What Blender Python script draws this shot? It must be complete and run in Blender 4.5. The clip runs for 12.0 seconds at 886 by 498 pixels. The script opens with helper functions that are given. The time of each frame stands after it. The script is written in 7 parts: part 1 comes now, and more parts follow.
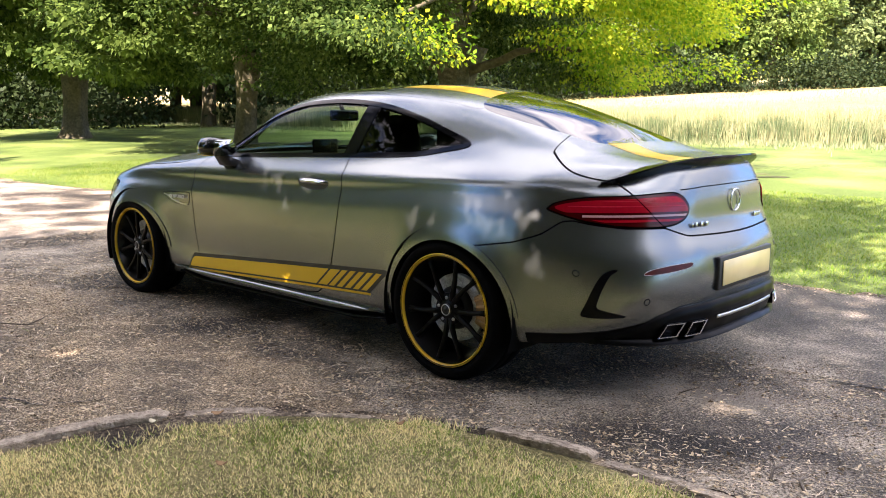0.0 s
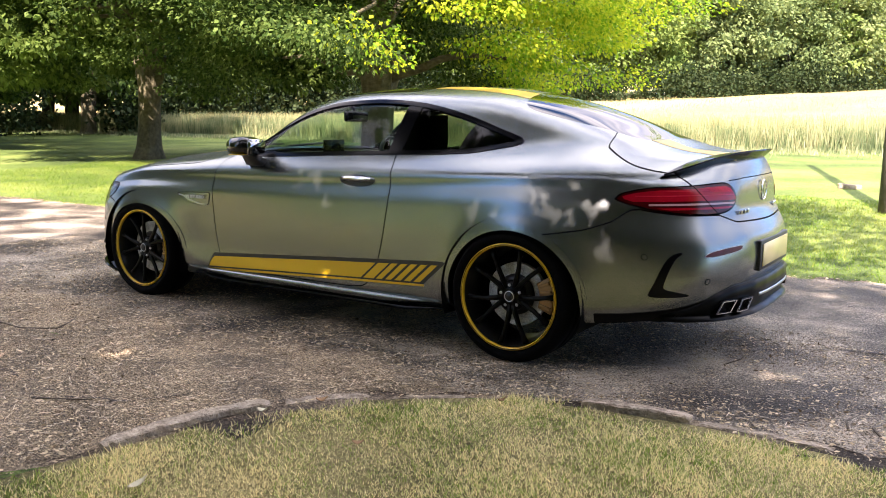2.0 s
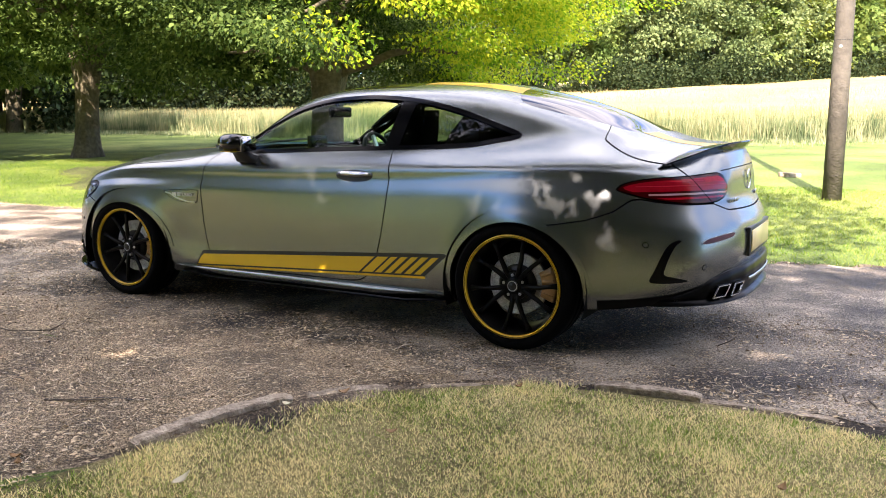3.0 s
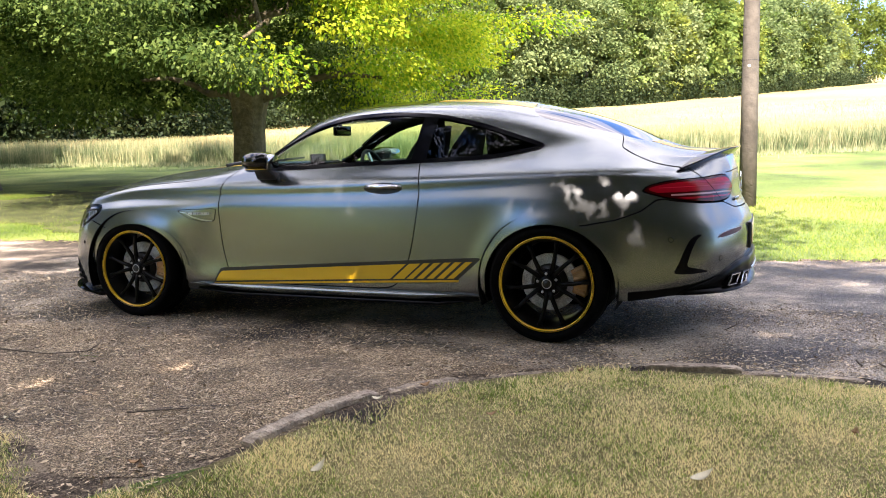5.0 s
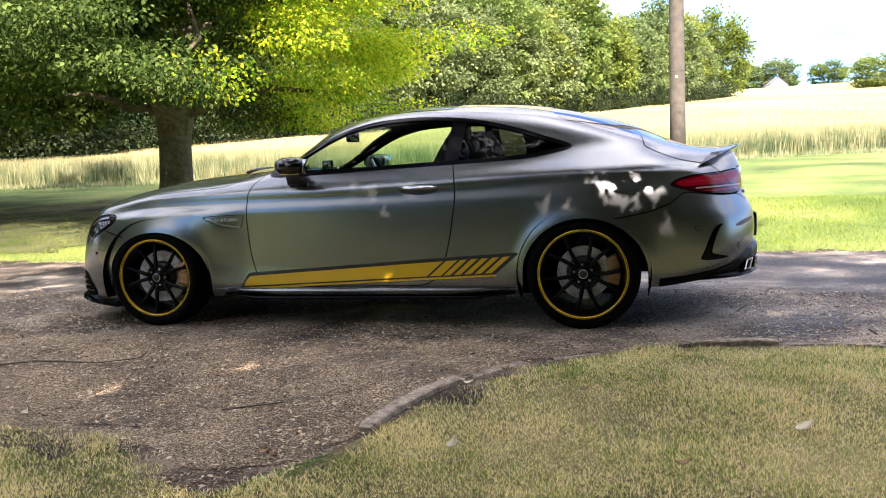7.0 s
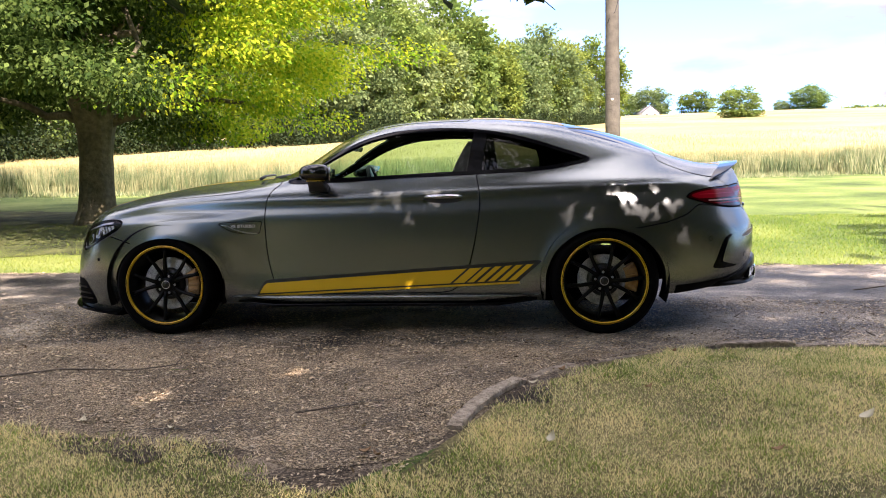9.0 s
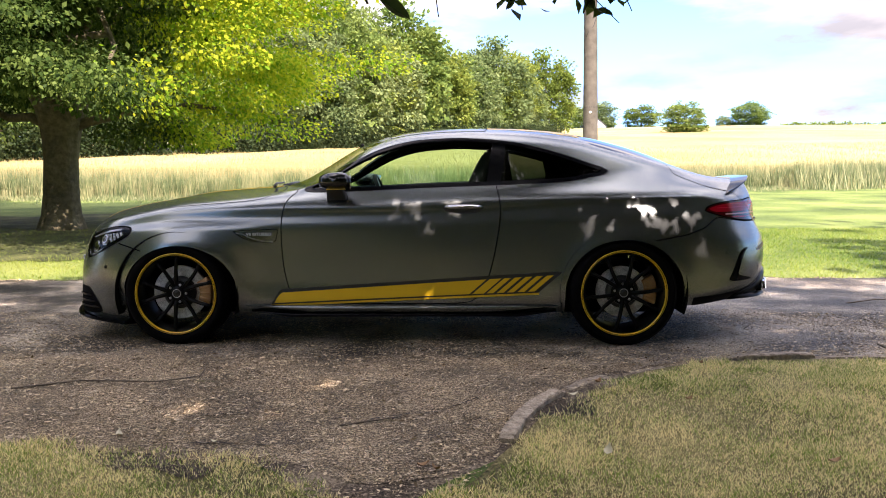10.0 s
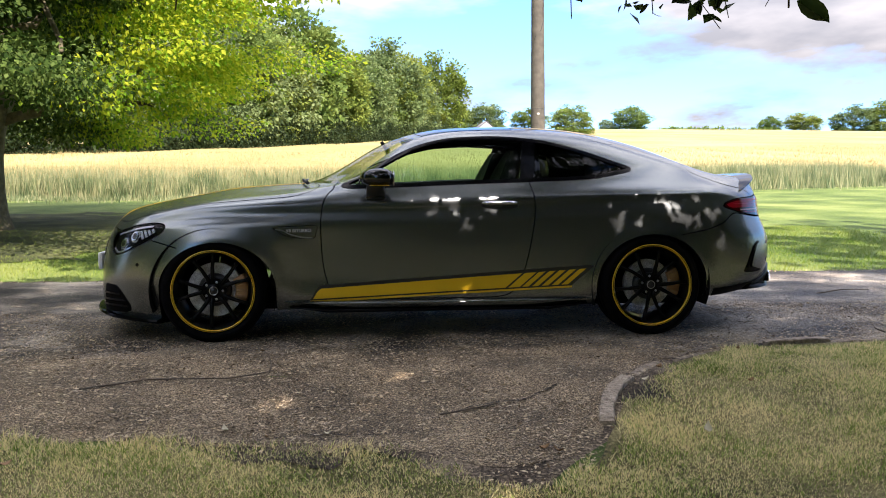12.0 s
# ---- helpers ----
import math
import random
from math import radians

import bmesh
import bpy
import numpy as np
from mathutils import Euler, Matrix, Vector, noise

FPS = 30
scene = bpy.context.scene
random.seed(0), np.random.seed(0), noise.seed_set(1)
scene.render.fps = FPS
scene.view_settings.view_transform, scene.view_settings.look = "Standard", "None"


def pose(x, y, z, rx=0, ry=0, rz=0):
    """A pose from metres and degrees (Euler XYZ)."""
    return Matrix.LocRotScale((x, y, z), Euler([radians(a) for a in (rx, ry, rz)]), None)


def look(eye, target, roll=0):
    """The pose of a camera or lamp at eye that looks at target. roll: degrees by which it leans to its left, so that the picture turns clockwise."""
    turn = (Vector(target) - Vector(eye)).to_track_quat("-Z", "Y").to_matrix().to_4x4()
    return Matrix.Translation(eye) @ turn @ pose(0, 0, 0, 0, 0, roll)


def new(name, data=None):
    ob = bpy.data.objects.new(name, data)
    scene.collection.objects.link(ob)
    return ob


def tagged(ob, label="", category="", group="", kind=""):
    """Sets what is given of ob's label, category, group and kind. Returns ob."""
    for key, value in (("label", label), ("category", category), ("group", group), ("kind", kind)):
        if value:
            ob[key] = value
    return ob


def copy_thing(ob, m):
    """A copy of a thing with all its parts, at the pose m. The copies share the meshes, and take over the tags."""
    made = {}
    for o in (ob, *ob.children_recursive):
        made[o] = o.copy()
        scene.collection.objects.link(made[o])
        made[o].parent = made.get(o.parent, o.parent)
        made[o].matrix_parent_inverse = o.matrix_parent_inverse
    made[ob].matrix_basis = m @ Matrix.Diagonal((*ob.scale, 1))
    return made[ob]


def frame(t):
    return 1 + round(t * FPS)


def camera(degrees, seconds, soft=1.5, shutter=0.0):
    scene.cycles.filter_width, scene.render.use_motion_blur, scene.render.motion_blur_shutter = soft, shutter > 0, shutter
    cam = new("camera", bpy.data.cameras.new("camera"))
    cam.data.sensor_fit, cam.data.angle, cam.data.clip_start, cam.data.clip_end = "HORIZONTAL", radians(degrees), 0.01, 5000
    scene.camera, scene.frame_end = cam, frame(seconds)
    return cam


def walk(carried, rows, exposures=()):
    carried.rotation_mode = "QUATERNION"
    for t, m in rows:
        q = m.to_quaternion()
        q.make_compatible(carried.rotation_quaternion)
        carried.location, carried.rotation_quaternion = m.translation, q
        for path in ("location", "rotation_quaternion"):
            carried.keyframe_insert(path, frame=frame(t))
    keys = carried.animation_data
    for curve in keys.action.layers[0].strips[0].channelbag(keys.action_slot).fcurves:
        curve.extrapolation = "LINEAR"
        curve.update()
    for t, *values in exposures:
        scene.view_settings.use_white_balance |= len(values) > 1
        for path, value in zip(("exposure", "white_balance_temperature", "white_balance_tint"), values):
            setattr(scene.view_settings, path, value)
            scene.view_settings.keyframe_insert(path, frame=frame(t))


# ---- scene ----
cam = camera(54.4, 12.0, soft=0.95)
PATH = [
    (0, (4.044, -3.941, 1.112), (2.733, -2.45, 0.873), 2.5),
    (0.5, (3.928, -4.132, 1.093), (2.67, -2.594, 0.863), 2.3),
    (1, (3.75, -4.322, 1.045), (2.543, -2.743, 0.826), 2.3),
    (1.5, (3.617, -4.479, 1.027), (2.467, -2.857, 0.815), 2.3),
    (2, (3.466, -4.692, 1.018), (2.382, -3.024, 0.809), 2.2),
    (2.5, (3.331, -4.867, 1.008), (2.32, -3.154, 0.798), 2.0),
    (2.7, (3.286, -4.901, 1.016), (2.299, -3.175, 0.801), 1.8),
    (4.3, (2.772, -5.404, 0.945), (1.986, -3.574, 0.76), 0.2),
    (4.5, (2.707, -5.481, 0.945), (1.944, -3.641, 0.767), 0.1),
    (5, (2.569, -5.612, 0.916), (1.866, -3.746, 0.76), -0.2),
    (5.5, (2.379, -5.721, 0.873), (1.733, -3.833, 0.729), -0.8),
    (6, (2.193, -5.838, 0.861), (1.615, -3.928, 0.727), -1.2),
    (6.5, (1.977, -5.975, 0.84), (1.464, -4.046, 0.71), -1.6),
    (6.7, (1.884, -6.043, 0.837), (1.399, -4.107, 0.71), -1.6),
    (8.5, (1.097, -6.297, 0.786), (0.858, -4.313, 0.69), -1.2),
    (9, (0.879, -6.374, 0.781), (0.707, -4.383, 0.698), -0.8),
    (9.5, (0.661, -6.377, 0.778), (0.554, -4.382, 0.704), -0.3),
    (10, (0.415, -6.363, 0.789), (0.366, -4.364, 0.727), -0.1),
    (10.5, (0.205, -6.379, 0.781), (0.213, -4.38, 0.729), 0.0),
    (11, (-0.069, -6.433, 0.776), (0.004, -4.435, 0.728), 0.0),
    (11.5, (-0.283, -6.47, 0.776), (-0.146, -4.476, 0.724), -0.1),
    (12, (-0.545, -6.453, 0.757), (-0.337, -4.465, 0.697), -0.3),
]
walk(cam, [(t, look(eye, target, roll)) for t, eye, target, roll in PATH], [(0, 3.36, 6800, 26), (2.7, 3.37, 6800, 26), (6.5, 3.17, 6700, 26), (9.5, 2.86, 6850, 27), (11, 2.67, 6800, 25), (12, 2.50, 6530, 21)])

# ---- world, sun ----
SUN_EL, SUN_AZ = radians(43), math.atan2(0.28, -0.96)   # the sun stands behind the camera, a little to the right
sun_from = Vector((math.sin(SUN_AZ) * math.cos(SUN_EL), math.cos(SUN_AZ) * math.cos(SUN_EL), math.sin(SUN_EL)))
world = bpy.data.worlds.new("sky")
scene.world = world
world.use_nodes = True
wt = world.node_tree
wt.nodes.clear()
w_out = wt.nodes.new("ShaderNodeOutputWorld")
w_bg = wt.nodes.new("ShaderNodeBackground")
w_sky = wt.nodes.new("ShaderNodeTexSky")
w_sky.sky_type, w_sky.sun_disc = "NISHITA", False
w_sky.sun_elevation, w_sky.sun_rotation = SUN_EL, SUN_AZ
w_sky.air_density, w_sky.dust_density, w_sky.ozone_density = 0.8, 0.1, 2.6
w_tc = wt.nodes.new("ShaderNodeTexCoord")
w_map = wt.nodes.new("ShaderNodeMapping")
w_map.inputs["Scale"].default_value = (1.0, 1.0, 3.4)
w_map.inputs["Location"].default_value = (4.07, -1.89, -2.89)
w_noise = wt.nodes.new("ShaderNodeTexNoise")
w_noise.inputs["Scale"].default_value, w_noise.inputs["Detail"].default_value, w_noise.inputs["Roughness"].default_value = 3.2, 8.0, 0.55
w_ramp = wt.nodes.new("ShaderNodeValToRGB")
w_ramp.color_ramp.elements[0].position, w_ramp.color_ramp.elements[1].position = 0.40, 0.54
w_mix = wt.nodes.new("ShaderNodeMix")
w_mix.data_type = "RGBA"
w_cl = wt.nodes.new("ShaderNodeTexNoise")
w_cl.inputs["Scale"].default_value, w_cl.inputs["Detail"].default_value = 8.0, 5.0
w_clr = wt.nodes.new("ShaderNodeValToRGB")
w_clr.color_ramp.elements[0].color, w_clr.color_ramp.elements[1].color = (0.58, 0.615, 0.66, 1), (0.94, 0.95, 0.95, 1)
w_clr.color_ramp.elements[0].position, w_clr.color_ramp.elements[1].position = 0.40, 0.64
wl = wt.links.new
wl(w_tc.outputs["Generated"], w_map.inputs["Vector"])
wl(w_map.outputs["Vector"], w_noise.inputs["Vector"])
wl(w_map.outputs["Vector"], w_cl.inputs["Vector"])
w_sep, w_high, w_less = wt.nodes.new("ShaderNodeSeparateXYZ"), wt.nodes.new("ShaderNodeMapRange"), wt.nodes.new("ShaderNodeMath")
w_high.inputs["From Min"].default_value, w_high.inputs["From Max"].default_value = 0.12, 0.36
w_high.inputs["To Min"].default_value, w_high.inputs["To Max"].default_value = 0.08, 0.0   # broken cloud towards the horizon
w_less.operation = "SUBTRACT"
wl(w_tc.outputs["Generated"], w_sep.inputs[0])
wl(w_sep.outputs["Z"], w_high.inputs["Value"])
wl(w_noise.outputs["Fac"], w_less.inputs[0])
wl(w_high.outputs["Result"], w_less.inputs[1])
wl(w_less.outputs[0], w_ramp.inputs["Fac"])
wl(w_cl.outputs["Fac"], w_clr.inputs["Fac"])
wl(w_ramp.outputs["Color"], w_mix.inputs["Factor"])
w_deep = wt.nodes.new("ShaderNodeMix")
w_deep.data_type, w_deep.blend_type = "RGBA", "MULTIPLY"
w_deep.inputs["Factor"].default_value = 1.0
w_deep.inputs["B"].default_value = (0.30, 0.42, 0.51, 1)   # a deep blue sky between the clouds
wl(w_sky.outputs["Color"], w_deep.inputs["A"])
wl(w_deep.outputs["Result"], w_mix.inputs["A"])
w_zen, w_lum = wt.nodes.new("ShaderNodeMapRange"), wt.nodes.new("ShaderNodeMix")   # a cloud layer is several times as bright overhead as at the horizon
w_zen.inputs["From Min"].default_value = 0.15
w_zen.inputs["To Min"].default_value, w_zen.inputs["To Max"].default_value = 0.92, 6.2
w_lum.data_type, w_lum.blend_type, w_lum.inputs["Factor"].default_value = "RGBA", "MULTIPLY", 1.0
wl(w_sep.outputs["Z"], w_zen.inputs["Value"])
wl(w_clr.outputs["Color"], w_lum.inputs["A"])
wl(w_zen.outputs["Result"], w_lum.inputs["B"])
wl(w_lum.outputs["Result"], w_mix.inputs["B"])
wl(w_mix.outputs["Result"], w_bg.inputs["Color"])
wl(w_bg.outputs["Background"], w_out.inputs["Surface"])
w_bg.inputs["Strength"].default_value = 0.15
sun = new("sun", bpy.data.lights.new("sun", "SUN"))
sun.data.energy, sun.data.angle, sun.data.color = 2.2, radians(0.5), (1.0, 0.94, 0.84)
sun.matrix_world = look(tuple(sun_from * 60), (0, 0, 0))

# ---- materials ----
def mat(name, color, rough=0.5, metal=0.0, var=0.0, scale=8.0, bump=0.0, bump_scale=60.0, color2=None, spec=0.5, island=0.0):
    """A principled material: two-scale colour variation between color and color2, with fine relief."""
    m = bpy.data.materials.new(name)
    m.use_nodes = True
    nt = m.node_tree
    b = nt.nodes["Principled BSDF"]
    b.inputs["Roughness"].default_value, b.inputs["Metallic"].default_value = rough, metal
    b.inputs["Specular IOR Level"].default_value = spec
    b.inputs["Base Color"].default_value = (*color, 1)
    tc = nt.nodes.new("ShaderNodeTexCoord")
    out = None
    if color2 or var:
        c2 = color2 or tuple(c * (1 - var) for c in color)
        big, fine = nt.nodes.new("ShaderNodeTexNoise"), nt.nodes.new("ShaderNodeTexNoise")
        big.inputs["Scale"].default_value, big.inputs["Detail"].default_value = scale * 0.15, 3.0
        fine.inputs["Scale"].default_value, fine.inputs["Detail"].default_value = scale, 6.0
        add = nt.nodes.new("ShaderNodeMath")
        add.operation = "ADD"
        rng = nt.nodes.new("ShaderNodeMapRange")
        rng.inputs["From Min"].default_value, rng.inputs["From Max"].default_value = 0.75, 1.25
        mix = nt.nodes.new("ShaderNodeMix")
        mix.data_type = "RGBA"
        mix.inputs["A"].default_value, mix.inputs["B"].default_value = (*color, 1), (*c2, 1)
        for n in (big, fine):
            nt.links.new(tc.outputs["Object"], n.inputs["Vector"])
        nt.links.new(big.outputs["Fac"], add.inputs[0])
        nt.links.new(fine.outputs["Fac"], add.inputs[1])
        src = add.outputs[0]
        if island:
            geo = nt.nodes.new("ShaderNodeNewGeometry")
            mul = nt.nodes.new("ShaderNodeMath")
            mul.operation = "MULTIPLY_ADD"
            mul.inputs[1].default_value = island
            nt.links.new(geo.outputs["Random Per Island"], mul.inputs[0])
            nt.links.new(src, mul.inputs[2])
            src = mul.outputs[0]
            rng.inputs["From Max"].default_value = 1.25 + island
        nt.links.new(src, rng.inputs["Value"])
        nt.links.new(rng.outputs["Result"], mix.inputs["Factor"])
        nt.links.new(mix.outputs["Result"], b.inputs["Base Color"])
    if bump:
        bn, bp = nt.nodes.new("ShaderNodeTexNoise"), nt.nodes.new("ShaderNodeBump")
        bn.inputs["Scale"].default_value, bn.inputs["Detail"].default_value = bump_scale, 5.0
        bp.inputs["Strength"].default_value, bp.inputs["Distance"].default_value = bump, 0.02
        nt.links.new(tc.outputs["Object"], bn.inputs["Vector"])
        nt.links.new(bn.outputs["Fac"], bp.inputs["Height"])
        nt.links.new(bp.outputs["Normal"], b.inputs["Normal"])
    return m


def glass_mat(name, tint, gloss=1.0):
    """A thin tinted pane: light goes straight through it, with more gloss at a slant."""
    m = bpy.data.materials.new(name)
    m.use_nodes = True
    nt = m.node_tree
    nt.nodes.clear()
    o, mx = nt.nodes.new("ShaderNodeOutputMaterial"), nt.nodes.new("ShaderNodeMixShader")
    t, g, f = nt.nodes.new("ShaderNodeBsdfTransparent"), nt.nodes.new("ShaderNodeBsdfGlossy"), nt.nodes.new("ShaderNodeLayerWeight")
    pw, ma = nt.nodes.new("ShaderNodeMath"), nt.nodes.new("ShaderNodeMath")
    pw.operation, ma.operation = "POWER", "MULTIPLY_ADD"
    pw.inputs[1].default_value, ma.inputs[1].default_value, ma.inputs[2].default_value = 4.5, 0.9, 0.05
    t.inputs["Color"].default_value, g.inputs["Roughness"].default_value, f.inputs["Blend"].default_value = (*tint, 1), 0.0, 0.5
    g.inputs["Color"].default_value = (gloss, gloss, gloss, 1)
    nt.links.new(f.outputs["Facing"], pw.inputs[0])
    nt.links.new(pw.outputs[0], ma.inputs[0])
    nt.links.new(ma.outputs[0], mx.inputs[0])
    nt.links.new(t.outputs[0], mx.inputs[1])
    nt.links.new(g.outputs[0], mx.inputs[2])
    nt.links.new(mx.outputs[0], o.inputs[0])
    return m


def leaf_mat(name, c1, c2, c3, trans=0.45, spread=0.35, patch=0.55, each=0.0, shine=0.12):
    """Leaves: colour varies from clump to clump and leaf to leaf, and light shines through them."""
    m = bpy.data.materials.new(name)
    m.use_nodes = True
    nt = m.node_tree
    nt.nodes.clear()
    o, mx = nt.nodes.new("ShaderNodeOutputMaterial"), nt.nodes.new("ShaderNodeMixShader")
    d, tl = nt.nodes.new("ShaderNodeBsdfPrincipled"), nt.nodes.new("ShaderNodeBsdfTranslucent")
    geo, tc, no = nt.nodes.new("ShaderNodeNewGeometry"), nt.nodes.new("ShaderNodeTexCoord"), nt.nodes.new("ShaderNodeTexNoise")
    no.inputs["Scale"].default_value, no.inputs["Detail"].default_value = patch, 2.0
    add, ramp = nt.nodes.new("ShaderNodeMath"), nt.nodes.new("ShaderNodeValToRGB")
    add.operation = "MULTIPLY_ADD"
    add.inputs[1].default_value = spread
    for p, c in ((0.25, c1), (0.62, c2), (0.92, c3)):
        e = ramp.color_ramp.elements[0] if p == 0.25 else ramp.color_ramp.elements.new(p)
        e.position, e.color = p, (*c, 1)
    ramp.color_ramp.elements[len(ramp.color_ramp.elements) - 1].position = 1.0
    ramp.color_ramp.elements[len(ramp.color_ramp.elements) - 1].color = (*c3, 1)
    d.inputs["Roughness"].default_value, d.inputs["Specular IOR Level"].default_value = 0.6, shine
    mx.inputs[0].default_value = trans
    nt.links.new(tc.outputs["Object"], no.inputs["Vector"])
    nt.links.new(geo.outputs["Random Per Island"], add.inputs[0])
    nt.links.new(no.outputs["Fac"], add.inputs[2])
    if each:   # whole trees differ too
        oi, shift = nt.nodes.new("ShaderNodeObjectInfo"), nt.nodes.new("ShaderNodeMath")
        shift.operation = "MULTIPLY_ADD"
        shift.inputs[1].default_value = each
        nt.links.new(oi.outputs["Random"], shift.inputs[0])
        nt.links.new(add.outputs[0], shift.inputs[2])
        nt.links.new(shift.outputs[0], ramp.inputs["Fac"])
    else:
        nt.links.new(add.outputs[0], ramp.inputs["Fac"])
    nt.links.new(ramp.outputs["Color"], d.inputs["Base Color"])
    nt.links.new(ramp.outputs["Color"], tl.inputs["Color"])
    nt.links.new(d.outputs[0], mx.inputs[1])
    nt.links.new(tl.outputs[0], mx.inputs[2])
    nt.links.new(mx.outputs[0], o.inputs[0])
    return m


M_PAINT = mat("satin_grey_paint", (0.205, 0.222, 0.217), 0.24, 0.88, var=0.04, scale=3.0)
M_SHELL = mat("gloss_black_shell", (0.008, 0.008, 0.008), 0.07, 0.0, spec=0.5)
M_BLACK = mat("gloss_black", (0.004, 0.004, 0.005), 0.12, 0.0, spec=0.1)
M_DIFFUSER = mat("satin_black_diffuser", (0.004, 0.004, 0.004), 0.3, 0.0, spec=0.07, var=0.3, scale=20.0)
M_BARREL = mat("dark_silver_barrel", (0.05, 0.05, 0.05), 0.3, 0.9, var=0.2, scale=15.0)
M_HEADLAMP = mat("headlamp_silver", (0.42, 0.43, 0.45), 0.2, 0.9, var=0.5, scale=45.0, bump=0.6, bump_scale=50.0)
M_PLASTIC = mat("black_plastic", (0.018, 0.018, 0.018), 0.45, var=0.3, scale=30.0)
M_LINER = mat("dark_liner", (0.002, 0.002, 0.002), 0.95, spec=0.1)
M_YELLOW = mat("yellow_film", (0.72, 0.44, 0.012), 0.32, 0.0, var=0.08, scale=6.0)
M_DECAL = mat("matt_black_film", (0.02, 0.02, 0.02), 0.4, var=0.2, scale=20.0)
M_TYRE = mat("tyre_rubber", (0.003, 0.003, 0.0033), 0.8, spec=0.06, var=0.35, scale=25.0, bump=0.15, bump_scale=90.0)
M_RIM = mat("black_alloy", (0.003, 0.003, 0.0033), 0.30, 0.0, var=0.2, scale=12.0, spec=0.11)
M_RIMLIP = mat("yellow_rim_edge", (0.70, 0.43, 0.02), 0.28, 0.0, var=0.1, scale=20.0)
M_DISC = mat("brake_disc_steel", (0.62, 0.62, 0.60), 0.40, 0.5, var=0.6, scale=160.0, bump=0.3, bump_scale=160.0)
M_CALIPER = mat("bronze_gold_caliper", (0.44, 0.25, 0.12), 0.35, 0.4, var=0.2, scale=20.0)
M_CHROME = mat("chrome", (0.78, 0.79, 0.80), 0.10, 1.0, var=0.05)
M_SILVER = mat("brushed_silver", (0.55, 0.56, 0.57), 0.28, 1.0, var=0.1, scale=30.0)
M_PLATE = mat("plate_yellow", (0.88, 0.71, 0.34), 0.25, var=0.06, scale=10.0)
M_PLATEW = mat("plate_white", (0.75, 0.75, 0.72), 0.35, var=0.06, scale=10.0)
M_LAMPRED = mat("red_lens", (0.33, 0.005, 0.014), 0.12, spec=0.3, var=0.2, scale=12.0)
M_LAMPDARK = mat("dark_red_lens", (0.045, 0.001, 0.002), 0.12, spec=0.3)
M_LAMPPINK = mat("bright_red_reflector", (0.50, 0.02, 0.04), 0.2, spec=0.14, var=0.3, scale=60.0)
M_LAMPWHITE = mat("pale_lens", (0.46, 0.24, 0.24), 0.2)
M_LAMPCLEAR = mat("clear_light_guide", (0.42, 0.43, 0.45), 0.15, 0.4, spec=0.6)
M_INTERIOR = mat("dark_leather", (0.008, 0.008, 0.009), 0.55, spec=0.2, var=0.3, scale=18.0, bump=0.2, bump_scale=120.0)
M_TRIM = mat("dark_trim", (0.005, 0.005, 0.005), 0.35, spec=0.03, var=0.2, scale=14.0)
M_GLASS = glass_mat("tinted_glass", (0.60, 0.76, 0.63), 0.28)
M_GLASSD = glass_mat("privacy_glass", (0.15, 0.18, 0.16), 0.3)
M_LENS = glass_mat("clear_lens", (0.92, 0.93, 0.94), 0.35)
M_MIRROR = mat("mirror", (0.30, 0.31, 0.32), 0.02, 1.0)

M_LETTER = mat("pale_silver_letters", (0.72, 0.73, 0.74), 0.35, 0.35, var=0.05)
M_STRIP = mat("satin_silver_strip", (0.60, 0.60, 0.61), 0.18, 1.0, var=0.1)
M_REARGLASS = mat("dark_rear_glass", (0.006, 0.007, 0.007), 0.02, spec=0.6)
M_SCREEN = glass_mat("windscreen_glass", (0.80, 0.86, 0.82), 0.5)
M_REFLECTOR = mat("ribbed_red_reflector", (0.11, 0.012, 0.008), 0.3, spec=0.2, var=0.6, scale=90.0)

# ---- building tools ----
def part(name, bm, material, parent=None, label="", smooth=True, m=None):
    """Links a bmesh as one mesh object, under a thing or a part where one is given."""
    me = bpy.data.meshes.new(name)
    bm.to_mesh(me)
    bm.free()
    me.materials.append(material)
    if smooth:
        me.shade_smooth()
    ob = new(name, me)
    if parent:
        ob.parent = parent
    if m:
        ob.matrix_basis = m
    return tagged(ob, label)


def mesh_part(name, verts, faces, material, parent=None, label="", smooth=False):
    me = bpy.data.meshes.new(name)
    me.from_pydata([tuple(v) for v in verts], [], [tuple(int(i) for i in f) for f in faces])
    me.materials.append(material)
    if smooth:
        me.shade_smooth()
    ob = new(name, me)
    if parent:
        ob.parent = parent
    return tagged(ob, label)


def sharp(ob, angle=35):
    """Keeps hard edges on a smooth mesh."""
    ob.data.set_sharp_from_angle(angle=radians(angle))
    return ob


def bm_box(x0, x1, y0, y1, z0, z1, bevel=0.0, seg=2, bm=None):
    b = bmesh.new()
    bmesh.ops.create_cube(b, size=1.0, matrix=Matrix.Translation(((x0 + x1) / 2, (y0 + y1) / 2, (z0 + z1) / 2)) @ Matrix.Diagonal((x1 - x0, y1 - y0, z1 - z0, 1)))
    if bevel:
        bmesh.ops.bevel(b, geom=b.edges[:], offset=bevel, segments=seg, affect="EDGES", profile=0.5)
    return join(bm, b)


def join(a, b):
    if a is None:
        return b
    me = bpy.data.meshes.new("tmp")
    b.to_mesh(me)
    b.free()
    a.from_mesh(me)
    bpy.data.meshes.remove(me)
    return a


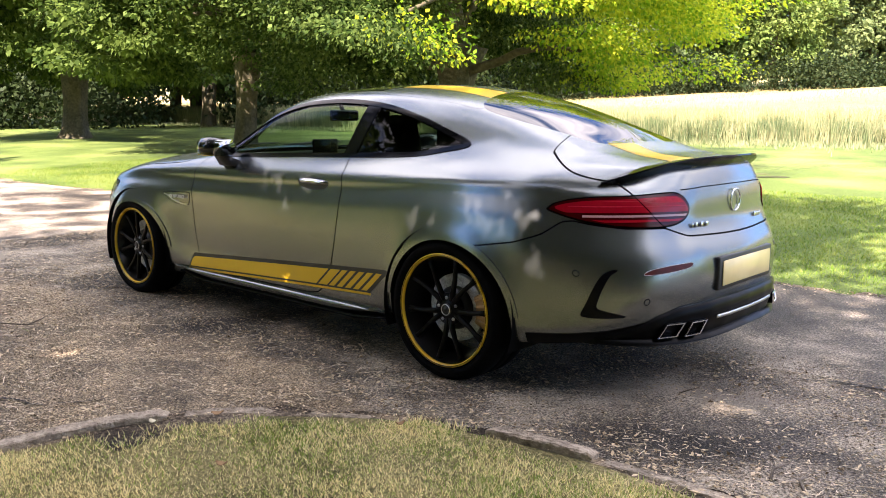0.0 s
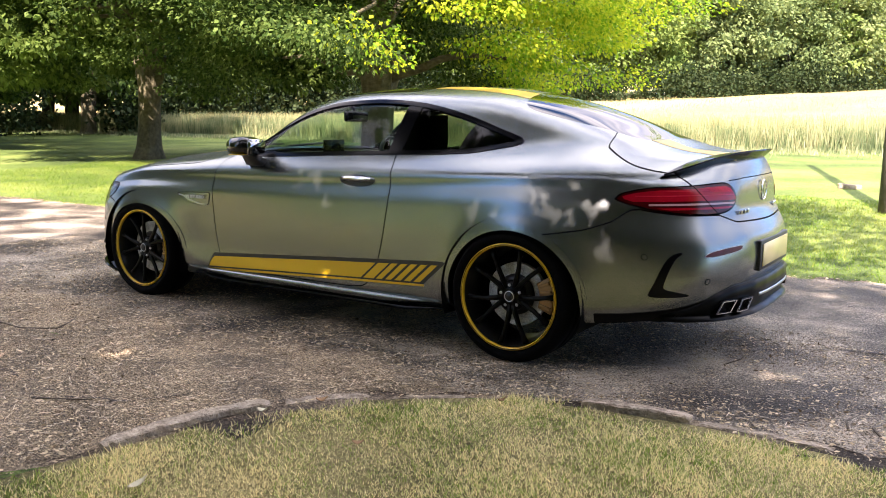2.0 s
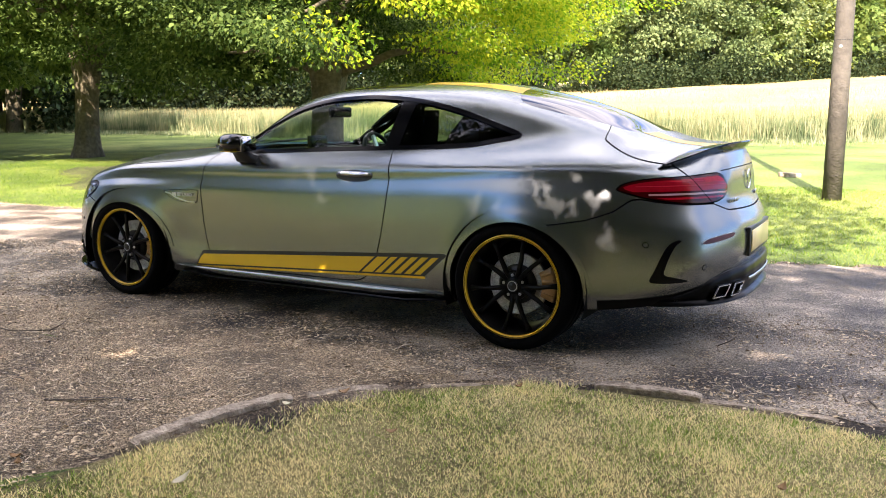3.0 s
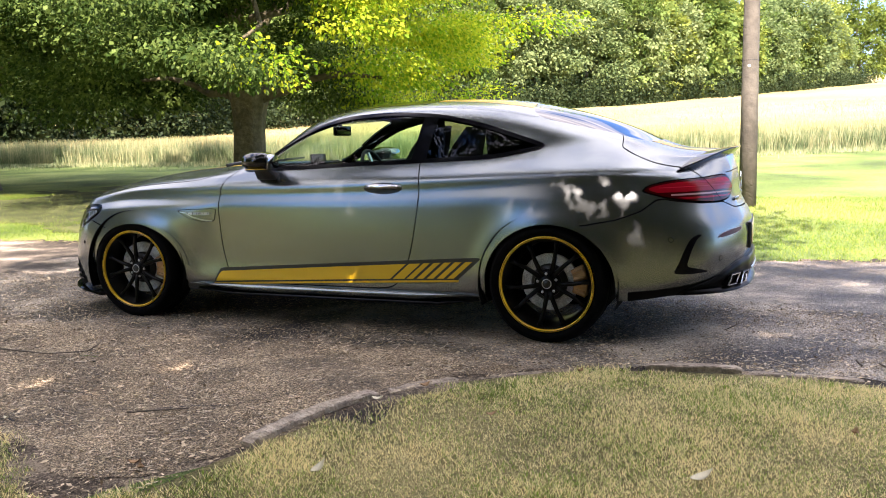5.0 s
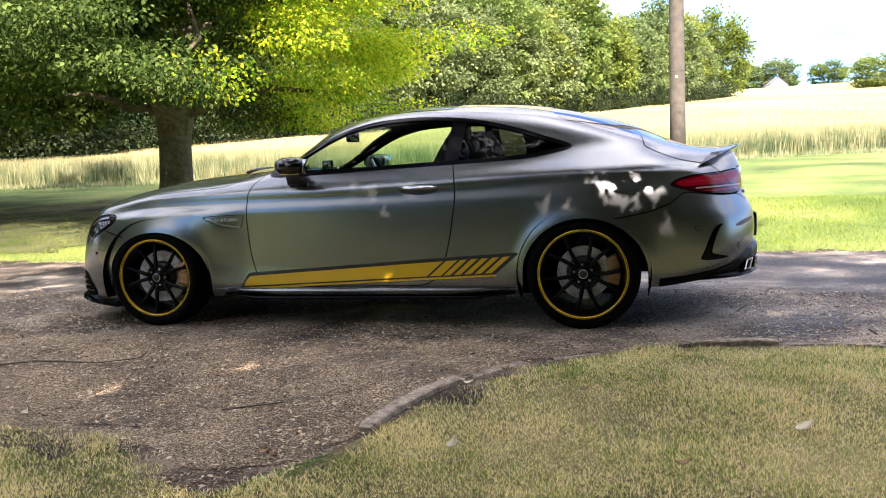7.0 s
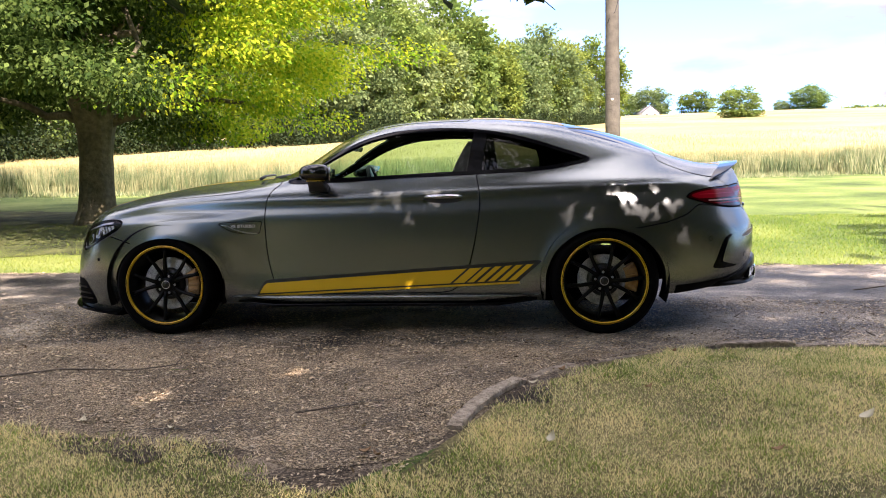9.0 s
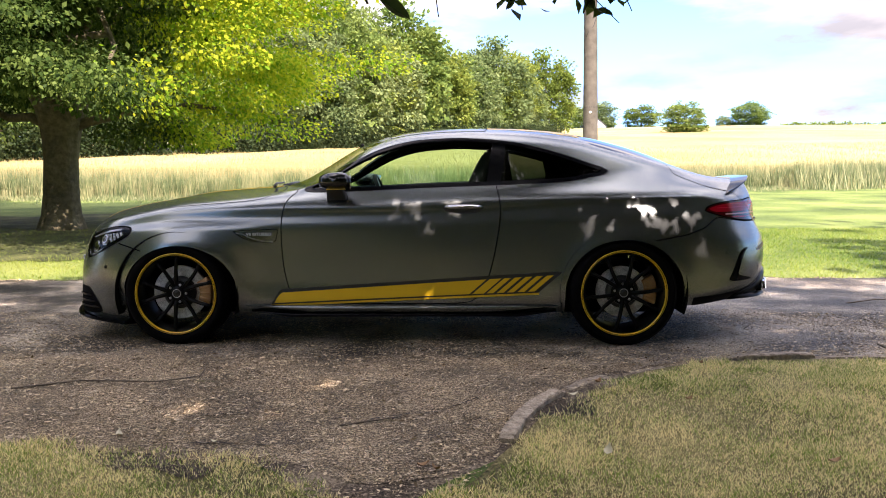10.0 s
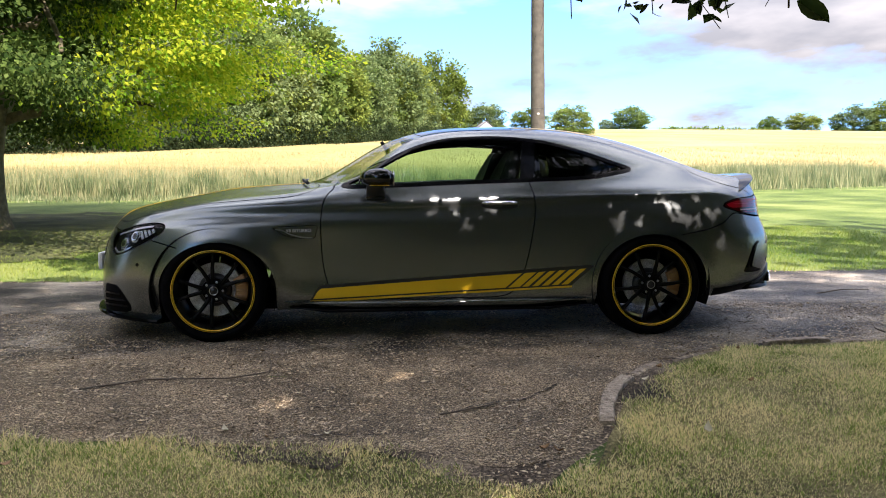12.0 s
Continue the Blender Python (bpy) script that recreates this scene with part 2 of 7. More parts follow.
def bm_lathe(profile, n=48, close=False):
    """Turns a profile of (radius, y) about the y axis."""
    bm = bmesh.new()
    rows = [[bm.verts.new((r * math.cos(2 * math.pi * k / n), y, r * math.sin(2 * math.pi * k / n))) for k in range(n)] for r, y in profile]
    pairs = list(zip(rows, rows[1:])) + ([(rows[-1], rows[0])] if close else [])
    for a, b in pairs:
        for k in range(n):
            bm.faces.new((a[k], a[(k + 1) % n], b[(k + 1) % n], b[k]))
    bmesh.ops.recalc_face_normals(bm, faces=bm.faces[:])
    return bm


def bm_tube(points, radius, n=8, caps=True):
    """A round bar along points; radius may be one number or one a point."""
    pts = [Vector(p) for p in points]
    rad = [float(r) for r in radius] if hasattr(radius, "__len__") else [radius] * len(pts)
    bm = bmesh.new()
    rows, side = [], None
    for i, p in enumerate(pts):
        d = (pts[min(i + 1, len(pts) - 1)] - pts[max(i - 1, 0)]).normalized()
        if side is None:
            side = d.cross(Vector((0.13, 0.31, 0.94))).normalized()
        side = (side - d * side.dot(d)).normalized()
        up = d.cross(side)
        rows.append([bm.verts.new(p + rad[i] * (math.cos(2 * math.pi * k / n) * side + math.sin(2 * math.pi * k / n) * up)) for k in range(n)])
    for a, b in zip(rows, rows[1:]):
        for k in range(n):
            bm.faces.new((a[k], a[(k + 1) % n], b[(k + 1) % n], b[k]))
    if caps:
        bm.faces.new(rows[0][::-1])
        bm.faces.new(rows[-1])
    bmesh.ops.recalc_face_normals(bm, faces=bm.faces[:])
    return bm


def bm_loft(rings, closed=True, caps=True):
    """Joins rings of points, each of one length, by quads."""
    bm = bmesh.new()
    rows = [[bm.verts.new(p) for p in r] for r in rings]
    n = len(rows[0])
    for a, b in zip(rows, rows[1:]):
        for k in range(n if closed else n - 1):
            bm.faces.new((a[k], a[(k + 1) % n], b[(k + 1) % n], b[k]))
    if caps and closed:
        bm.faces.new(rows[0][::-1])
        bm.faces.new(rows[-1])
    bmesh.ops.recalc_face_normals(bm, faces=bm.faces[:])
    return bm


def bm_prism(outline, y0, y1, bevel=0.0):
    """A plate with an outline in x and z, from y0 to y1."""
    bm = bmesh.new()
    a = [bm.verts.new((x, y0, z)) for x, z in outline]
    b = [bm.verts.new((x, y1, z)) for x, z in outline]
    bm.faces.new(a)
    bm.faces.new(b[::-1])
    for k in range(len(a)):
        j = (k + 1) % len(a)
        bm.faces.new((a[j], a[k], b[k], b[j]))
    bmesh.ops.recalc_face_normals(bm, faces=bm.faces[:])
    if bevel:
        bmesh.ops.bevel(bm, geom=bm.edges[:], offset=bevel, segments=2, affect="EDGES", profile=0.5)
    return bm


def thing(name, label, category, m=None, group="", kind=""):
    e = new(name)
    e.empty_display_size = 0.2
    if m:
        e.matrix_basis = m
    return tagged(e, label, category, group, kind)


def fast_mesh(name, verts, faces, material, parent=None, label="", smooth=False):
    """A large mesh from arrays; all faces have one number of corners."""
    verts, faces = np.asarray(verts, np.float32), np.asarray(faces, np.int32)
    me = bpy.data.meshes.new(name)
    k = faces.shape[1]
    me.vertices.add(len(verts))
    me.vertices.foreach_set("co", verts.ravel())
    me.loops.add(faces.size)
    me.loops.foreach_set("vertex_index", faces.ravel())
    me.polygons.add(len(faces))
    me.polygons.foreach_set("loop_start", np.arange(len(faces), dtype=np.int32) * k)
    me.update(calc_edges=True)
    me.materials.append(material)
    if smooth:
        me.shade_smooth()
    ob = new(name, me)
    if parent:
        ob.parent = parent
    return tagged(ob, label)


def unit(v):
    return v / np.maximum(np.linalg.norm(v, axis=-1, keepdims=True), 1e-9)


def leaf_cards(rng, pos, out, size, long=1.5, droop=0.35):
    """Pointed, slightly folded leaves at pos; out: the way each leans."""
    n = len(pos)
    d = unit(out + rng.normal(0, 0.55, (n, 3)) + np.array((0, 0, -droop)))
    s = unit(np.cross(d, rng.normal(0, 1, (n, 3)) + np.array((0, 0, 1.6))))
    up = np.cross(s, d)
    sz = (size * rng.uniform(0.6, 1.3, n))[:, None]
    a, b = pos, pos + d * sz * long
    m = pos + d * sz * long * 0.45 + up * sz * 0.12
    v = np.stack([a, m - s * sz * 0.5, b, m + s * sz * 0.5], axis=1).reshape(-1, 3)
    return v, np.arange(4 * n).reshape(n, 4)


def blades(rng, x, y, z, h, w, lean=0.5):
    """Grass blades: narrow triangles that lean every way."""
    n = len(x)
    a = rng.uniform(0, 2 * np.pi, n)
    hh = h * rng.uniform(0.45, 1.25, n)
    ln = lean * hh * rng.uniform(0.1, 1.6, n)
    b = rng.uniform(0, 2 * np.pi, n)
    p = np.stack([x, y, z], axis=1)
    side = np.stack([np.cos(a), np.sin(a), np.zeros(n)], axis=1) * (w * rng.uniform(0.6, 1.3, n))[:, None]
    tip = p + np.stack([ln * np.cos(b), ln * np.sin(b), hh], axis=1)
    return np.stack([p - side, p + side, tip], axis=1).reshape(-1, 3), np.arange(3 * n).reshape(n, 3)

# ---- car: the body surface, lofted from eleven lines that run from the nose round the flank to the tail ----
# stations: nose centre, nose, front corner, ahead of the front wheel, front axle, ..., rear axle, ..., tail centre
LX = (-1.42, -1.0, -0.73, -0.2, 0.2, 0.63, 1.0, 1.42)
LINES = [  # (front x, rear x), half widths, heights
    ((-2.25, -2.215, -2.11, -1.83), (1.80, 2.08, 2.28, 2.38, 2.40),
     (0, .36, .66, .80, .85, .84, .82, .82, .82, .82, .83, .86, .85, .77, .61, .34, 0),
     (.18, .18, .17, .15, .18, .20, .20, .20, .20, .20, .21, .24, .25, .28, .32, .33, .33)),
    ((-2.26, -2.225, -2.10, -1.83), (1.80, 2.12, 2.33, 2.44, 2.46),
     (0, .38, .69, .84, .90, .88, .87, .87, .87, .875, .885, .91, .885, .80, .64, .35, 0),
     (.27, .27, .27, .27, .29, .285, .28, .275, .275, .275, .285, .31, .32, .36, .40, .42, .42)),
    ((-2.265, -2.225, -2.095, -1.83), (1.80, 2.14, 2.35, 2.46, 2.485),
     (0, .38, .70, .865, .93, .885, .865, .868, .87, .878, .89, .93, .90, .805, .64, .35, 0),
     (.42, .42, .42, .43, .45, .43, .42, .41, .41, .41, .43, .47, .47, .48, .52, .54, .54)),
    ((-2.25, -2.205, -2.07, -1.83), (1.80, 2.12, 2.335, 2.45, 2.475),
     (0, .37, .69, .86, .925, .90, .87, .873, .875, .88, .89, .925, .905, .81, .635, .35, 0),
     (.56, .57, .58, .60, .63, .60, .59, .59, .59, .60, .62, .66, .65, .64, .64, .66, .66)),
    ((-2.215, -2.17, -2.035, -1.82), (1.80, 2.08, 2.29, 2.39, 2.41),
     (0, .36, .67, .835, .900, .897, .878, .874, .872, .875, .885, .905, .885, .79, .60, .34, 0),
     (.67, .675, .69, .71, .742, .742, .75, .755, .76, .77, .785, .805, .80, .79, .79, .80, .80)),
    ((-2.195, -2.15, -2.01, -1.815), (1.80, 2.07, 2.275, 2.38, 2.40),
     (0, .35, .65, .808, .852, .860, .858, .855, .853, .855, .862, .872, .848, .765, .58, .33, 0),
     (.71, .715, .735, .762, .808, .822, .832, .84, .848, .865, .883, .903, .905, .895, .89, .90, .90)),
    ((-2.18, -2.13, -1.99, -1.81), (1.80, 2.06, 2.26, 2.37, 2.39),
     (0, .34, .63, .785, .84, .858, .859, .858, .855, .857, .862, .868, .838, .745, .56, .32, 0),
     (.735, .745, .765, .80, .855, .868, .872, .875, .885, .905, .925, .945, .95, .945, .94, .95, .95)),
    ((-2.165, -2.09, -1.93, -1.76), (1.75, 1.98, 2.20, 2.33, 2.36),
     (0, .32, .57, .69, .74, .765, .77, .775, .775, .765, .735, .655, .63, .59, .50, .30, 0),
     (.765, .785, .82, .85, .91, .94, .965, 1.005, 1.015, 1.025, 1.045, 1.085, 1.075, 1.05, 1.03, 1.03, 1.03)),
    ((-2.13, -2.03, -1.84, -1.68), (1.75, 1.95, 2.15, 2.30, 2.34),
     (0, .27, .45, .53, .56, .60, .68, .64, .61, .60, .585, .545, .485, .44, .37, .24, 0),
     (.80, .83, .865, .895, .945, .97, 1.005, 1.252, 1.325, 1.32, 1.272, 1.205, 1.147, 1.093, 1.06, 1.05, 1.045)),
    ((-2.10, -1.95, -1.77, -1.62), (1.72, 1.94, 2.12, 2.28, 2.32),
     (0, .16, .28, .32, .34, .37, .46, .45, .44, .44, .43, .40, .34, .30, .26, .17, 0),
     (.82, .86, .895, .92, .965, .99, 1.012, 1.316, 1.376, 1.382, 1.356, 1.283, 1.188, 1.115, 1.07, 1.06, 1.05)),
    ((-2.08, -1.92, -1.73, -1.60), (1.71, 1.93, 2.11, 2.26, 2.31),
     (0,) * 17,
     (.83, .87, .905, .93, .975, .998, 1.016, 1.338, 1.408, 1.420, 1.404, 1.344, 1.236, 1.136, 1.075, 1.062, 1.055)),
]
MIDX = {7: (-1.40, -1.0, -.72, -.2, .2, .63, 1.0, 1.42), 8: (-1.38, -1.04, -.64, -.14, .2, .63, 1.0, 1.40),
        9: (-1.36, -1.07, -.735, -.165, .17, .60, .98, 1.36), 10: (-1.36, -1.10, -.86, -.215, .14, .58, .97, 1.34)}


def akima(t, p, q):
    """Smooth local interpolation of the rows p, given at t, at the places q."""
    t, p, q = np.asarray(t, float), np.asarray(p, float), np.asarray(q, float)
    flat = p.reshape(len(t), -1)
    m = np.diff(flat, axis=0) / np.diff(t)[:, None]
    m = np.vstack([3 * m[:1] - 2 * m[1:2], 2 * m[:1] - m[1:2], m, 2 * m[-1:] - m[-2:-1], 3 * m[-1:] - 2 * m[-2:-1]])
    dm = np.abs(np.diff(m, axis=0)) + 0.5 * np.abs(m[1:] + m[:-1])
    w1, w2 = dm[2:], dm[:-2]
    s = np.where(w1 + w2 > 1e-9, (w1 * m[1:-2] + w2 * m[2:-1]) / np.maximum(w1 + w2, 1e-9), 0.5 * (m[1:-2] + m[2:-1]))
    i = np.clip(np.searchsorted(t, q) - 1, 0, len(t) - 2)
    h = (t[i + 1] - t[i])[:, None]
    a = ((q - t[i])[:, None]) / h
    y = ((1 + 2 * a) * (1 - a) ** 2) * flat[i] + a * (1 - a) ** 2 * h * s[i] + a * a * (3 - 2 * a) * flat[i + 1] + a * a * (a - 1) * h * s[i + 1]
    return y.reshape((len(q),) + p.shape[1:])


def body_half(nu=250, nv=92):
    """Half of the body's skin: rows of x, half width, z, their normal, way round from the tail's centre; and triangles."""
    ctrl = np.array([[(x, w, z) for x, w, z in zip((*f, *MIDX.get(k, LX), *r), ws, zs)] for k, (f, r, ws, zs) in enumerate(LINES)])
    flip = np.array((1, -1, 1.0))
    ctrl = np.concatenate([ctrl[:, 2:0:-1] * flip, ctrl, ctrl[:, -2:-4:-1] * flip], axis=1)
    chord = np.linalg.norm(np.diff(ctrl[:7], axis=1), axis=2).mean(axis=0)
    u = np.concatenate([[0], np.cumsum(chord)])
    uq = np.linspace(u[2], u[-3], nu)
    rows = akima(u, ctrl.transpose(1, 0, 2), uq).transpose(1, 0, 2)
    rows = np.concatenate([rows, rows[9:7:-1] * flip])
    step = np.linalg.norm(np.diff(rows, axis=0), axis=2)
    v = np.concatenate([[0], np.cumsum(np.maximum(step[:, nu // 4: -nu // 4].mean(axis=1), 0.025))])
    vq = np.linspace(0, v[10], nv)
    p = akima(v, rows, vq)
    soft = p.copy()
    for _ in range(50):   # the roof, pillars and haunches are fair, unbroken curves
        soft[:, 1:-1] = (soft[:, :-2] + 2 * soft[:, 1:-1] + soft[:, 2:]) / 4
        soft[1:-1] = (soft[:-2] + 6 * soft[1:-1] + soft[2:]) / 8
    fade = lambda q, q0, q1: np.clip((q - q0) / (q1 - q0), 0, 1)
    w = fade(p[..., 2], .93, 1.06) * fade(p[..., 0], -.45, .05) * fade(p[..., 0], 2.0, 1.6)
    p += (soft - p) * w[..., None]
    for xc, zc, a, b in ((-1.395, 0.33, 0.365, 0.312), (1.428, 0.335, 0.374, 0.342)):   # flared wheel arches
        e = (np.hypot((p[..., 0] - xc) / a, (p[..., 2] - zc) / b) - 1) * 0.34
        p[..., 1] += 0.012 * np.exp(-(np.maximum(e, 0) / 0.065) ** 2) * np.clip((0.84 - p[..., 2]) / 0.12, 0, 1) * np.clip((p[..., 2] - 0.2) / 0.15, 0, 1)
    du, dv = np.gradient(p, axis=1), np.gradient(p, axis=0)
    n = np.cross(du, dv)
    n /= np.maximum(np.linalg.norm(n, axis=2, keepdims=True), 1e-9)
    mid = n[nv // 3, nu // 2]
    n *= np.sign(mid[1])
    n[:, 0], n[:, -1] = n[:, 1] * (1, 0, 1), n[:, -2] * (1, 0, 1)
    n[-1] *= (1, 0, 1)
    n /= np.maximum(np.linalg.norm(n, axis=2, keepdims=True), 1e-9)
    sv = np.broadcast_to((uq[-1] - uq)[None, :, None], p.shape[:2] + (1,))
    vv = np.broadcast_to(vq[:, None, None], sv.shape)
    data = np.concatenate([p, n, sv, vv], axis=2).reshape(-1, 8)
    i = (np.arange(nv - 1)[:, None] * nu + np.arange(nu - 1)[None]).ravel()
    quads = np.stack([i, i + 1, i + nu + 1, i + nu], axis=1)
    tri = np.concatenate([quads[:, [0, 1, 2]], quads[:, [0, 2, 3]]])
    return data, tri


def split(sk, f):
    """Cuts a skin along f = 0; returns the part with f < 0 and the part with f > 0."""
    data, tri = sk
    f = np.where(np.abs(f) < 1e-7, 1e-7, f)
    neg = f[tri] < 0
    cnt = neg.sum(axis=1)
    out = {True: [tri[cnt == 3]], False: [tri[cnt == 0]]}
    extra, cache, more = [], {}, {True: [], False: []}
    base = len(data)

    def cut(a, b):
        key = (a, b) if a < b else (b, a)
        if key not in cache:
            k = f[key[0]] / (f[key[0]] - f[key[1]])
            extra.append(data[key[0]] * (1 - k) + data[key[1]] * k)
            cache[key] = base + len(extra) - 1
        return cache[key]
    for t in tri[(cnt == 1) | (cnt == 2)]:
        s = [bool(f[j] < 0) for j in t]
        lone = [k for k in range(3) if s.count(s[k]) == 1][0]
        a, b, c = int(t[lone]), int(t[(lone + 1) % 3]), int(t[(lone + 2) % 3])
        ab, ac = cut(a, b), cut(a, c)
        more[s[lone]].append((a, ab, ac))
        more[not s[lone]] += [(ab, b, c), (ab, c, ac)]
    data = np.vstack([data] + ([np.array(extra)] if extra else []))
    res = []
    for side in (True, False):
        t = np.vstack([out[side][0], np.array(more[side], int).reshape(-1, 3)])
        keep, inv = np.unique(t, return_inverse=True)
        res.append((data[keep], inv.reshape(-1, 3)))
    return res


def ring(points, closed=True, n=8):
    """A smooth polygon through points."""
    p = np.array(points, float)
    k = len(p)
    if not closed:
        return akima(np.concatenate([[0], np.cumsum(np.linalg.norm(np.diff(p, axis=0), axis=1))]), p, np.linspace(0, np.linalg.norm(np.diff(p, axis=0), axis=1).sum(), n * k))
    out = []
    for i in range(k):
        a, b, c, d = p[i - 1], p[i], p[(i + 1) % k], p[(i + 2) % k]
        for j in range(n):
            s = j / n
            out.append(b + 0.5 * s * (c - a + s * (2 * a - 5 * b + 4 * c - d + s * (3 * (b - c) + d - a))))
    return np.array(out)


def inside(poly, a, b):
    """Signed distance of the points (a, b) to a polygon, negative inside it."""
    p, q = poly, np.roll(poly, -1, axis=0)
    best, odd = np.full(len(a), 1e9), np.zeros(len(a), bool)
    for (x0, y0), (x1, y1) in zip(p, q):
        dx, dy = x1 - x0, y1 - y0
        k = np.clip(((a - x0) * dx + (b - y0) * dy) / max(dx * dx + dy * dy, 1e-12), 0, 1)
        best = np.minimum(best, (a - x0 - k * dx) ** 2 + (b - y0 - k * dy) ** 2)
        if y0 != y1:
            odd ^= ((y0 > b) != (y1 > b)) & (a < x0 + (b - y0) * dx / dy)
    return np.where(odd, -1, 1) * np.sqrt(best)


def refine(sk, times=1):
    """Halves the edges of a skin's triangles."""
    data, tri = sk
    for _ in range(times):
        e = np.sort(np.concatenate([tri[:, [0, 1]], tri[:, [1, 2]], tri[:, [2, 0]]]), axis=1)
        u, inv = np.unique(e, axis=0, return_inverse=True)
        inv = inv.ravel() + len(data)
        n = len(tri)
        a, b, c = inv[:n], inv[n:2 * n], inv[2 * n:]
        data = np.vstack([data, (data[u[:, 0]] + data[u[:, 1]]) / 2])
        tri = np.concatenate([np.stack(t, axis=1) for t in ((tri[:, 0], a, c), (a, tri[:, 1], b), (c, b, tri[:, 2]), (a, b, c))])
    return data, tri


def crop(sk, ax, a0, a1, bx, b0, b1, times=2):
    """The triangles of a skin that lie in a window of two of its columns, refined."""
    data, tri = sk
    ok = (data[:, ax] > a0) & (data[:, ax] < a1) & (data[:, bx] > b0) & (data[:, bx] < b1)
    t = tri[ok[tri].any(axis=1)]
    keep, inv = np.unique(t, return_inverse=True)
    return refine((data[keep], inv.reshape(-1, 3)), times)


def band(sk, g, lo, hi, *limits):
    """The piece of a skin where lo < g < hi and every limit is negative."""
    for f in (lambda d: g(d) - hi, lambda d: lo - g(d), *limits):
        if len(sk[1]):
            sk = split(sk, f(sk[0]))[0]
    return sk

# ---- car ----
car = thing("car", "satin grey two-door coupe with yellow side stripes, parked on the drive", "car", pose(0, 0, 0.05, 3.0, 0, 0))
SKIN = body_half()


def skin_part(name, sk, material, parent, sides=(-1, 1), off=0.0, edge=0.012, label=""):
    """A panel cut from the body's skin, with a returned edge; sides: -1 the car's left, 1 its right, both in one mesh."""
    vs, fs, ns = [], [], []
    for side in sides:
        data, tri = sk
        if len(tri) == 0:
            continue
        p, n = data[:, :3] + off * data[:, 3:6], data[:, 3:6] / np.maximum(np.linalg.norm(data[:, 3:6], axis=1, keepdims=True), 1e-9)
        fn = np.cross(p[tri[:, 1]] - p[tri[:, 0]], p[tri[:, 2]] - p[tri[:, 0]])
        area = np.linalg.norm(fn, axis=1)
        good = area > 1e-10
        flip = (fn * n[tri].mean(axis=1)).sum(axis=1) < 0
        tri = np.where(flip[:, None], tri[:, ::-1], tri)[good]
        k = len(p)
        es = np.sort(np.concatenate([tri[:, [0, 1]], tri[:, [1, 2]], tri[:, [2, 0]]]), axis=1)
        raw = np.concatenate([tri[:, [0, 1]], tri[:, [1, 2]], tri[:, [2, 0]]])
        _, first, cnt = np.unique(es, axis=0, return_index=True, return_counts=True)
        rim = raw[first[cnt == 1]]
        rim = rim[~((np.abs(p[rim[:, 0], 1]) < 2e-3) & (np.abs(p[rim[:, 1], 1]) < 2e-3))]
        tris = [tuple(t) for t in tri]
        allp, alln = p, n
        if edge and len(rim):
            a, b = rim[:, 0], rim[:, 1]
            m0 = len(allp)
            allp = np.vstack([allp, p[a], p[b], p[a] - edge * n[a], p[b] - edge * n[b]])
            out = np.cross(p[b] - p[a], n[a])
            out /= np.maximum(np.linalg.norm(out, axis=1, keepdims=True), 1e-9)
            alln = np.vstack([alln, out, out, out, out])
            r = len(rim)
            i = np.arange(r)
            tris += [tuple(t) for t in np.stack([m0 + i + r, m0 + i, m0 + i + 2 * r, m0 + i + 3 * r], axis=1)]
        mul = np.array((1, side, 1.0))
        base = sum(len(v) for v in vs)
        vs.append(allp * mul)
        ns.append(alln * mul)
        fs += [tuple(int(j) + base for j in (t if side > 0 else t[::-1])) for t in tris]
    ob = mesh_part(name, np.vstack(vs), fs, material, parent, label, True)
    ob.data.normals_split_custom_set_from_vertices(np.vstack(ns).tolist())
    return ob


GAP = 0.0034


def cut(sk, poly, ax=0, bx=2, gap=GAP, gate=None):
    """Takes the piece inside a polygon out of a skin: (piece, rest), with a gap between them."""
    f = inside(poly, sk[0][:, ax], sk[0][:, bx])
    if gate is not None:
        f = np.maximum(f, gate(sk[0]))
    rest = split(sk, f - gap)[1]
    f2 = inside(poly, sk[0][:, ax], sk[0][:, bx])
    if gate is not None:
        f2 = np.maximum(f2, gate(sk[0]))
    return split(sk, f2 + gap)[0], rest


def arch(d, xc, zc, a, b):
    x, z = d[:, 0] - xc, d[:, 2] - zc
    up = (np.sqrt((x / a) ** 2 + (np.maximum(z, 0) / b) ** 2) - 1) * b
    return np.where(z > 0, up, np.abs(x) - a)


def curve_at(points):
    p = np.array(points, float)
    return lambda q: np.interp(q, p[:, 0], p[:, 1])


ARCH_F, ARCH_R = (-1.395, 0.33, 0.365, 0.312), (1.428, 0.335, 0.374, 0.342)
body = split(SKIN, arch(SKIN[0], *ARCH_F))[1]
body = split(body, arch(body[0], *ARCH_R))[1]
inner = body

# glass and its frames
DLO = ring([(-.615, .985), (-.43, 1.098), (-.25, 1.198), (-.10, 1.262), (.06, 1.302), (.20, 1.317), (.42, 1.324), (.70, 1.302), (.95, 1.248), (1.18, 1.175),
            (1.355, 1.105), (1.20, 1.062), (1.02, 1.037), (.60, 1.018), (.20, 1.004), (-.25, .985)])
dlo, body = cut(body, DLO, gap=0.0)
inner = split(inner, inside(DLO, inner[0][:, 0], inner[0][:, 2]) - 0.01)[1]
SCREEN = ring([(-.86, 0), (-.83, .22), (-.75, .45), (-.645, .615), (-.42, .585), (-.15, .535), (-.16, .40), (-.20, 0), (-.16, -.40), (-.15, -.535), (-.42, -.585), (-.645, -.615), (-.75, -.45), (-.83, -.22)])
screen, body = cut(body, SCREEN, 0, 1, 0.0, lambda d: 1.0 - d[:, 2])
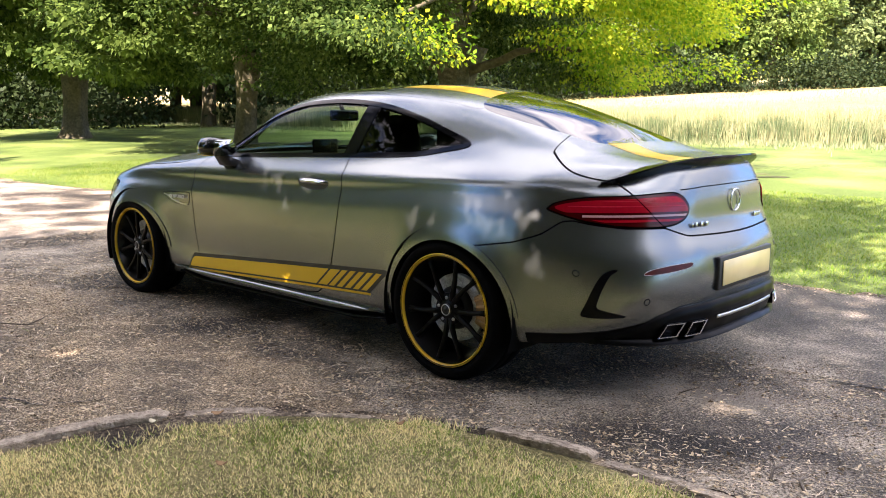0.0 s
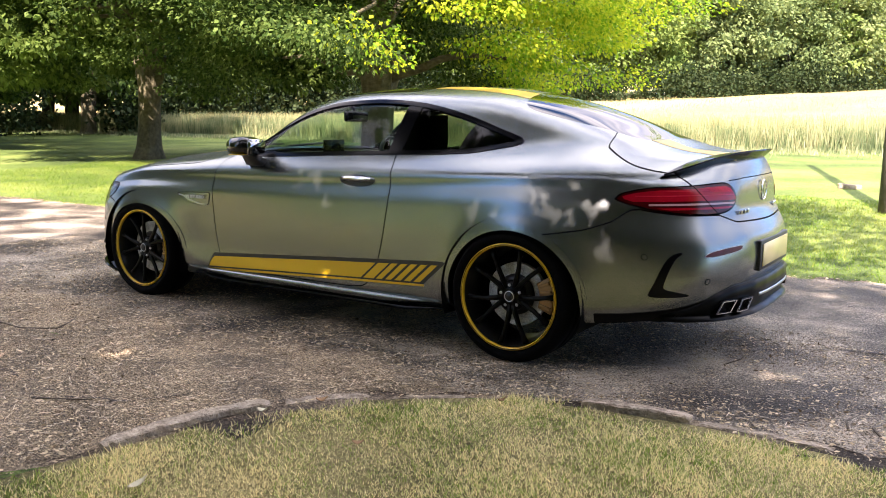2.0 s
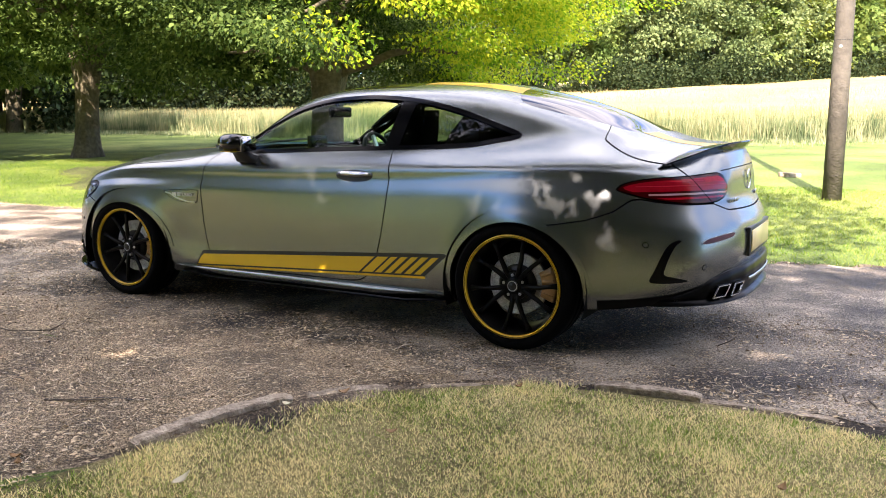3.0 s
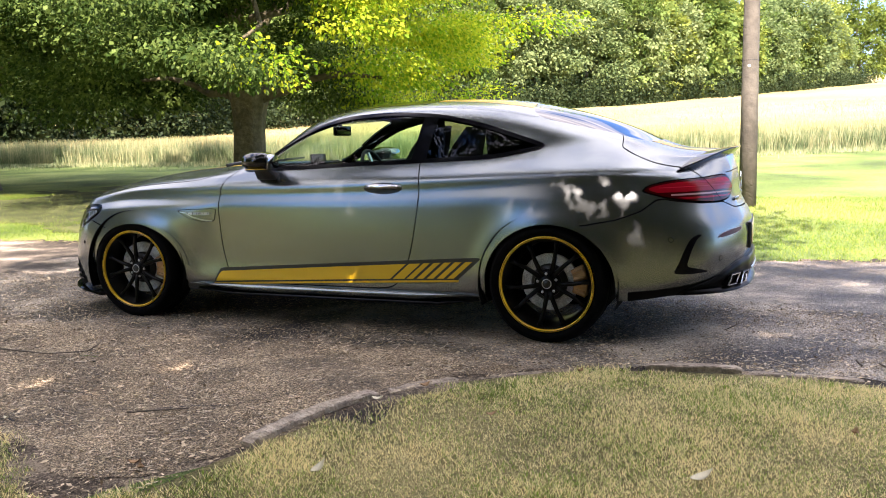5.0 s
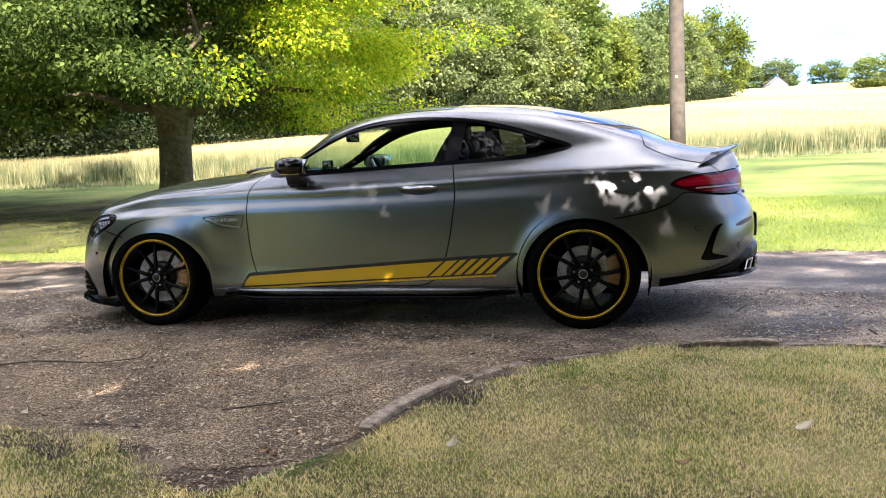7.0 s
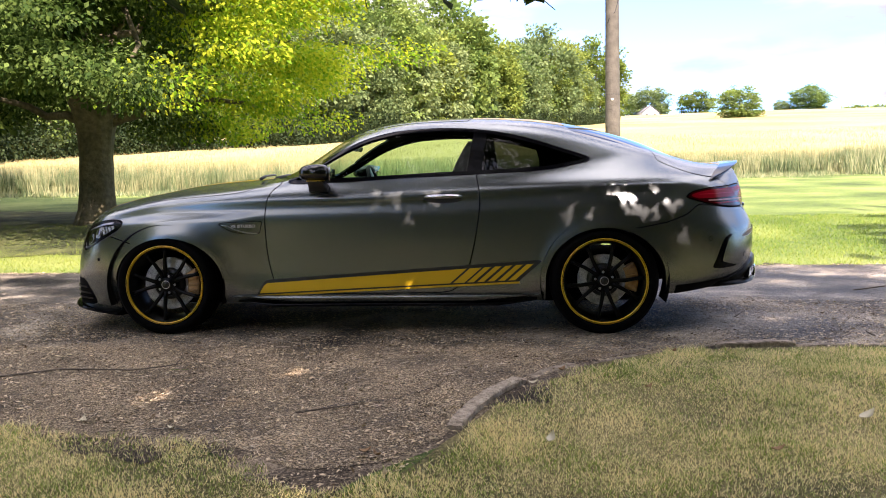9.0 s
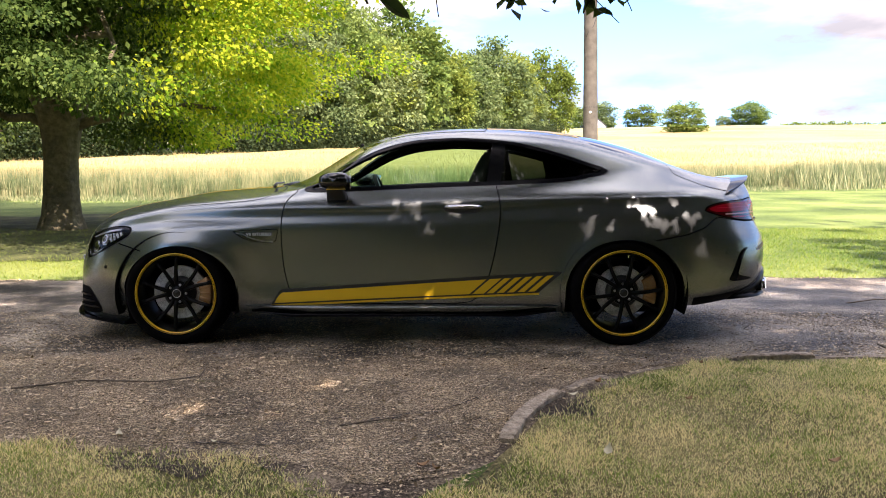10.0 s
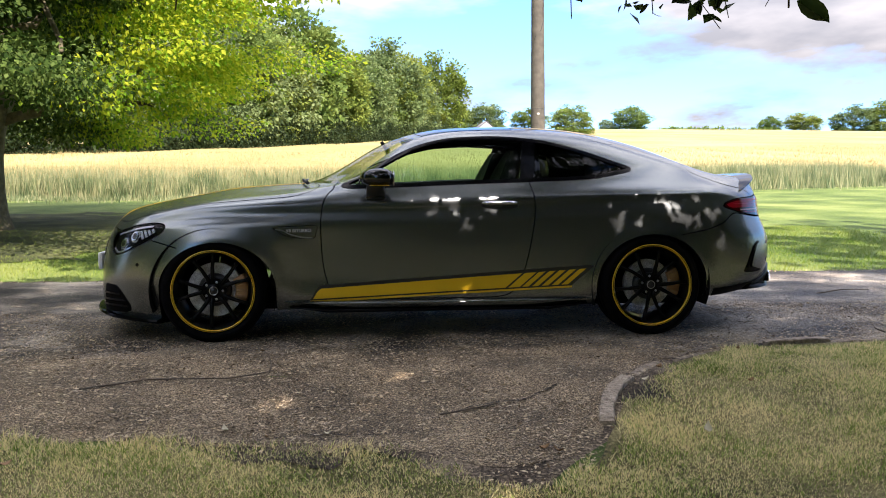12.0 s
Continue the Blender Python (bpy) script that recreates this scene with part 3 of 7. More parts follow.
inner = split(inner, np.maximum(inside(SCREEN, inner[0][:, 0], inner[0][:, 1]), 1.0 - inner[0][:, 2]))[1]
REAR = ring([(1.185, 0), (1.20, .28), (1.27, .450), (1.45, .462), (1.70, .425), (1.88, .375), (1.945, .22), (1.955, 0), (1.945, -.22), (1.88, -.375), (1.70, -.425), (1.45, -.462), (1.27, -.450), (1.20, -.28)])
rear, body = cut(body, REAR, 0, 1, 0.0, lambda d: 1.0 - d[:, 2])
inner = split(inner, np.maximum(inside(REAR, inner[0][:, 0], inner[0][:, 1]), 1.0 - inner[0][:, 2]))[1]
SUNROOF = ring([(-.10, 0), (-.08, .44), (.0, .49), (.50, .47), (.56, .40), (.58, 0), (.56, -.40), (.50, -.47), (.0, -.49), (-.08, -.44)])
sunroof, body = cut(body, SUNROOF, 0, 1, 0.003, lambda d: 1.2 - d[:, 2])

# lamps
TAIL = ring([(1.07, .860), (1.035, .880), (.97, .897), (.86, .910), (.70, .917), (.56, .926), (.485, .926), (.435, .902), (.405, .858), (.425, .820), (.48, .796), (.56, .785), (.66, .784), (.79, .794), (.91, .814), (1.02, .840)])
tail, body = cut(body, TAIL, 6, 2)
HEAD = ring([(5.215, .675), (5.14, .705), (5.06, .722), (4.97, .742), (4.88, .756), (4.80, .761), (4.738, .748), (4.75, .705), (4.81, .668), (4.90, .622), (5.00, .580), (5.05, .562), (5.12, .562), (5.19, .60)])
head, body = cut(body, HEAD, 6, 2)
inner = split(inner, inside(HEAD, inner[0][:, 6], inner[0][:, 2]))[1]

# bumpers, lid, bonnet, doors, roof
SEAM_R = curve_at([(0, .733), (.16, .735), (.433, .744), (.543, .78), (.73, .782), (.86, .797), (.94, .81), (.99, .806), (1.08, .748), (1.208, .704), (1.365, .676), (1.7, .64)])
near_tail = lambda d: np.maximum(d[:, 2] - SEAM_R(d[:, 6]), d[:, 6] - 1.5)
bumper_r = split(body, near_tail(body[0]) + GAP)[0]
body = split(body, near_tail(body[0]) - GAP)[1]
SEAM_F = curve_at([(-2.5, .725), (-2.18, .725), (-1.98, .70), (-1.87, .672), (-1.683, .620), (-1.45, .55)])
near_nose = lambda d: np.maximum(d[:, 2] - SEAM_F(d[:, 0]), d[:, 0] + 1.4)
bumper_f = split(body, near_nose(body[0]) + GAP)[0]
body = split(body, near_nose(body[0]) - GAP)[1]
LID = ring([(1.16, 1.10), (1.12, 1.072), (1.07, 1.049), (.969, 1.007), (.87, .985), (.781, .971), (.74, .95), (.702, .921), (.66, .88), (.626, .851), (.58, .81), (.543, .782), (.50, .76), (.433, .742), (.30, .735), (.159, .733), (0, .73), (-.2, .73), (-.2, 1.0), (-.2, 1.3), (.5, 1.3), (1.16, 1.3), (1.17, 1.2)])
lid, body = cut(body, LID, 6, 2)
BONNET = ring([(-2.178, 0), (-2.165, .20), (-2.10, .40), (-1.995, .625), (-1.88, .73), (-1.70, .782), (-1.35, .805), (-1.0, .812), (-.85, .785), (-.765, .70), (-.78, .50), (-.85, .25), (-.88, 0),
               (-.85, -.25), (-.78, -.50), (-1.2, -.5), (-1.9, -.3), (-2.1, -.2)])
bonnet, body = cut(body, BONNET, 0, 1, gate=lambda d: .69 - d[:, 2])
DOOR = ring([(-.62, 1.02), (-.665, .975), (-.71, .93), (-.737, .86), (-.747, .766), (-.745, .62), (-.735, .50), (-.715, .40), (-.68, .31), (-.60, .272), (-.3, .268), (.1, .268), (.40, .272), (.50, .31), (.56, .41),
             (.60, .55), (.628, .70), (.643, .82), (.640, .92), (.622, 1.0), (.60, 1.05), (.3, 1.2), (-.2, 1.2)])
door, body = cut(body, DOOR)
wing = split(body, np.maximum(body[0][:, 0] + .68, body[0][:, 2] - .985) + 0.0)
wing, body = wing
sill = split(body, np.maximum(np.abs(body[0][:, 0] - 0.02) - 1.04, body[0][:, 2] - .262) + 0.0)
sill, body = sill
ROOF = ring([(-.19, .0), (-.135, .515), (.2, .525), (.7, .52), (1.1, .49), (1.27, .462), (1.22, .3), (1.18, 0), (1.22, -.3), (.7, -.52), (-.135, -.515)])
roof, body = cut(body, ROOF, 0, 1, 0.0015, lambda d: 1.2 - d[:, 2])

skin_part("inner_shell", inner, M_LINER, car, off=-0.016, edge=0)
shell = skin_part("body_shell", body, M_PAINT, car)
skin_part("roof_panel", roof, M_PAINT, car)
skin_part("bonnet", bonnet, M_PAINT, car)
boot = skin_part("boot_lid", lid, M_PAINT, car)
skin_part("sunroof", sunroof, M_BLACK, car, off=0.001, label="dark glass sunroof panel")
skin_part("windscreen", screen, M_SCREEN, car, edge=0.004, label="clear windscreen glass")
skin_part("rear_window", rear, M_REARGLASS, car, edge=0.004, label="dark tinted rear window")
doors = {}
for side in (-1, 1):
    skin_part("front_wing", wing, M_PAINT, car, (side,))
    skin_part("sill", sill, M_PAINT, car, (side,))
    doors[side] = skin_part("door", door, M_PAINT, car, (side,))
    # window frame, pillar and panes
    pane, rim = split(dlo, inside(DLO, dlo[0][:, 0], dlo[0][:, 2]) + 0.022)
    px = pane[0][:, 0] - (0.605 + 0.15 * (pane[0][:, 2] - 1.03))
    front_pane, rest = split(pane, px + 0.045)
    pillar, rear_pane = split(rest, rest[0][:, 0] - (0.65 + 0.15 * (rest[0][:, 2] - 1.03)))
    skin_part("window_frame", rim, M_BLACK, car, (side,), off=0.004, edge=0.02, label="gloss black window surround")
    skin_part("door_pillar", pillar, M_BLACK, car, (side,), off=0.001, label="gloss black centre pillar")
    p1 = skin_part("door_window", front_pane, M_GLASS, doors[side], (side,), off=-0.003, edge=0.004, label="clear side window")
    p2 = skin_part("quarter_window", rear_pane, M_GLASSD, car, (side,), off=-0.003, edge=0.004, label="tinted quarter window")
    p1.visible_shadow = p2.visible_shadow = False
bump_r = skin_part("rear_bumper", bumper_r, M_PAINT, car)
bump_f = skin_part("front_bumper", bumper_f, M_PAINT, car)

# tail lamps: a red lens with brighter bars behind the boot seam
for side in (-1, 1):
    seam = inside(LID, tail[0][:, 6], tail[0][:, 2])
    t_in, t_out = split(tail, seam + 0.002)[0], split(tail, seam - 0.002)[1]
    for nm, sk, own in (("tail_lamp_outer", t_out, car), ("tail_lamp_inner", t_in, boot)):
        lamp = skin_part(nm, sk, M_LAMPDARK, own, (side,), off=0.004, edge=0.02, label="glossy dark red tail lamp lens")
        fine = refine(sk)
        rim_in = lambda d, k: inside(TAIL, d[:, 6], d[:, 2]) + k
        wave = lambda d: d[:, 2] - 0.006 * np.sin(3 * d[:, 6])
        for zlo, zhi, s0, s1, k, lift, mt, nm2 in ((.842, .930, 0, 9, .014, .0052, M_LAMPRED, "red_reflector"), (.8655, .8695, 0, .97, .020, .0064, M_LAMPPINK, "light_bar"), (.887, .890, 0, .93, .020, .0064, M_LAMPPINK, "light_bar"),
                                            (.880, .915, 0, .60, .018, .0060, M_LAMPPINK, "bright_reflector"), (.802, .812, 0, .86, .010, .0052, M_LAMPRED, "lower_band")):
            piece = band(fine, wave, zlo, zhi, lambda d: rim_in(d, k), lambda d: d[:, 6] - s1, lambda d: s0 - d[:, 6])
            if len(piece[1]):
                skin_part(nm2, piece, mt, lamp, (side,), off=lift, edge=0.002)
        piece = band(fine, wave, .823, .832, lambda d: rim_in(d, .012), lambda d: d[:, 6] - .90)
        if len(piece[1]):
            skin_part("clear_strip", piece, M_LAMPWHITE, lamp, (side,), off=.0058, edge=0.003)
    lens = skin_part("headlamp_lens", head, M_LENS, car, (side,), off=0.002, edge=0.004, label="clear headlamp lens")
    skin_part("headlamp_housing", head, M_TRIM, car, (side,), off=-0.024, edge=-0.02)
    fine = refine(head, 2)
    in_head = lambda d: inside(HEAD, d[:, 6], d[:, 2])
    for hs, hz in ((5.055, .632), (4.965, .680)):
        bowl = skin_part("reflector", band(fine, lambda d: np.maximum(np.abs(d[:, 6] - hs) * .9 + np.abs(d[:, 2] - hz) * .5, np.abs(d[:, 2] - hz)), -1, 0.038, lambda d: in_head(d) + .010), M_HEADLAMP, lens, (side,), off=-0.018, edge=0.006)
        skin_part("projector", band(fine, lambda d: np.hypot(d[:, 6] - hs, d[:, 2] - hz), -1, 0.021), M_REARGLASS, bowl, (side,), off=-0.012, edge=0.006)
        skin_part("projector_ring", band(fine, lambda d: np.hypot(d[:, 6] - hs, d[:, 2] - hz), .021, 0.026), M_CHROME, bowl, (side,), off=-0.010, edge=0.006)
    skin_part("light_strip", band(fine, in_head, -.022, -.011, lambda d: (.650 + .9 * (4.93 - d[:, 6])) - d[:, 2], lambda d: d[:, 6] - 5.16), M_LAMPCLEAR, lens, (side,), off=-0.010, edge=0.005)
    for j in range(4):
        s0 = 4.80 + .034 * j
        skin_part("chrome_facet", band(fine, lambda d: d[:, 6] - .6 * (d[:, 2] - .70), s0, s0 + .024, lambda d: in_head(d) + .034), M_HEADLAMP, lens, (side,), off=-0.014, edge=0.006)

# yellow and black side stripe, and the stripe over bonnet, roof and boot
lower = split(SKIN, SKIN[0][:, 2] - 0.55)[0]
lower = split(lower, np.abs(lower[0][:, 0] - 0.1) - 1.0)[0]


def line(x0, z0, x1, z1):
    return lambda x: z0 + (x - x0) * (z1 - z0) / (x1 - x0)


S_TOP, S_BOT, S_LINE = line(-.78, .335, 1.0, .452), line(-.82, .270, .875, .348), line(-.82, .252, .893, .331)
slant = lambda d: d[:, 0] - 1.15 * (d[:, 2] - .40)
for side in (-1, 1):
    d = lower[0]
    top, bot = S_TOP(d[:, 0]), S_BOT(d[:, 0])
    back_f = np.maximum(np.maximum(d[:, 2] - top - 0.022, S_LINE(d[:, 0]) - 0.006 - d[:, 2]), np.maximum(-.815 - d[:, 0] + 0.6 * (d[:, 2] - .27), slant(d) - .955))
    decal = skin_part("stripe_backing", split(lower, back_f)[0], M_DECAL, car, (side,), off=0.0012, edge=0.001, label="matt black stripe film")
    bars = [(-9, .53), (.548, .618)] + [(.634 + .062 * k, .634 + .062 * k + .040) for k in range(5)]
    for s0, s1 in bars:
        piece = band(lower, slant, s0, s1, lambda d: d[:, 2] - S_TOP(d[:, 0]), lambda d: S_BOT(d[:, 0]) - d[:, 2], lambda d: -.80 - d[:, 0] + 0.55 * (d[:, 2] - .27) + np.maximum(0, d[:, 2] - .315) * 0.6)
        skin_part("yellow_stripe", piece, M_YELLOW, decal, (side,), off=0.0026, edge=0.001)
    skin_part("yellow_pinstripe", band(lower, lambda d: d[:, 2] - S_LINE(d[:, 0]), -.004, .008, lambda d: np.abs(d[:, 0] - .035) - .855), M_YELLOW, decal, (side,), off=0.0026, edge=0.001)
for nm, sk, own in (("bonnet_stripe", bonnet, car), ("roof_stripe", roof, car), ("boot_stripe", lid, boot)):
    piece = band(sk, lambda d: d[:, 1], .155, .325, lambda d: (1.03 if nm == "boot_stripe" else .6) - d[:, 2], lambda d: (.58 if nm == "roof_stripe" else -9) - d[:, 0])
    if len(piece[1]):
        skin_part(nm, piece, M_YELLOW, own, (-1,), off=0.0015, edge=0.001, label="yellow film stripe")

# ---- wheels ----
def wheel(name, x, y, z, radius, rim, width, side, turn, disc_r):
    """A ten-spoke black alloy with a yellow edge; side -1 faces the car's left."""
    w = thing(name, "", "", pose(x, y, z, 0, 0, 0 if side < 0 else 180))
    w.parent = car
    h = width / 2
    sh = 0.018
    part("tyre", bm_lathe([(rim - .012, -h + .03), (rim + .004, -h + .006), (rim + .022, -h - .006), (rim + .045, -h - .008), (radius - .022, -h + .006), (radius - .006, -h + .022), (radius, -h + .05),
                           (radius + .001, -h * .3), (radius - .004, -h * .3 + .004), (radius - .004, -h * .3 + .012), (radius + .001, -h * .3 + .016), (radius + .001, h * .3 - .016), (radius - .004, h * .3 - .012), (radius - .004, h * .3 - .004), (radius + .001, h * .3),
                           (radius, h - .05), (radius - .006, h - .022), (radius - .022, h - .006), (rim + .03, h + .004), (rim, h - .01)], 80), M_TYRE, w, "low profile black tyre")
    hub = part("rim", bm_lathe([(rim - .014, -h + .010), (rim - .020, -h + .03), (rim - .034, -h + .07), (rim - .04, h - .05), (rim - .01, h - .01)], 80), M_BARREL, w, "dark alloy rim barrel")
    part("rim_edge", bm_lathe([(rim + .003, -h + .012), (rim + .004, -h + .001), (rim + .000, -h - .004), (rim - .007, -h - .003), (rim - .011, -h + .004), (rim - .011, -h + .014)], 96), M_RIMLIP, hub, "yellow painted rim edge")
    part("rim_groove", bm_lathe([(rim - .0022, -h - .0038), (rim - .0024, -h - .0046), (rim - .0048, -h - .0042), (rim - .0050, -h - .0033)], 96), M_RIM, hub, "thin dark groove")
    yf = -h + .028
    for k in range(10):
        a = turn + 2 * math.pi * (k // 2) / 5 + (0.19 if k % 2 else -0.19)
        a2 = turn + 2 * math.pi * (k // 2) / 5 + (0.275 if k % 2 else -0.275)
        rings = []
        for r, ang, wd, yo, th in ((.045, a * 1.0, .016, .012, .03), (.085, a, .0135, .006, .026), (.15, (a + a2) / 2, .0115, .004, .022), (.20, a2, .011, .0, .022), (rim - .024, a2 + (a2 - a) * .12, .016, -.004, .03)):
            c, s = math.cos(ang), math.sin(ang)
            wd *= 1.05
            ctr = Vector((r * c, yf + yo, r * s))
            t = Vector((-s, 0, c))
            q = Vector((0, 1, 0))
            rings.append([ctr - t * wd + q * th * .55, ctr - t * wd * .75, ctr - t * wd * .35 - q * .003, ctr + t * wd * .35 - q * .003, ctr + t * wd * .75, ctr + t * wd + q * th * .55, ctr + q * th])
        part("spoke", bm_loft(rings), M_RIM, hub)
    part("hub", bm_lathe([(.001, yf + .004), (.030, yf + .004), (.034, yf + .008), (.046, yf + .010), (.074, yf + .012), (.080, yf + .03), (.07, yf + .06)], 40), M_RIM, w)
    cap = part("centre_cap", bm_lathe([(.001, yf - .004), (.026, yf - .004), (.030, yf), (.030, yf + .006)], 32), M_PLASTIC, w, "black centre cap with silver ring")
    part("cap_ring", bm_lathe([(.0235, yf - .004), (.0245, yf - .0065), (.0265, yf - .0065), (.0275, yf - .004)], 32), M_SILVER, cap)
    part("cap_dot", bm_lathe([(.001, yf - .0062), (.010, yf - .006), (.012, yf - .004)], 20), M_BARREL, cap)
    for k in range(5):
        a = turn + 0.63 + 2 * math.pi * k / 5
        part("wheel_bolt", bm_lathe([(.001, yf + .004), (.006, yf + .004), (.008, yf + .008), (.009, yf + .02)], 12), M_SILVER, w, m=Matrix.Translation((.056 * math.cos(a), 0, .056 * math.sin(a))))
    disc = part("brake_disc", bm_lathe([(.09, yf + .075), (disc_r, yf + .075), (disc_r, yf + .105), (.09, yf + .105)], 64, True), M_DISC, w, "grey steel brake disc")
    sharp(disc, 30)
    part("disc_bell", bm_lathe([(.001, yf + .045), (.092, yf + .045), (.104, yf + .058), (.106, yf + .09)], 40), M_PLASTIC, w)
    out = []
    for r in (rim - .048, rim - .128):
        arc = [math.radians(a) for a in (range(-22, 31, 4) if r > rim - .1 else range(30, -23, -4))]
        out += [(r * math.cos(a), r * math.sin(a)) for a in arc]
    cal = part("brake_caliper", bm_prism([(px * 1.0, pz) for px, pz in out], yf + .050, yf + .14, 0.008), M_CALIPER, w, "bronze gold brake caliper")
    for k in range(4):
        a = math.radians(-14 + 12.0 * k)
        r = rim - .088
        part("caliper_rib", bm_box(-.032, .032, yf + .041, yf + .054, -.008, .008, .003), M_CALIPER, cal, m=pose(r * math.cos(a), 0, r * math.sin(a), 0, -math.degrees(a), 0))
    arc = [math.radians(-20 + 220 * k / 30) for k in range(31)]
    mesh_part("wheel_well", [((radius + .062) * math.cos(a), y, (radius + .062) * math.sin(a)) for a in arc for y in (h + .02, -h + .012)], [(2 * k, 2 * k + 1, 2 * k + 3, 2 * k + 2) for k in range(30)], M_LINER, w)
    return w


for side in (-1, 1):
    wheel("front_wheel", -1.42, side * .80, .335, .333, .257, .245, side, radians(106), .172)
    wheel("rear_wheel", 1.42, side * .79, .340, .340, .268, .275, side, radians(60), .162)

# ---- car details ----
def on_skin(field, sk):
    """The piece of the body's skin where field is negative."""
    return split(sk, field(sk[0]))[0]


lower_half = split(SKIN, SKIN[0][:, 2] - 1.0)[0]
tail_end = split(lower_half, lower_half[0][:, 6] - 1.15)[0]
nose_end = split(lower_half, lower_half[0][:, 0] + 1.6)[0]

# wheel arch lips
for side in (-1, 1):
    for c in (ARCH_F, ARCH_R):
        skin_part("wheel_arch_lip", band(lower_half, lambda d: arch(d, *c), 0.0, 0.034, lambda d: 0.37 - d[:, 2]), M_PAINT, car, (side,), off=0.005, edge=0.012)

# boot spoiler
sec = []
EDGE = curve_at([(0, 2.405), (.2, 2.392), (.335, 2.36), (.5, 2.295), (.6, 2.23), (.66, 2.175), (.71, 2.12)])
EDGE_Z = curve_at([(0, 1.080), (.2, 1.079), (.335, 1.072), (.5, 1.048), (.6, 1.018), (.66, .995), (.71, .972)])
for k in range(-24, 25):
    w = .71 * k / 24
    a = abs(w)
    xe, ze = float(EDGE(a)), float(EDGE_Z(a))
    tip = min(1.0, (0.72 - a) / 0.16)
    n = (0.25 if w > 0 else -0.25) * min(1, a / .3)
    sec.append([(xe - .105 * tip - .01, w - n * .05, ze - .010 - .006 * tip), (xe - .05 * tip, w, ze - .006), (xe, w, ze), (xe + .002, w, ze - .006), (xe - .02 * tip, w, ze - .022 * tip - .004), (xe - .05 * tip - .004, w, ze - .052 * tip - .006), (xe - .11 * tip - .012, w, ze - .045 * tip - .01)])
sharp(part("spoiler", bm_loft(sec), M_BLACK, boot, "gloss black boot lip spoiler"), 40)

# emblem and letter strips on the boot
part("emblem_ring", bm_lathe([(.048, 0), (.0485, -.004), (.051, -.006), (.0535, -.004), (.054, 0)], 40), M_CHROME, boot, m=pose(2.408, 0, .873, 0, -4, 90))
for y0, wd in ((-.40, .018), (-.375, .03), (-.335, .034), (-.295, .03), (.225, .028), (.262, .028), (.298, .02)):
    xs = 2.412 - .26 * max(0, abs(y0 + wd / 2) - .1) ** 2
    part("badge_bar", bm_box(xs, xs + .006, y0, y0 + wd - .006, .776, .797, .0015, 1), M_CHROME, boot)

# number plate, blank
part("plate_holder", bm_box(2.455, 2.482, -.292, .292, .493, .643, .006), M_PLASTIC, bump_r, "black plate recess")
part("number_plate", bm_box(2.483, 2.489, -.262, .262, .512, .624, .002, 1), M_PLATE, bump_r, "blank yellow rear number plate")
# near-black line paints the lid crease's shade; the surface has no fold
skin_part("lid_crease", band(tail_end, lambda d: d[:, 2] - np.interp(d[:, 6], (0, .3, .46), (.948, .946, .938)), -.0022, .0022, lambda d: d[:, 6] - .46), M_LINER, boot, off=0.0008, edge=0)

# rear bumper: side vents, reflectors, sensors, diffuser, exhausts
VENT = ring([(.778, .612), (.800, .614), (.845, .588), (.885, .530), (.918, .46), (.932, .415), (.90, .404), (.82, .405), (.74, .412), (.752, .420), (.81, .432), (.866, .448), (.862, .490), (.838, .545), (.808, .590)], n=5)
REFL = ring([(.668, .594), (.64, .611), (.55, .626), (.446, .634), (.452, .618), (.50, .608), (.58, .598)], n=5)
for side in (-1, 1):
    vent = skin_part("side_vent", on_skin(lambda d: inside(VENT, d[:, 6], d[:, 2]), crop(tail_end, 6, .7, 1.0, 2, .38, .64)), M_BLACK, bump_r, (side,), off=0.003, edge=0.004, label="gloss black air outlet")
    skin_part("vent_blade", band(crop(tail_end, 6, .7, 1.0, 2, .38, .64), lambda d: inside(VENT, d[:, 6], d[:, 2]), -.013, -.007, lambda d: .44 - d[:, 2]), M_BLACK, bump_r, (side,), off=0.010, edge=0.008)
    skin_part("reflector", on_skin(lambda d: inside(REFL, d[:, 6], d[:, 2]), crop(tail_end, 6, .4, .72, 2, .57, .66)), M_REFLECTOR, bump_r, (side,), off=0.003, edge=0.004, label="dark red bumper reflector")
    skin_part("reflector_rim", band(crop(tail_end, 6, .4, .72, 2, .57, .66), lambda d: inside(REFL, d[:, 6], d[:, 2]), .0005, .0024), M_DISC, bump_r, (side,), off=0.003, edge=0.003)
    for s0, z0 in ((.948, .593), (.656, .479)):
        sensor = skin_part("parking_sensor", band(crop(tail_end, 6, s0 - .03, s0 + .03, 2, z0 - .03, z0 + .03, 4), lambda d: np.hypot(d[:, 6] - s0, d[:, 2] - z0), -1, .011), M_PAINT, bump_r, (side,), off=0.002, edge=0.004)
        skin_part("sensor_rim", band(crop(tail_end, 6, s0 - .03, s0 + .03, 2, z0 - .03, z0 + .03, 4), lambda d: np.hypot(d[:, 6] - s0, d[:, 2] - z0), .0115, .0145), M_LINER, sensor, (side,), off=0.001, edge=0)
DIFF_X = curve_at([(0, 2.468), (.2, 2.462), (.35, 2.445), (.5, 2.395), (.62, 2.325), (.70, 2.235), (.76, 2.13)])
DIFF_T = curve_at([(0, .458), (.3, .456), (.5, .444), (.60, .415), (.68, .36), (.76, .315)])
sec = []
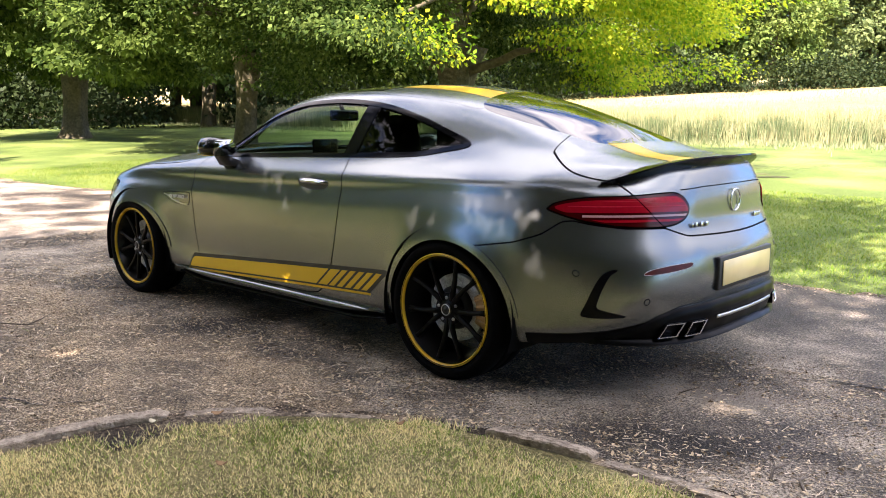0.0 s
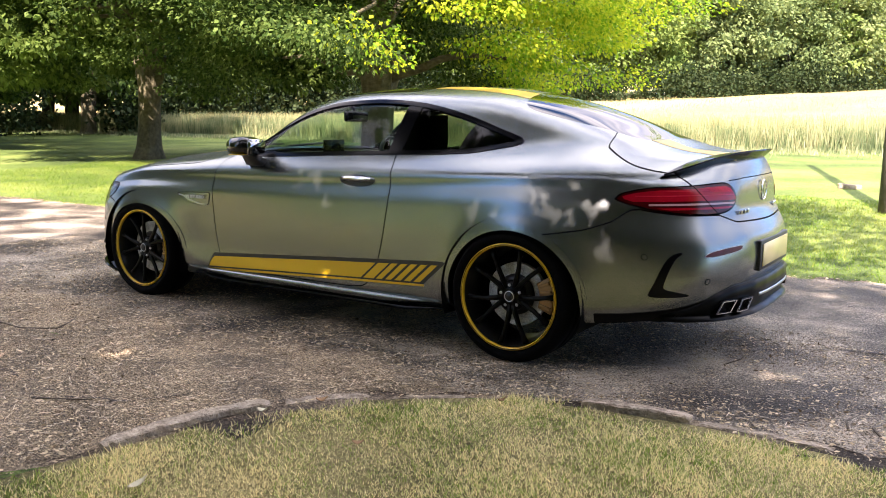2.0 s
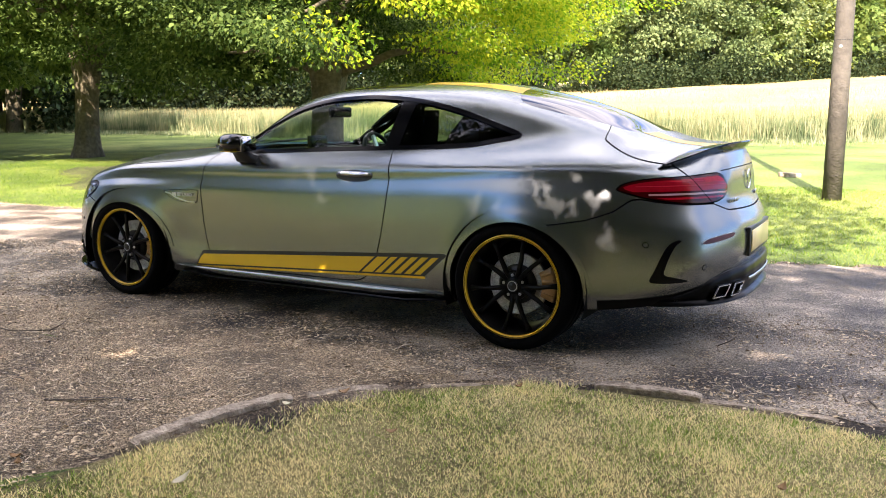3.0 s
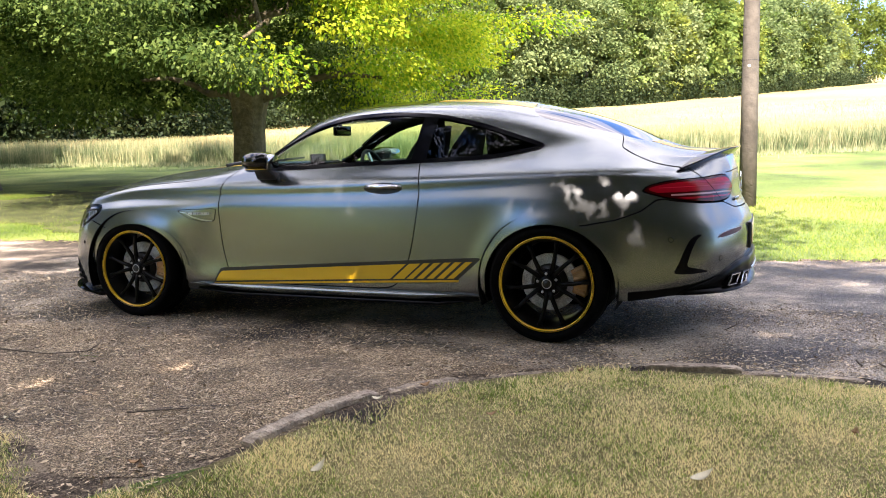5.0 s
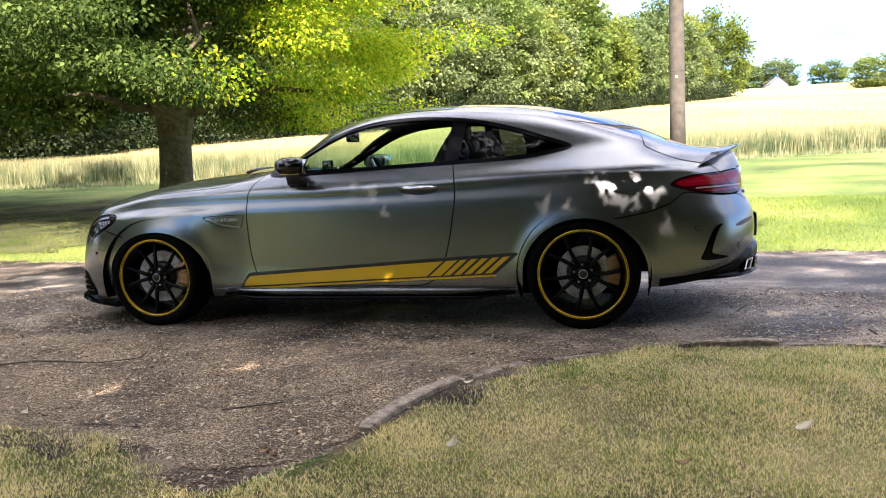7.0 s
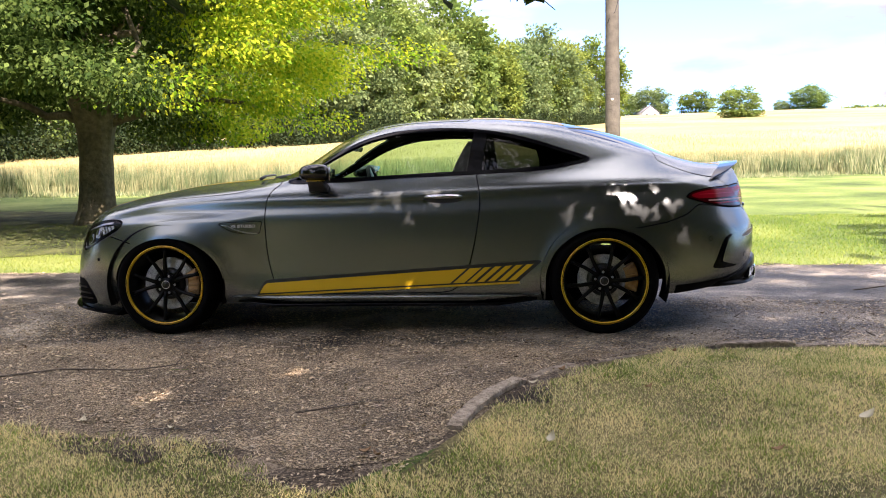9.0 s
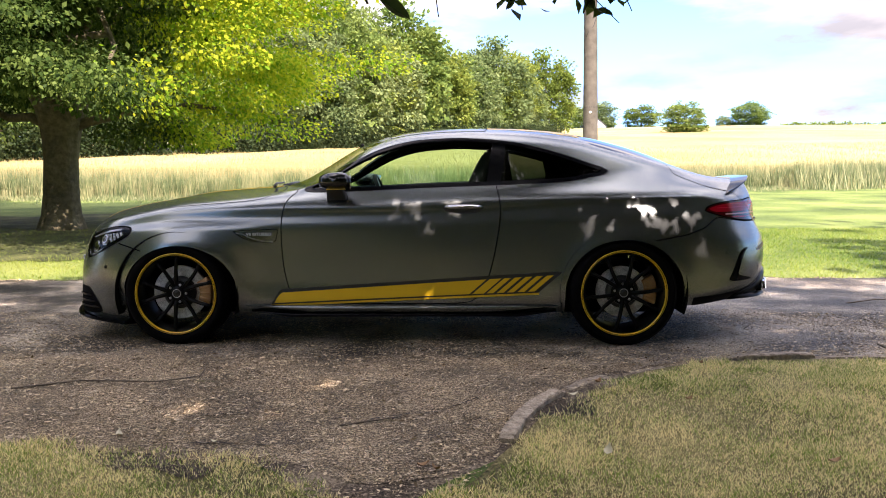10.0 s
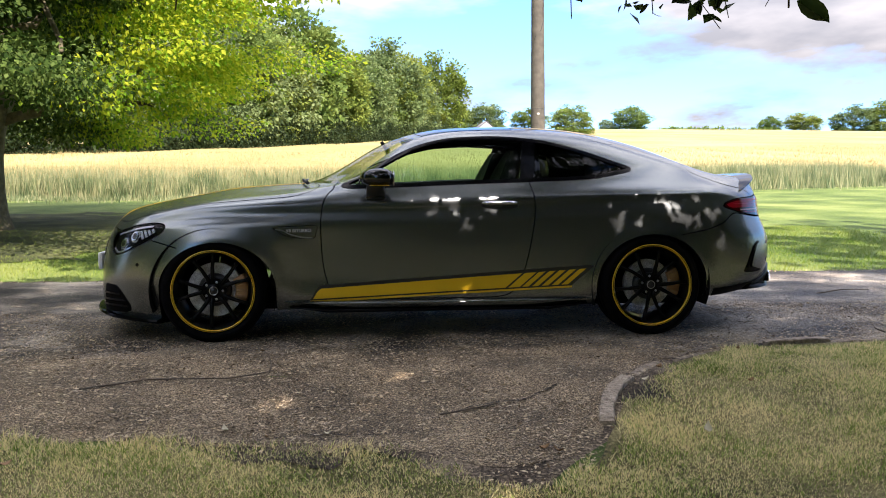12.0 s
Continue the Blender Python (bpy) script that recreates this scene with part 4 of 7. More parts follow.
for k in range(-30, 31):
    w = .76 * k / 30
    a = abs(w)
    x0, zt = float(DIFF_X(a)) + .020, float(DIFF_T(a))
    zb = .292 - .01 * min(1, a / .5)
    sec.append([(x0 - .10, w, zt + .004), (x0 + .004, w, zt), (x0 + .014, w, zt - .012), (x0 + .012, w, zt - .35 * (zt - zb)), (x0 - .012, w, zb + .03), (x0 + .012, w, zb + .018), (x0 + .016, w, zb + .006), (x0 + .006, w, zb), (x0 - .16, w, zb - .01)])
# upper limit of a black band that paints the bumper's underside shade
LOWER_SHADE = curve_at([(.60, .40), (.80, .345), (1.0, .318), (1.15, .306)])
for side in (-1, 1):
    skin_part("bumper_apron", band(tail_end, lambda d: d[:, 2] - LOWER_SHADE(d[:, 6]), -1, 0, lambda d: .58 - d[:, 6]), M_DIFFUSER, bump_r, (side,), off=0.003, edge=0.003, label="black band for the shade along the bumper's lower edge")
diffuser = sharp(part("diffuser", bm_loft(sec), M_DIFFUSER, bump_r, "black rear diffuser"), 45)
rows = []
for k in range(-16, 17):
    w = .30 * k / 16
    x0 = float(DIFF_X(abs(w))) + .034
    rows.append([(x0, w, .372), (x0 + .005, w, .376), (x0 + .005, w, .386), (x0, w, .390)])
part("diffuser_trim", bm_loft(rows), M_SILVER, diffuser, "thin silver trim strip")
for side in (-1, 1):
    for wc in (.435, .553):
        x0 = float(DIFF_X(wc)) + .040
        yaw = 24 * side if wc > .45 else 14 * side
        out, inn = [], []
        for dy, dz in ((-.020, -.030), (.080, -.030), (.034, .030), (-.066, .030)):
            out.append((dy * side, dz))
            inn.append((dy * .84 * side + (.002 * side), dz * .78))
        rings = [[(.0, y, z) for y, z in out], [(.006, y * .985, z * .97) for y, z in out], [(.006, y * 1.03, z * 1.05) for y, z in inn], [(.0, y, z) for y, z in inn], [(-.09, y, z) for y, z in inn]]
        tip = sharp(part("exhaust_tip", bm_loft(rings, caps=False), M_CHROME, bump_r, "chrome twin exhaust tip", m=pose(x0, side * wc, .350, 0, 0, yaw)), 30)
        part("exhaust_shroud", bm_loft([[(-.14, y, z) for y, z in out], [(-.001, y, z) for y, z in out]], caps=False), M_DIFFUSER, tip)
        part("exhaust_bore", bm_loft([[(-.022, y, z) for y, z in inn], [(-.020, y * .98, z * .98) for y, z in inn]]), M_LINER, tip)

# front bumper: grille, intakes, splitter, plate
front_only = lambda d: d[:, 0] + 1.98
GRILLE = ring([(.0, .655), (.30, .65), (.44, .62), (.40, .50), (.30, .455), (0, .45), (-.3, .455), (-.3, .65)], n=5)
grille = skin_part("grille", on_skin(lambda d: np.maximum(inside(GRILLE, d[:, 1], d[:, 2]), front_only(d)), nose_end), M_LINER, bump_f, off=0.003, edge=0.004, label="black radiator grille")
for z in (.49, .53, .57, .61):
    skin_part("grille_slat", band(nose_end, lambda d: d[:, 2], z - .006, z + .006, lambda d: inside(GRILLE, d[:, 1], d[:, 2]) + .01, front_only), M_SILVER, grille, off=0.008, edge=0.006)
INTAKE = ring([(5.21, .358), (5.12, .364), (5.06, .358), (5.01, .305), (4.965, .235), (4.968, .196), (5.03, .190), (5.12, .188), (5.24, .188), (5.24, .28)], n=5)
for side in (-1, 1):
    intake = skin_part("side_intake", on_skin(lambda d: inside(INTAKE, d[:, 6], d[:, 2]), nose_end), M_LINER, bump_f, (side,), off=0.003, edge=0.004, label="black air intake")
    for z in (.235, .27, .31):
        skin_part("intake_fin", band(nose_end, lambda d: d[:, 2], z - .007, z + .007, lambda d: inside(INTAKE, d[:, 6], d[:, 2]) + .012), M_BLACK, intake, (side,), off=0.012, edge=0.012)
    skin_part("parking_sensor", band(crop(nose_end, 6, 4.88, 4.945, 2, .46, .54, 4), lambda d: np.hypot(d[:, 6] - 4.912, d[:, 2] - .50), -1, .011), M_LINER, bump_f, (side,), off=0.001, edge=0)
LOWER = ring([(0, .36), (.35, .355), (.42, .30), (.40, .22), (0, .215), (-.3, .22), (-.3, .355)], n=5)
skin_part("lower_intake", on_skin(lambda d: np.maximum(inside(LOWER, d[:, 1], d[:, 2]), front_only(d)), nose_end), M_PLASTIC, bump_f, off=0.003, edge=0.004)
SPLIT = [(-2.30, 0), (-2.295, .2), (-2.262, .38), (-2.205, .56), (-2.14, .68), (-2.04, .765), (-1.92, .815), (-1.78, .845)]
sp = ring(SPLIT, closed=False, n=4)
full = np.vstack([sp[::-1] * (1, -1), sp[1:]])
sec = [[(x, w, .188 - .04 * max(0, (x + 2.2) / .4)), (x - .004, w * 1.004, .176 - .04 * max(0, (x + 2.2) / .4)), (x + .004, w, .166 - .04 * max(0, (x + 2.2) / .4)), (x + .13, w * .84, .168 - .04 * max(0, (x + 2.2) / .4)), (x + .13, w * .84, .20)] for x, w in full]
sharp(part("front_splitter", bm_loft(sec), M_BLACK, bump_f, "gloss black front splitter"), 40)
part("front_plate", bm_box(-2.295, -2.268, -.262, .262, .415, .530, .004), M_PLATEW, bump_f, "blank white front number plate")
part("front_emblem", bm_lathe([(.001, -.008), (.06, -.006), (.075, 0), (.08, .006)], 32), M_CHROME, grille, m=pose(-2.262, 0, .56, 0, 0, -90))

# sills
for side in (-1, 1):
    rows = []
    for k in range(33):
        x = -.985 + 2.02 * k / 32
        e = min(1, min(k, 32 - k) / 4) ** .5
        t = min(1, (k + .4) / 7, (32.4 - k) / 7)
        rows.append([(x, side * .84, .262), (x, side * (.866 + .004 * e), .258), (x, side * (.874 + .018 * e), .250), (x, side * (.874 + .020 * e), .258 - .022 * t), (x, side * (.868 + .012 * e), .256 - .042 * t), (x, side * .84, .254 - .05 * t)])
    part("sill_cover", bm_loft(rows), M_PAINT, car, "satin grey sill cover")
    rows = []
    for k in range(25):
        x = -.95 + 1.95 * k / 24
        e = min(1, min(k, 24 - k) / 3)
        rows.append([(x, side * (.80), .215), (x, side * (.850 + .020 * e), .222 - .017 * e), (x, side * (.858 + .022 * e), .218 - .022 * e), (x, side * (.856 + .020 * e), .214 - .028 * e), (x, side * .80, .205 - .035 * e)])
    part("side_skirt", bm_loft(rows), M_BLACK, car, "gloss black sill blade")

# door mirrors, handles
for side in (-1, 1):
    rings = []
    for k in range(9):
        t = k / 8
        w = .80 + .24 * t
        r = math.sin(math.pi * min(0.5, .12 + t * .9 if t < .45 else .5)) * (1 if t < .72 else math.sqrt(max(0.02, 1 - ((t - .72) / .29) ** 2)))
        cx, cz = -.395 + .03 * t, 1.038 + .006 * t
        ring_pts = []
        for j in range(20):
            a = 2 * math.pi * j / 20
            ca, sa = math.cos(a), math.sin(a)
            dx = (.085 if ca > 0 else .115) * abs(ca) ** .8 * (1 if ca > 0 else -1)
            dz = (.062 if sa > 0 else .052) * abs(sa) ** .75 * (1 if sa > 0 else -1)
            ring_pts.append((cx + dx * r, side * w, cz + dz * r))
        rings.append(ring_pts)
    mirror = part("door_mirror", bm_loft(rings), M_SHELL, doors[side], "gloss black door mirror")
    part("mirror_glass", bm_prism([(-.085, -.04), (-.08, .035), (-.06, .048), (.06, .048), (.085, .03), (.085, -.03), (.06, -.042), (-.07, -.046)], -.003, .003), M_MIRROR, mirror, m=pose(-.298, side * .93, 1.04, 0, 0, 90 - side * 9))
    part("mirror_foot", bm_loft([[(-.46, side * .80, .92), (-.33, side * .80, .92), (-.33, side * .80, .96), (-.46, side * .80, .96)], [(-.455, side * .86, .93), (-.34, side * .86, .93), (-.34, side * .86, .985), (-.455, side * .86, .985)], [(-.45, side * .90, .985), (-.36, side * .90, .985), (-.36, side * .90, 1.01), (-.45, side * .90, 1.01)]]), M_PLASTIC, mirror)
    part("mirror_stripe", bm_loft([[(-.46 + .03 * t, side * (.86 + .165 * t), z) for z in (.996, 1.000)] + [(-.335 + .02 * t, side * (.86 + .165 * t), z) for z in (1.000, .996)] for t in (0, .3, .6, .85, 1)]), M_YELLOW, mirror, "yellow accent strip")
    hx = [.292 + .24 * k / 12 for k in range(13)]
    rows = []
    for k, x in enumerate(hx):
        e = math.sin(math.pi * (k + .6) / 13.2) ** .45
        hw = .848 + .034 * e
        rows.append([(x, side * .835, .880 + .016 * e), (x, side * (hw - .006), .884 + .015 * e), (x, side * hw, .882), (x, side * (hw - .004), .872 - .006 * e), (x, side * .835, .872 - .012 * e)])
    handle = part("door_handle", bm_loft(rows), M_PAINT, doors[side], "grey door handle with bright strip")
    rows = []
    for k, x in enumerate(hx[1:-1]):
        e = math.sin(math.pi * (k + 1.6) / 13.2) ** .45
        hw = .850 + .034 * e
        rows.append([(x, side * (hw - .004), .886 + .010 * e), (x, side * (hw + .0015), .881), (x, side * (hw - .001), .876), (x, side * (hw - .006), .880)])
    part("handle_strip", bm_loft(rows), M_STRIP, handle)
    # flat dark ellipse paints the shade of the handle's bowl
    skin_part("handle_bowl", band(crop(lower_half, 0, .25, .58, 2, .8, .95), lambda d: np.hypot((d[:, 0] - .41) / .125, (d[:, 2] - .872) / .034), -1, 1), M_DECAL, handle, (side,), off=0.0008, edge=0)

# wing vent with its lettering
WVENT = ring([(-1.05, .729), (-1.0, .738), (-.88, .742), (-.772, .742), (-.775, .70), (-.79, .662), (-.86, .660), (-.93, .668), (-.98, .685), (-1.02, .708)], n=5)
text = bpy.data.curves.new("lettering", "FONT")
text.body, text.size, text.extrude, text.align_x = "V8 BITURBO", 0.029, 0.0012, "LEFT"
text_ob = bpy.data.objects.new("lettering", text)
scene.collection.objects.link(text_ob)
bpy.context.view_layer.update()
text_me = bpy.data.meshes.new_from_object(text_ob.evaluated_get(bpy.context.evaluated_depsgraph_get()))
bpy.data.objects.remove(text_ob)
text_me.materials.append(M_LETTER)
for side in (-1, 1):
    skin_part("wing_vent_rim", band(crop(lower_half, 0, -1.1, -.72, 2, .62, .78, 1), lambda d: inside(WVENT, d[:, 0], d[:, 2]), -.004, 0), M_LINER, car, (side,), off=0.0008, edge=0)
    skin_part("wing_vent", band(crop(lower_half, 0, -1.1, -.72, 2, .62, .78, 1), lambda d: inside(WVENT, d[:, 0], d[:, 2]), -1, -.004), M_PAINT, car, (side,), off=0.0025, edge=0.002)
    strip = np.array([(-1.035, .722), (-.99, .715), (-.945, .690), (-.86, .667), (-.80, .664)])
    skin_part("vent_blade", band(lower_half, lambda d: d[:, 2] - np.interp(d[:, 0], strip[:, 0], strip[:, 1]), -.003, .003, lambda d: np.abs(d[:, 0] + .915) - .115), M_SILVER, car, (side,), off=0.006, edge=0.004)
    letters = new("lettering", text_me)
    letters.parent = car
    letters.matrix_basis = (pose(-.965, -.9085, .703, 90, 0, 4.0) if side < 0 else pose(-.79, .900, .708, 90, 0, 176.0))
    tagged(letters, "silver lettering on the wing vent")

# wipers and cowl
for y0, y1 in ((-.62, -.08), (-.02, .50)):
    part("wiper", bm_tube([(-.90 + .1 * abs(y0), y0, 1.012), (-.885, (y0 + y1) / 2, 1.03), (-.89, y1, 1.035)], [.012, .009, .006], 8), M_PLASTIC, car, "black wiper arm")

# cabin
cabin = part("cabin_floor", bm_box(-1.0, 1.75, -.74, .74, .24, .42, .02), M_LINER, car)
part("dashboard", bm_loft([[(-.86, y, .70), (-.86, y, .96), (-.70, y, .985), (-.52, y, .975 + .02 * math.exp(-((y - .37) / .17) ** 2)), (-.44, y, .93), (-.46, y, .80), (-.50, y, .62)] for y in (-.72, -.5, -.2, 0, .2, .3, .37, .44, .55, .72)]), M_TRIM, car, "dark dashboard")
part("centre_screen", bm_box(-.50, -.488, -.10, .12, .955, 1.07, .006), M_BLACK, car)
wheel_rim = []
for k in range(33):
    a = 2 * math.pi * k / 32
    wheel_rim.append((0, .178 * math.cos(a), .178 * math.sin(a)))
steer = part("steering_wheel", bm_tube(wheel_rim, .015, 8, False), M_INTERIOR, car, "black steering wheel", m=pose(-.205, .37, .915, 0, -22, 0))
part("wheel_boss", bm_lathe([(.001, -.03), (.05, -.028), (.065, -.01), (.06, .03)], 20), M_INTERIOR, steer, m=pose(0, 0, 0, 0, 0, 90))
for a in (0, 180, 270):
    part("wheel_spoke", bm_box(.04, .175, -.008, .008, -.018, .018, .004), M_SILVER, steer, m=pose(0, 0, 0, 0, a, 90))


def seat(y, x0, front=True):
    b = []
    for t, dx, hw, th in ((0, 0, .22, .09), (.15, .02, .245, .10), (.4, .055, .25, .085), (.65, .11, .235, .07), (.82, .155, .19, .06), (.92, .185, .13, .055), (1, .21, .10, .045)):
        z = .50 + t * .74
        b.append([(x0 + dx - th, y - hw * .8, z), (x0 + dx - th * 1.2, y - hw, z), (x0 + dx + th * .4, y - hw, z), (x0 + dx + th, y - hw * .7, z), (x0 + dx + th, y + hw * .7, z), (x0 + dx + th * .4, y + hw, z), (x0 + dx - th * 1.2, y + hw, z), (x0 + dx - th, y + hw * .8, z)])
    back = part("seat_back", bm_loft(b), M_INTERIOR, car, "black leather sports seat")
    part("seat_cushion", bm_box(x0 - .50, x0 + .05, y - .24, y + .24, .42, .60, .06, 3), M_INTERIOR, back)


seat(-.37, .40)
seat(.37, .40)
part("rear_bench", bm_loft([[(1.10, y, .45), (.98, y, .62), (1.16, y, .80), (1.22, y, 1.02), (1.32, y, 1.03), (1.36, y, .50)] for y in (-.58, -.3, -.06, 0, .06, .3, .58)]), M_INTERIOR, car, "black leather rear seat")
for y in (-.32, .32):
    part("rear_headrest", bm_box(1.20, 1.29, y - .12, y + .12, 1.02, 1.13, .03, 3), M_INTERIOR, car)
inner_mirror = part("inner_mirror", bm_box(-.30, -.27, -.12, .12, 1.195, 1.265, .012), M_BLACK, car, "black interior mirror")
part("mirror_stem", bm_tube([(-.285, 0, 1.24), (-.33, 0, 1.31)], .014, 8), M_BLACK, inner_mirror)
part("parcel_shelf", bm_box(1.32, 1.80, -.55, .55, 1.00, 1.02, .004), M_LINER, car)
for side in (-1, 1):
    part("door_card", bm_box(-.62, .60, side * .70 - .03, side * .70 + .03, .45, .985, .02), M_TRIM, doors[side], "dark door lining")
part("underbody", bm_box(-2.0, 1.72, -.60, .60, .17, .24, .02), M_LINER, car)
part("underbody_side", bm_box(-1.0, 1.0, -.80, .80, .21, .25, .01), M_LINER, car)
part("rear_floor", bm_box(1.70, 2.26, -.62, .62, .31, .37, .02), M_LINER, car)

for side in (-1, 1):
    part("quarter_trim", bm_loft([[(x, side * w, z) for x, z, w in ((1.05, .96, .60), (1.06, 1.10, .575), (1.02, 1.24, .53), (1.48, 1.09, .50), (1.56, .98, .55))], [(x, side * (w - .03), z) for x, z, w in ((1.05, .96, .60), (1.06, 1.10, .575), (1.02, 1.24, .53), (1.48, 1.09, .50), (1.56, .98, .55))]]), M_LINER, car)
    part("belt_pillar", bm_loft([[(x, side * w, z) for x, z, w in ((.60, .80, .74), (.76, .80, .74), (.70, 1.28, .59), (.60, 1.28, .59))], [(x, side * (w - .04), z) for x, z, w in ((.60, .80, .74), (.76, .80, .74), (.70, 1.28, .59), (.60, 1.28, .59))]]), M_LINER, car)

# ---- ground ----
def ground_h(x, y):
    """Height of the land: the lawn falls to the camera, the drive leans with it, the field climbs to a far ridge."""
    x, y = np.asarray(x, float), np.asarray(y, float)
    z = np.interp(y, (-60, -30, -1.9, 3.0, 6.7, 38, 350, 900), (-4.6, -4.265, -0.0496, 0.2072, 0.58, 2.832, 38.09, 10))
    return z + np.where(y > 60, 1.5 * np.sin(x / 90.0) * np.clip((y - 60) / 200, 0, 1), 0)


def patchy(name, stops, scale, scale2, rough, bump, bump_scale, spots=None):
    """Ground cover with patches: a colour ramp over two noises, finer grain and relief."""
    m = bpy.data.materials.new(name)
    m.use_nodes = True
    nt = m.node_tree
    b = nt.nodes["Principled BSDF"]
    b.inputs["Roughness"].default_value, b.inputs["Specular IOR Level"].default_value = rough, 0.3
    tc, n1, n2 = nt.nodes.new("ShaderNodeTexCoord"), nt.nodes.new("ShaderNodeTexNoise"), nt.nodes.new("ShaderNodeTexNoise")
    n1.inputs["Scale"].default_value, n1.inputs["Detail"].default_value = scale, 4.0
    n2.inputs["Scale"].default_value, n2.inputs["Detail"].default_value, n2.inputs["Roughness"].default_value = scale2, 8.0, 0.7
    mx, ramp = nt.nodes.new("ShaderNodeMix"), nt.nodes.new("ShaderNodeValToRGB")
    mx.inputs["Factor"].default_value = 0.55
    for k, (p, c) in enumerate(stops):
        e = ramp.color_ramp.elements[k] if k < 2 else ramp.color_ramp.elements.new(p)
        e.position, e.color = p, (*c, 1)
    for n in (n1, n2):
        nt.links.new(tc.outputs["Object"], n.inputs["Vector"])
    nt.links.new(n1.outputs["Fac"], mx.inputs["A"])
    nt.links.new(n2.outputs["Fac"], mx.inputs["B"])
    nt.links.new(mx.outputs["Result"], ramp.inputs["Fac"])
    col = ramp.outputs["Color"]
    if spots:
        vo, vr, vm = nt.nodes.new("ShaderNodeTexVoronoi"), nt.nodes.new("ShaderNodeMapRange"), nt.nodes.new("ShaderNodeMix")
        vm.data_type = "RGBA"
        vo.inputs["Scale"].default_value = spots[0]
        vr.inputs["From Min"].default_value, vr.inputs["From Max"].default_value = spots[1], spots[1] * 0.5
        vm.inputs["B"].default_value = (*spots[2], 1)
        nt.links.new(tc.outputs["Object"], vo.inputs["Vector"])
        nt.links.new(vo.outputs["Distance"], vr.inputs["Value"])
        nt.links.new(vr.outputs["Result"], vm.inputs["Factor"])
        nt.links.new(col, vm.inputs["A"])
        col = vm.outputs["Result"]
    nt.links.new(col, b.inputs["Base Color"])
    bn, bp = nt.nodes.new("ShaderNodeTexNoise"), nt.nodes.new("ShaderNodeBump")
    bn.inputs["Scale"].default_value, bn.inputs["Detail"].default_value, bn.inputs["Roughness"].default_value = bump_scale, 8.0, 0.7
    bp.inputs["Strength"].default_value, bp.inputs["Distance"].default_value = bump, 0.02
    nt.links.new(tc.outputs["Object"], bn.inputs["Vector"])
    nt.links.new(bn.outputs["Fac"], bp.inputs["Height"])
    nt.links.new(bp.outputs["Normal"], b.inputs["Normal"])
    return m


GRASS = patchy("lawn_turf", [(0.40, (0.035, 0.058, 0.012)), (0.5, (0.105, 0.158, 0.028)), (0.60, (0.22, 0.255, 0.072))], 0.5, 42.0, 0.9, 0.9, 60.0)
ASPHALT = patchy("old_asphalt", [(0.43, (0.016, 0.013, 0.010)), (0.50, (0.134, 0.110, 0.080)), (0.56, (0.52, 0.44, 0.33))], 1.3, 95.0, 0.6, 1.0, 80.0, spots=(95.0, 0.20, (0.42, 0.37, 0.30)))


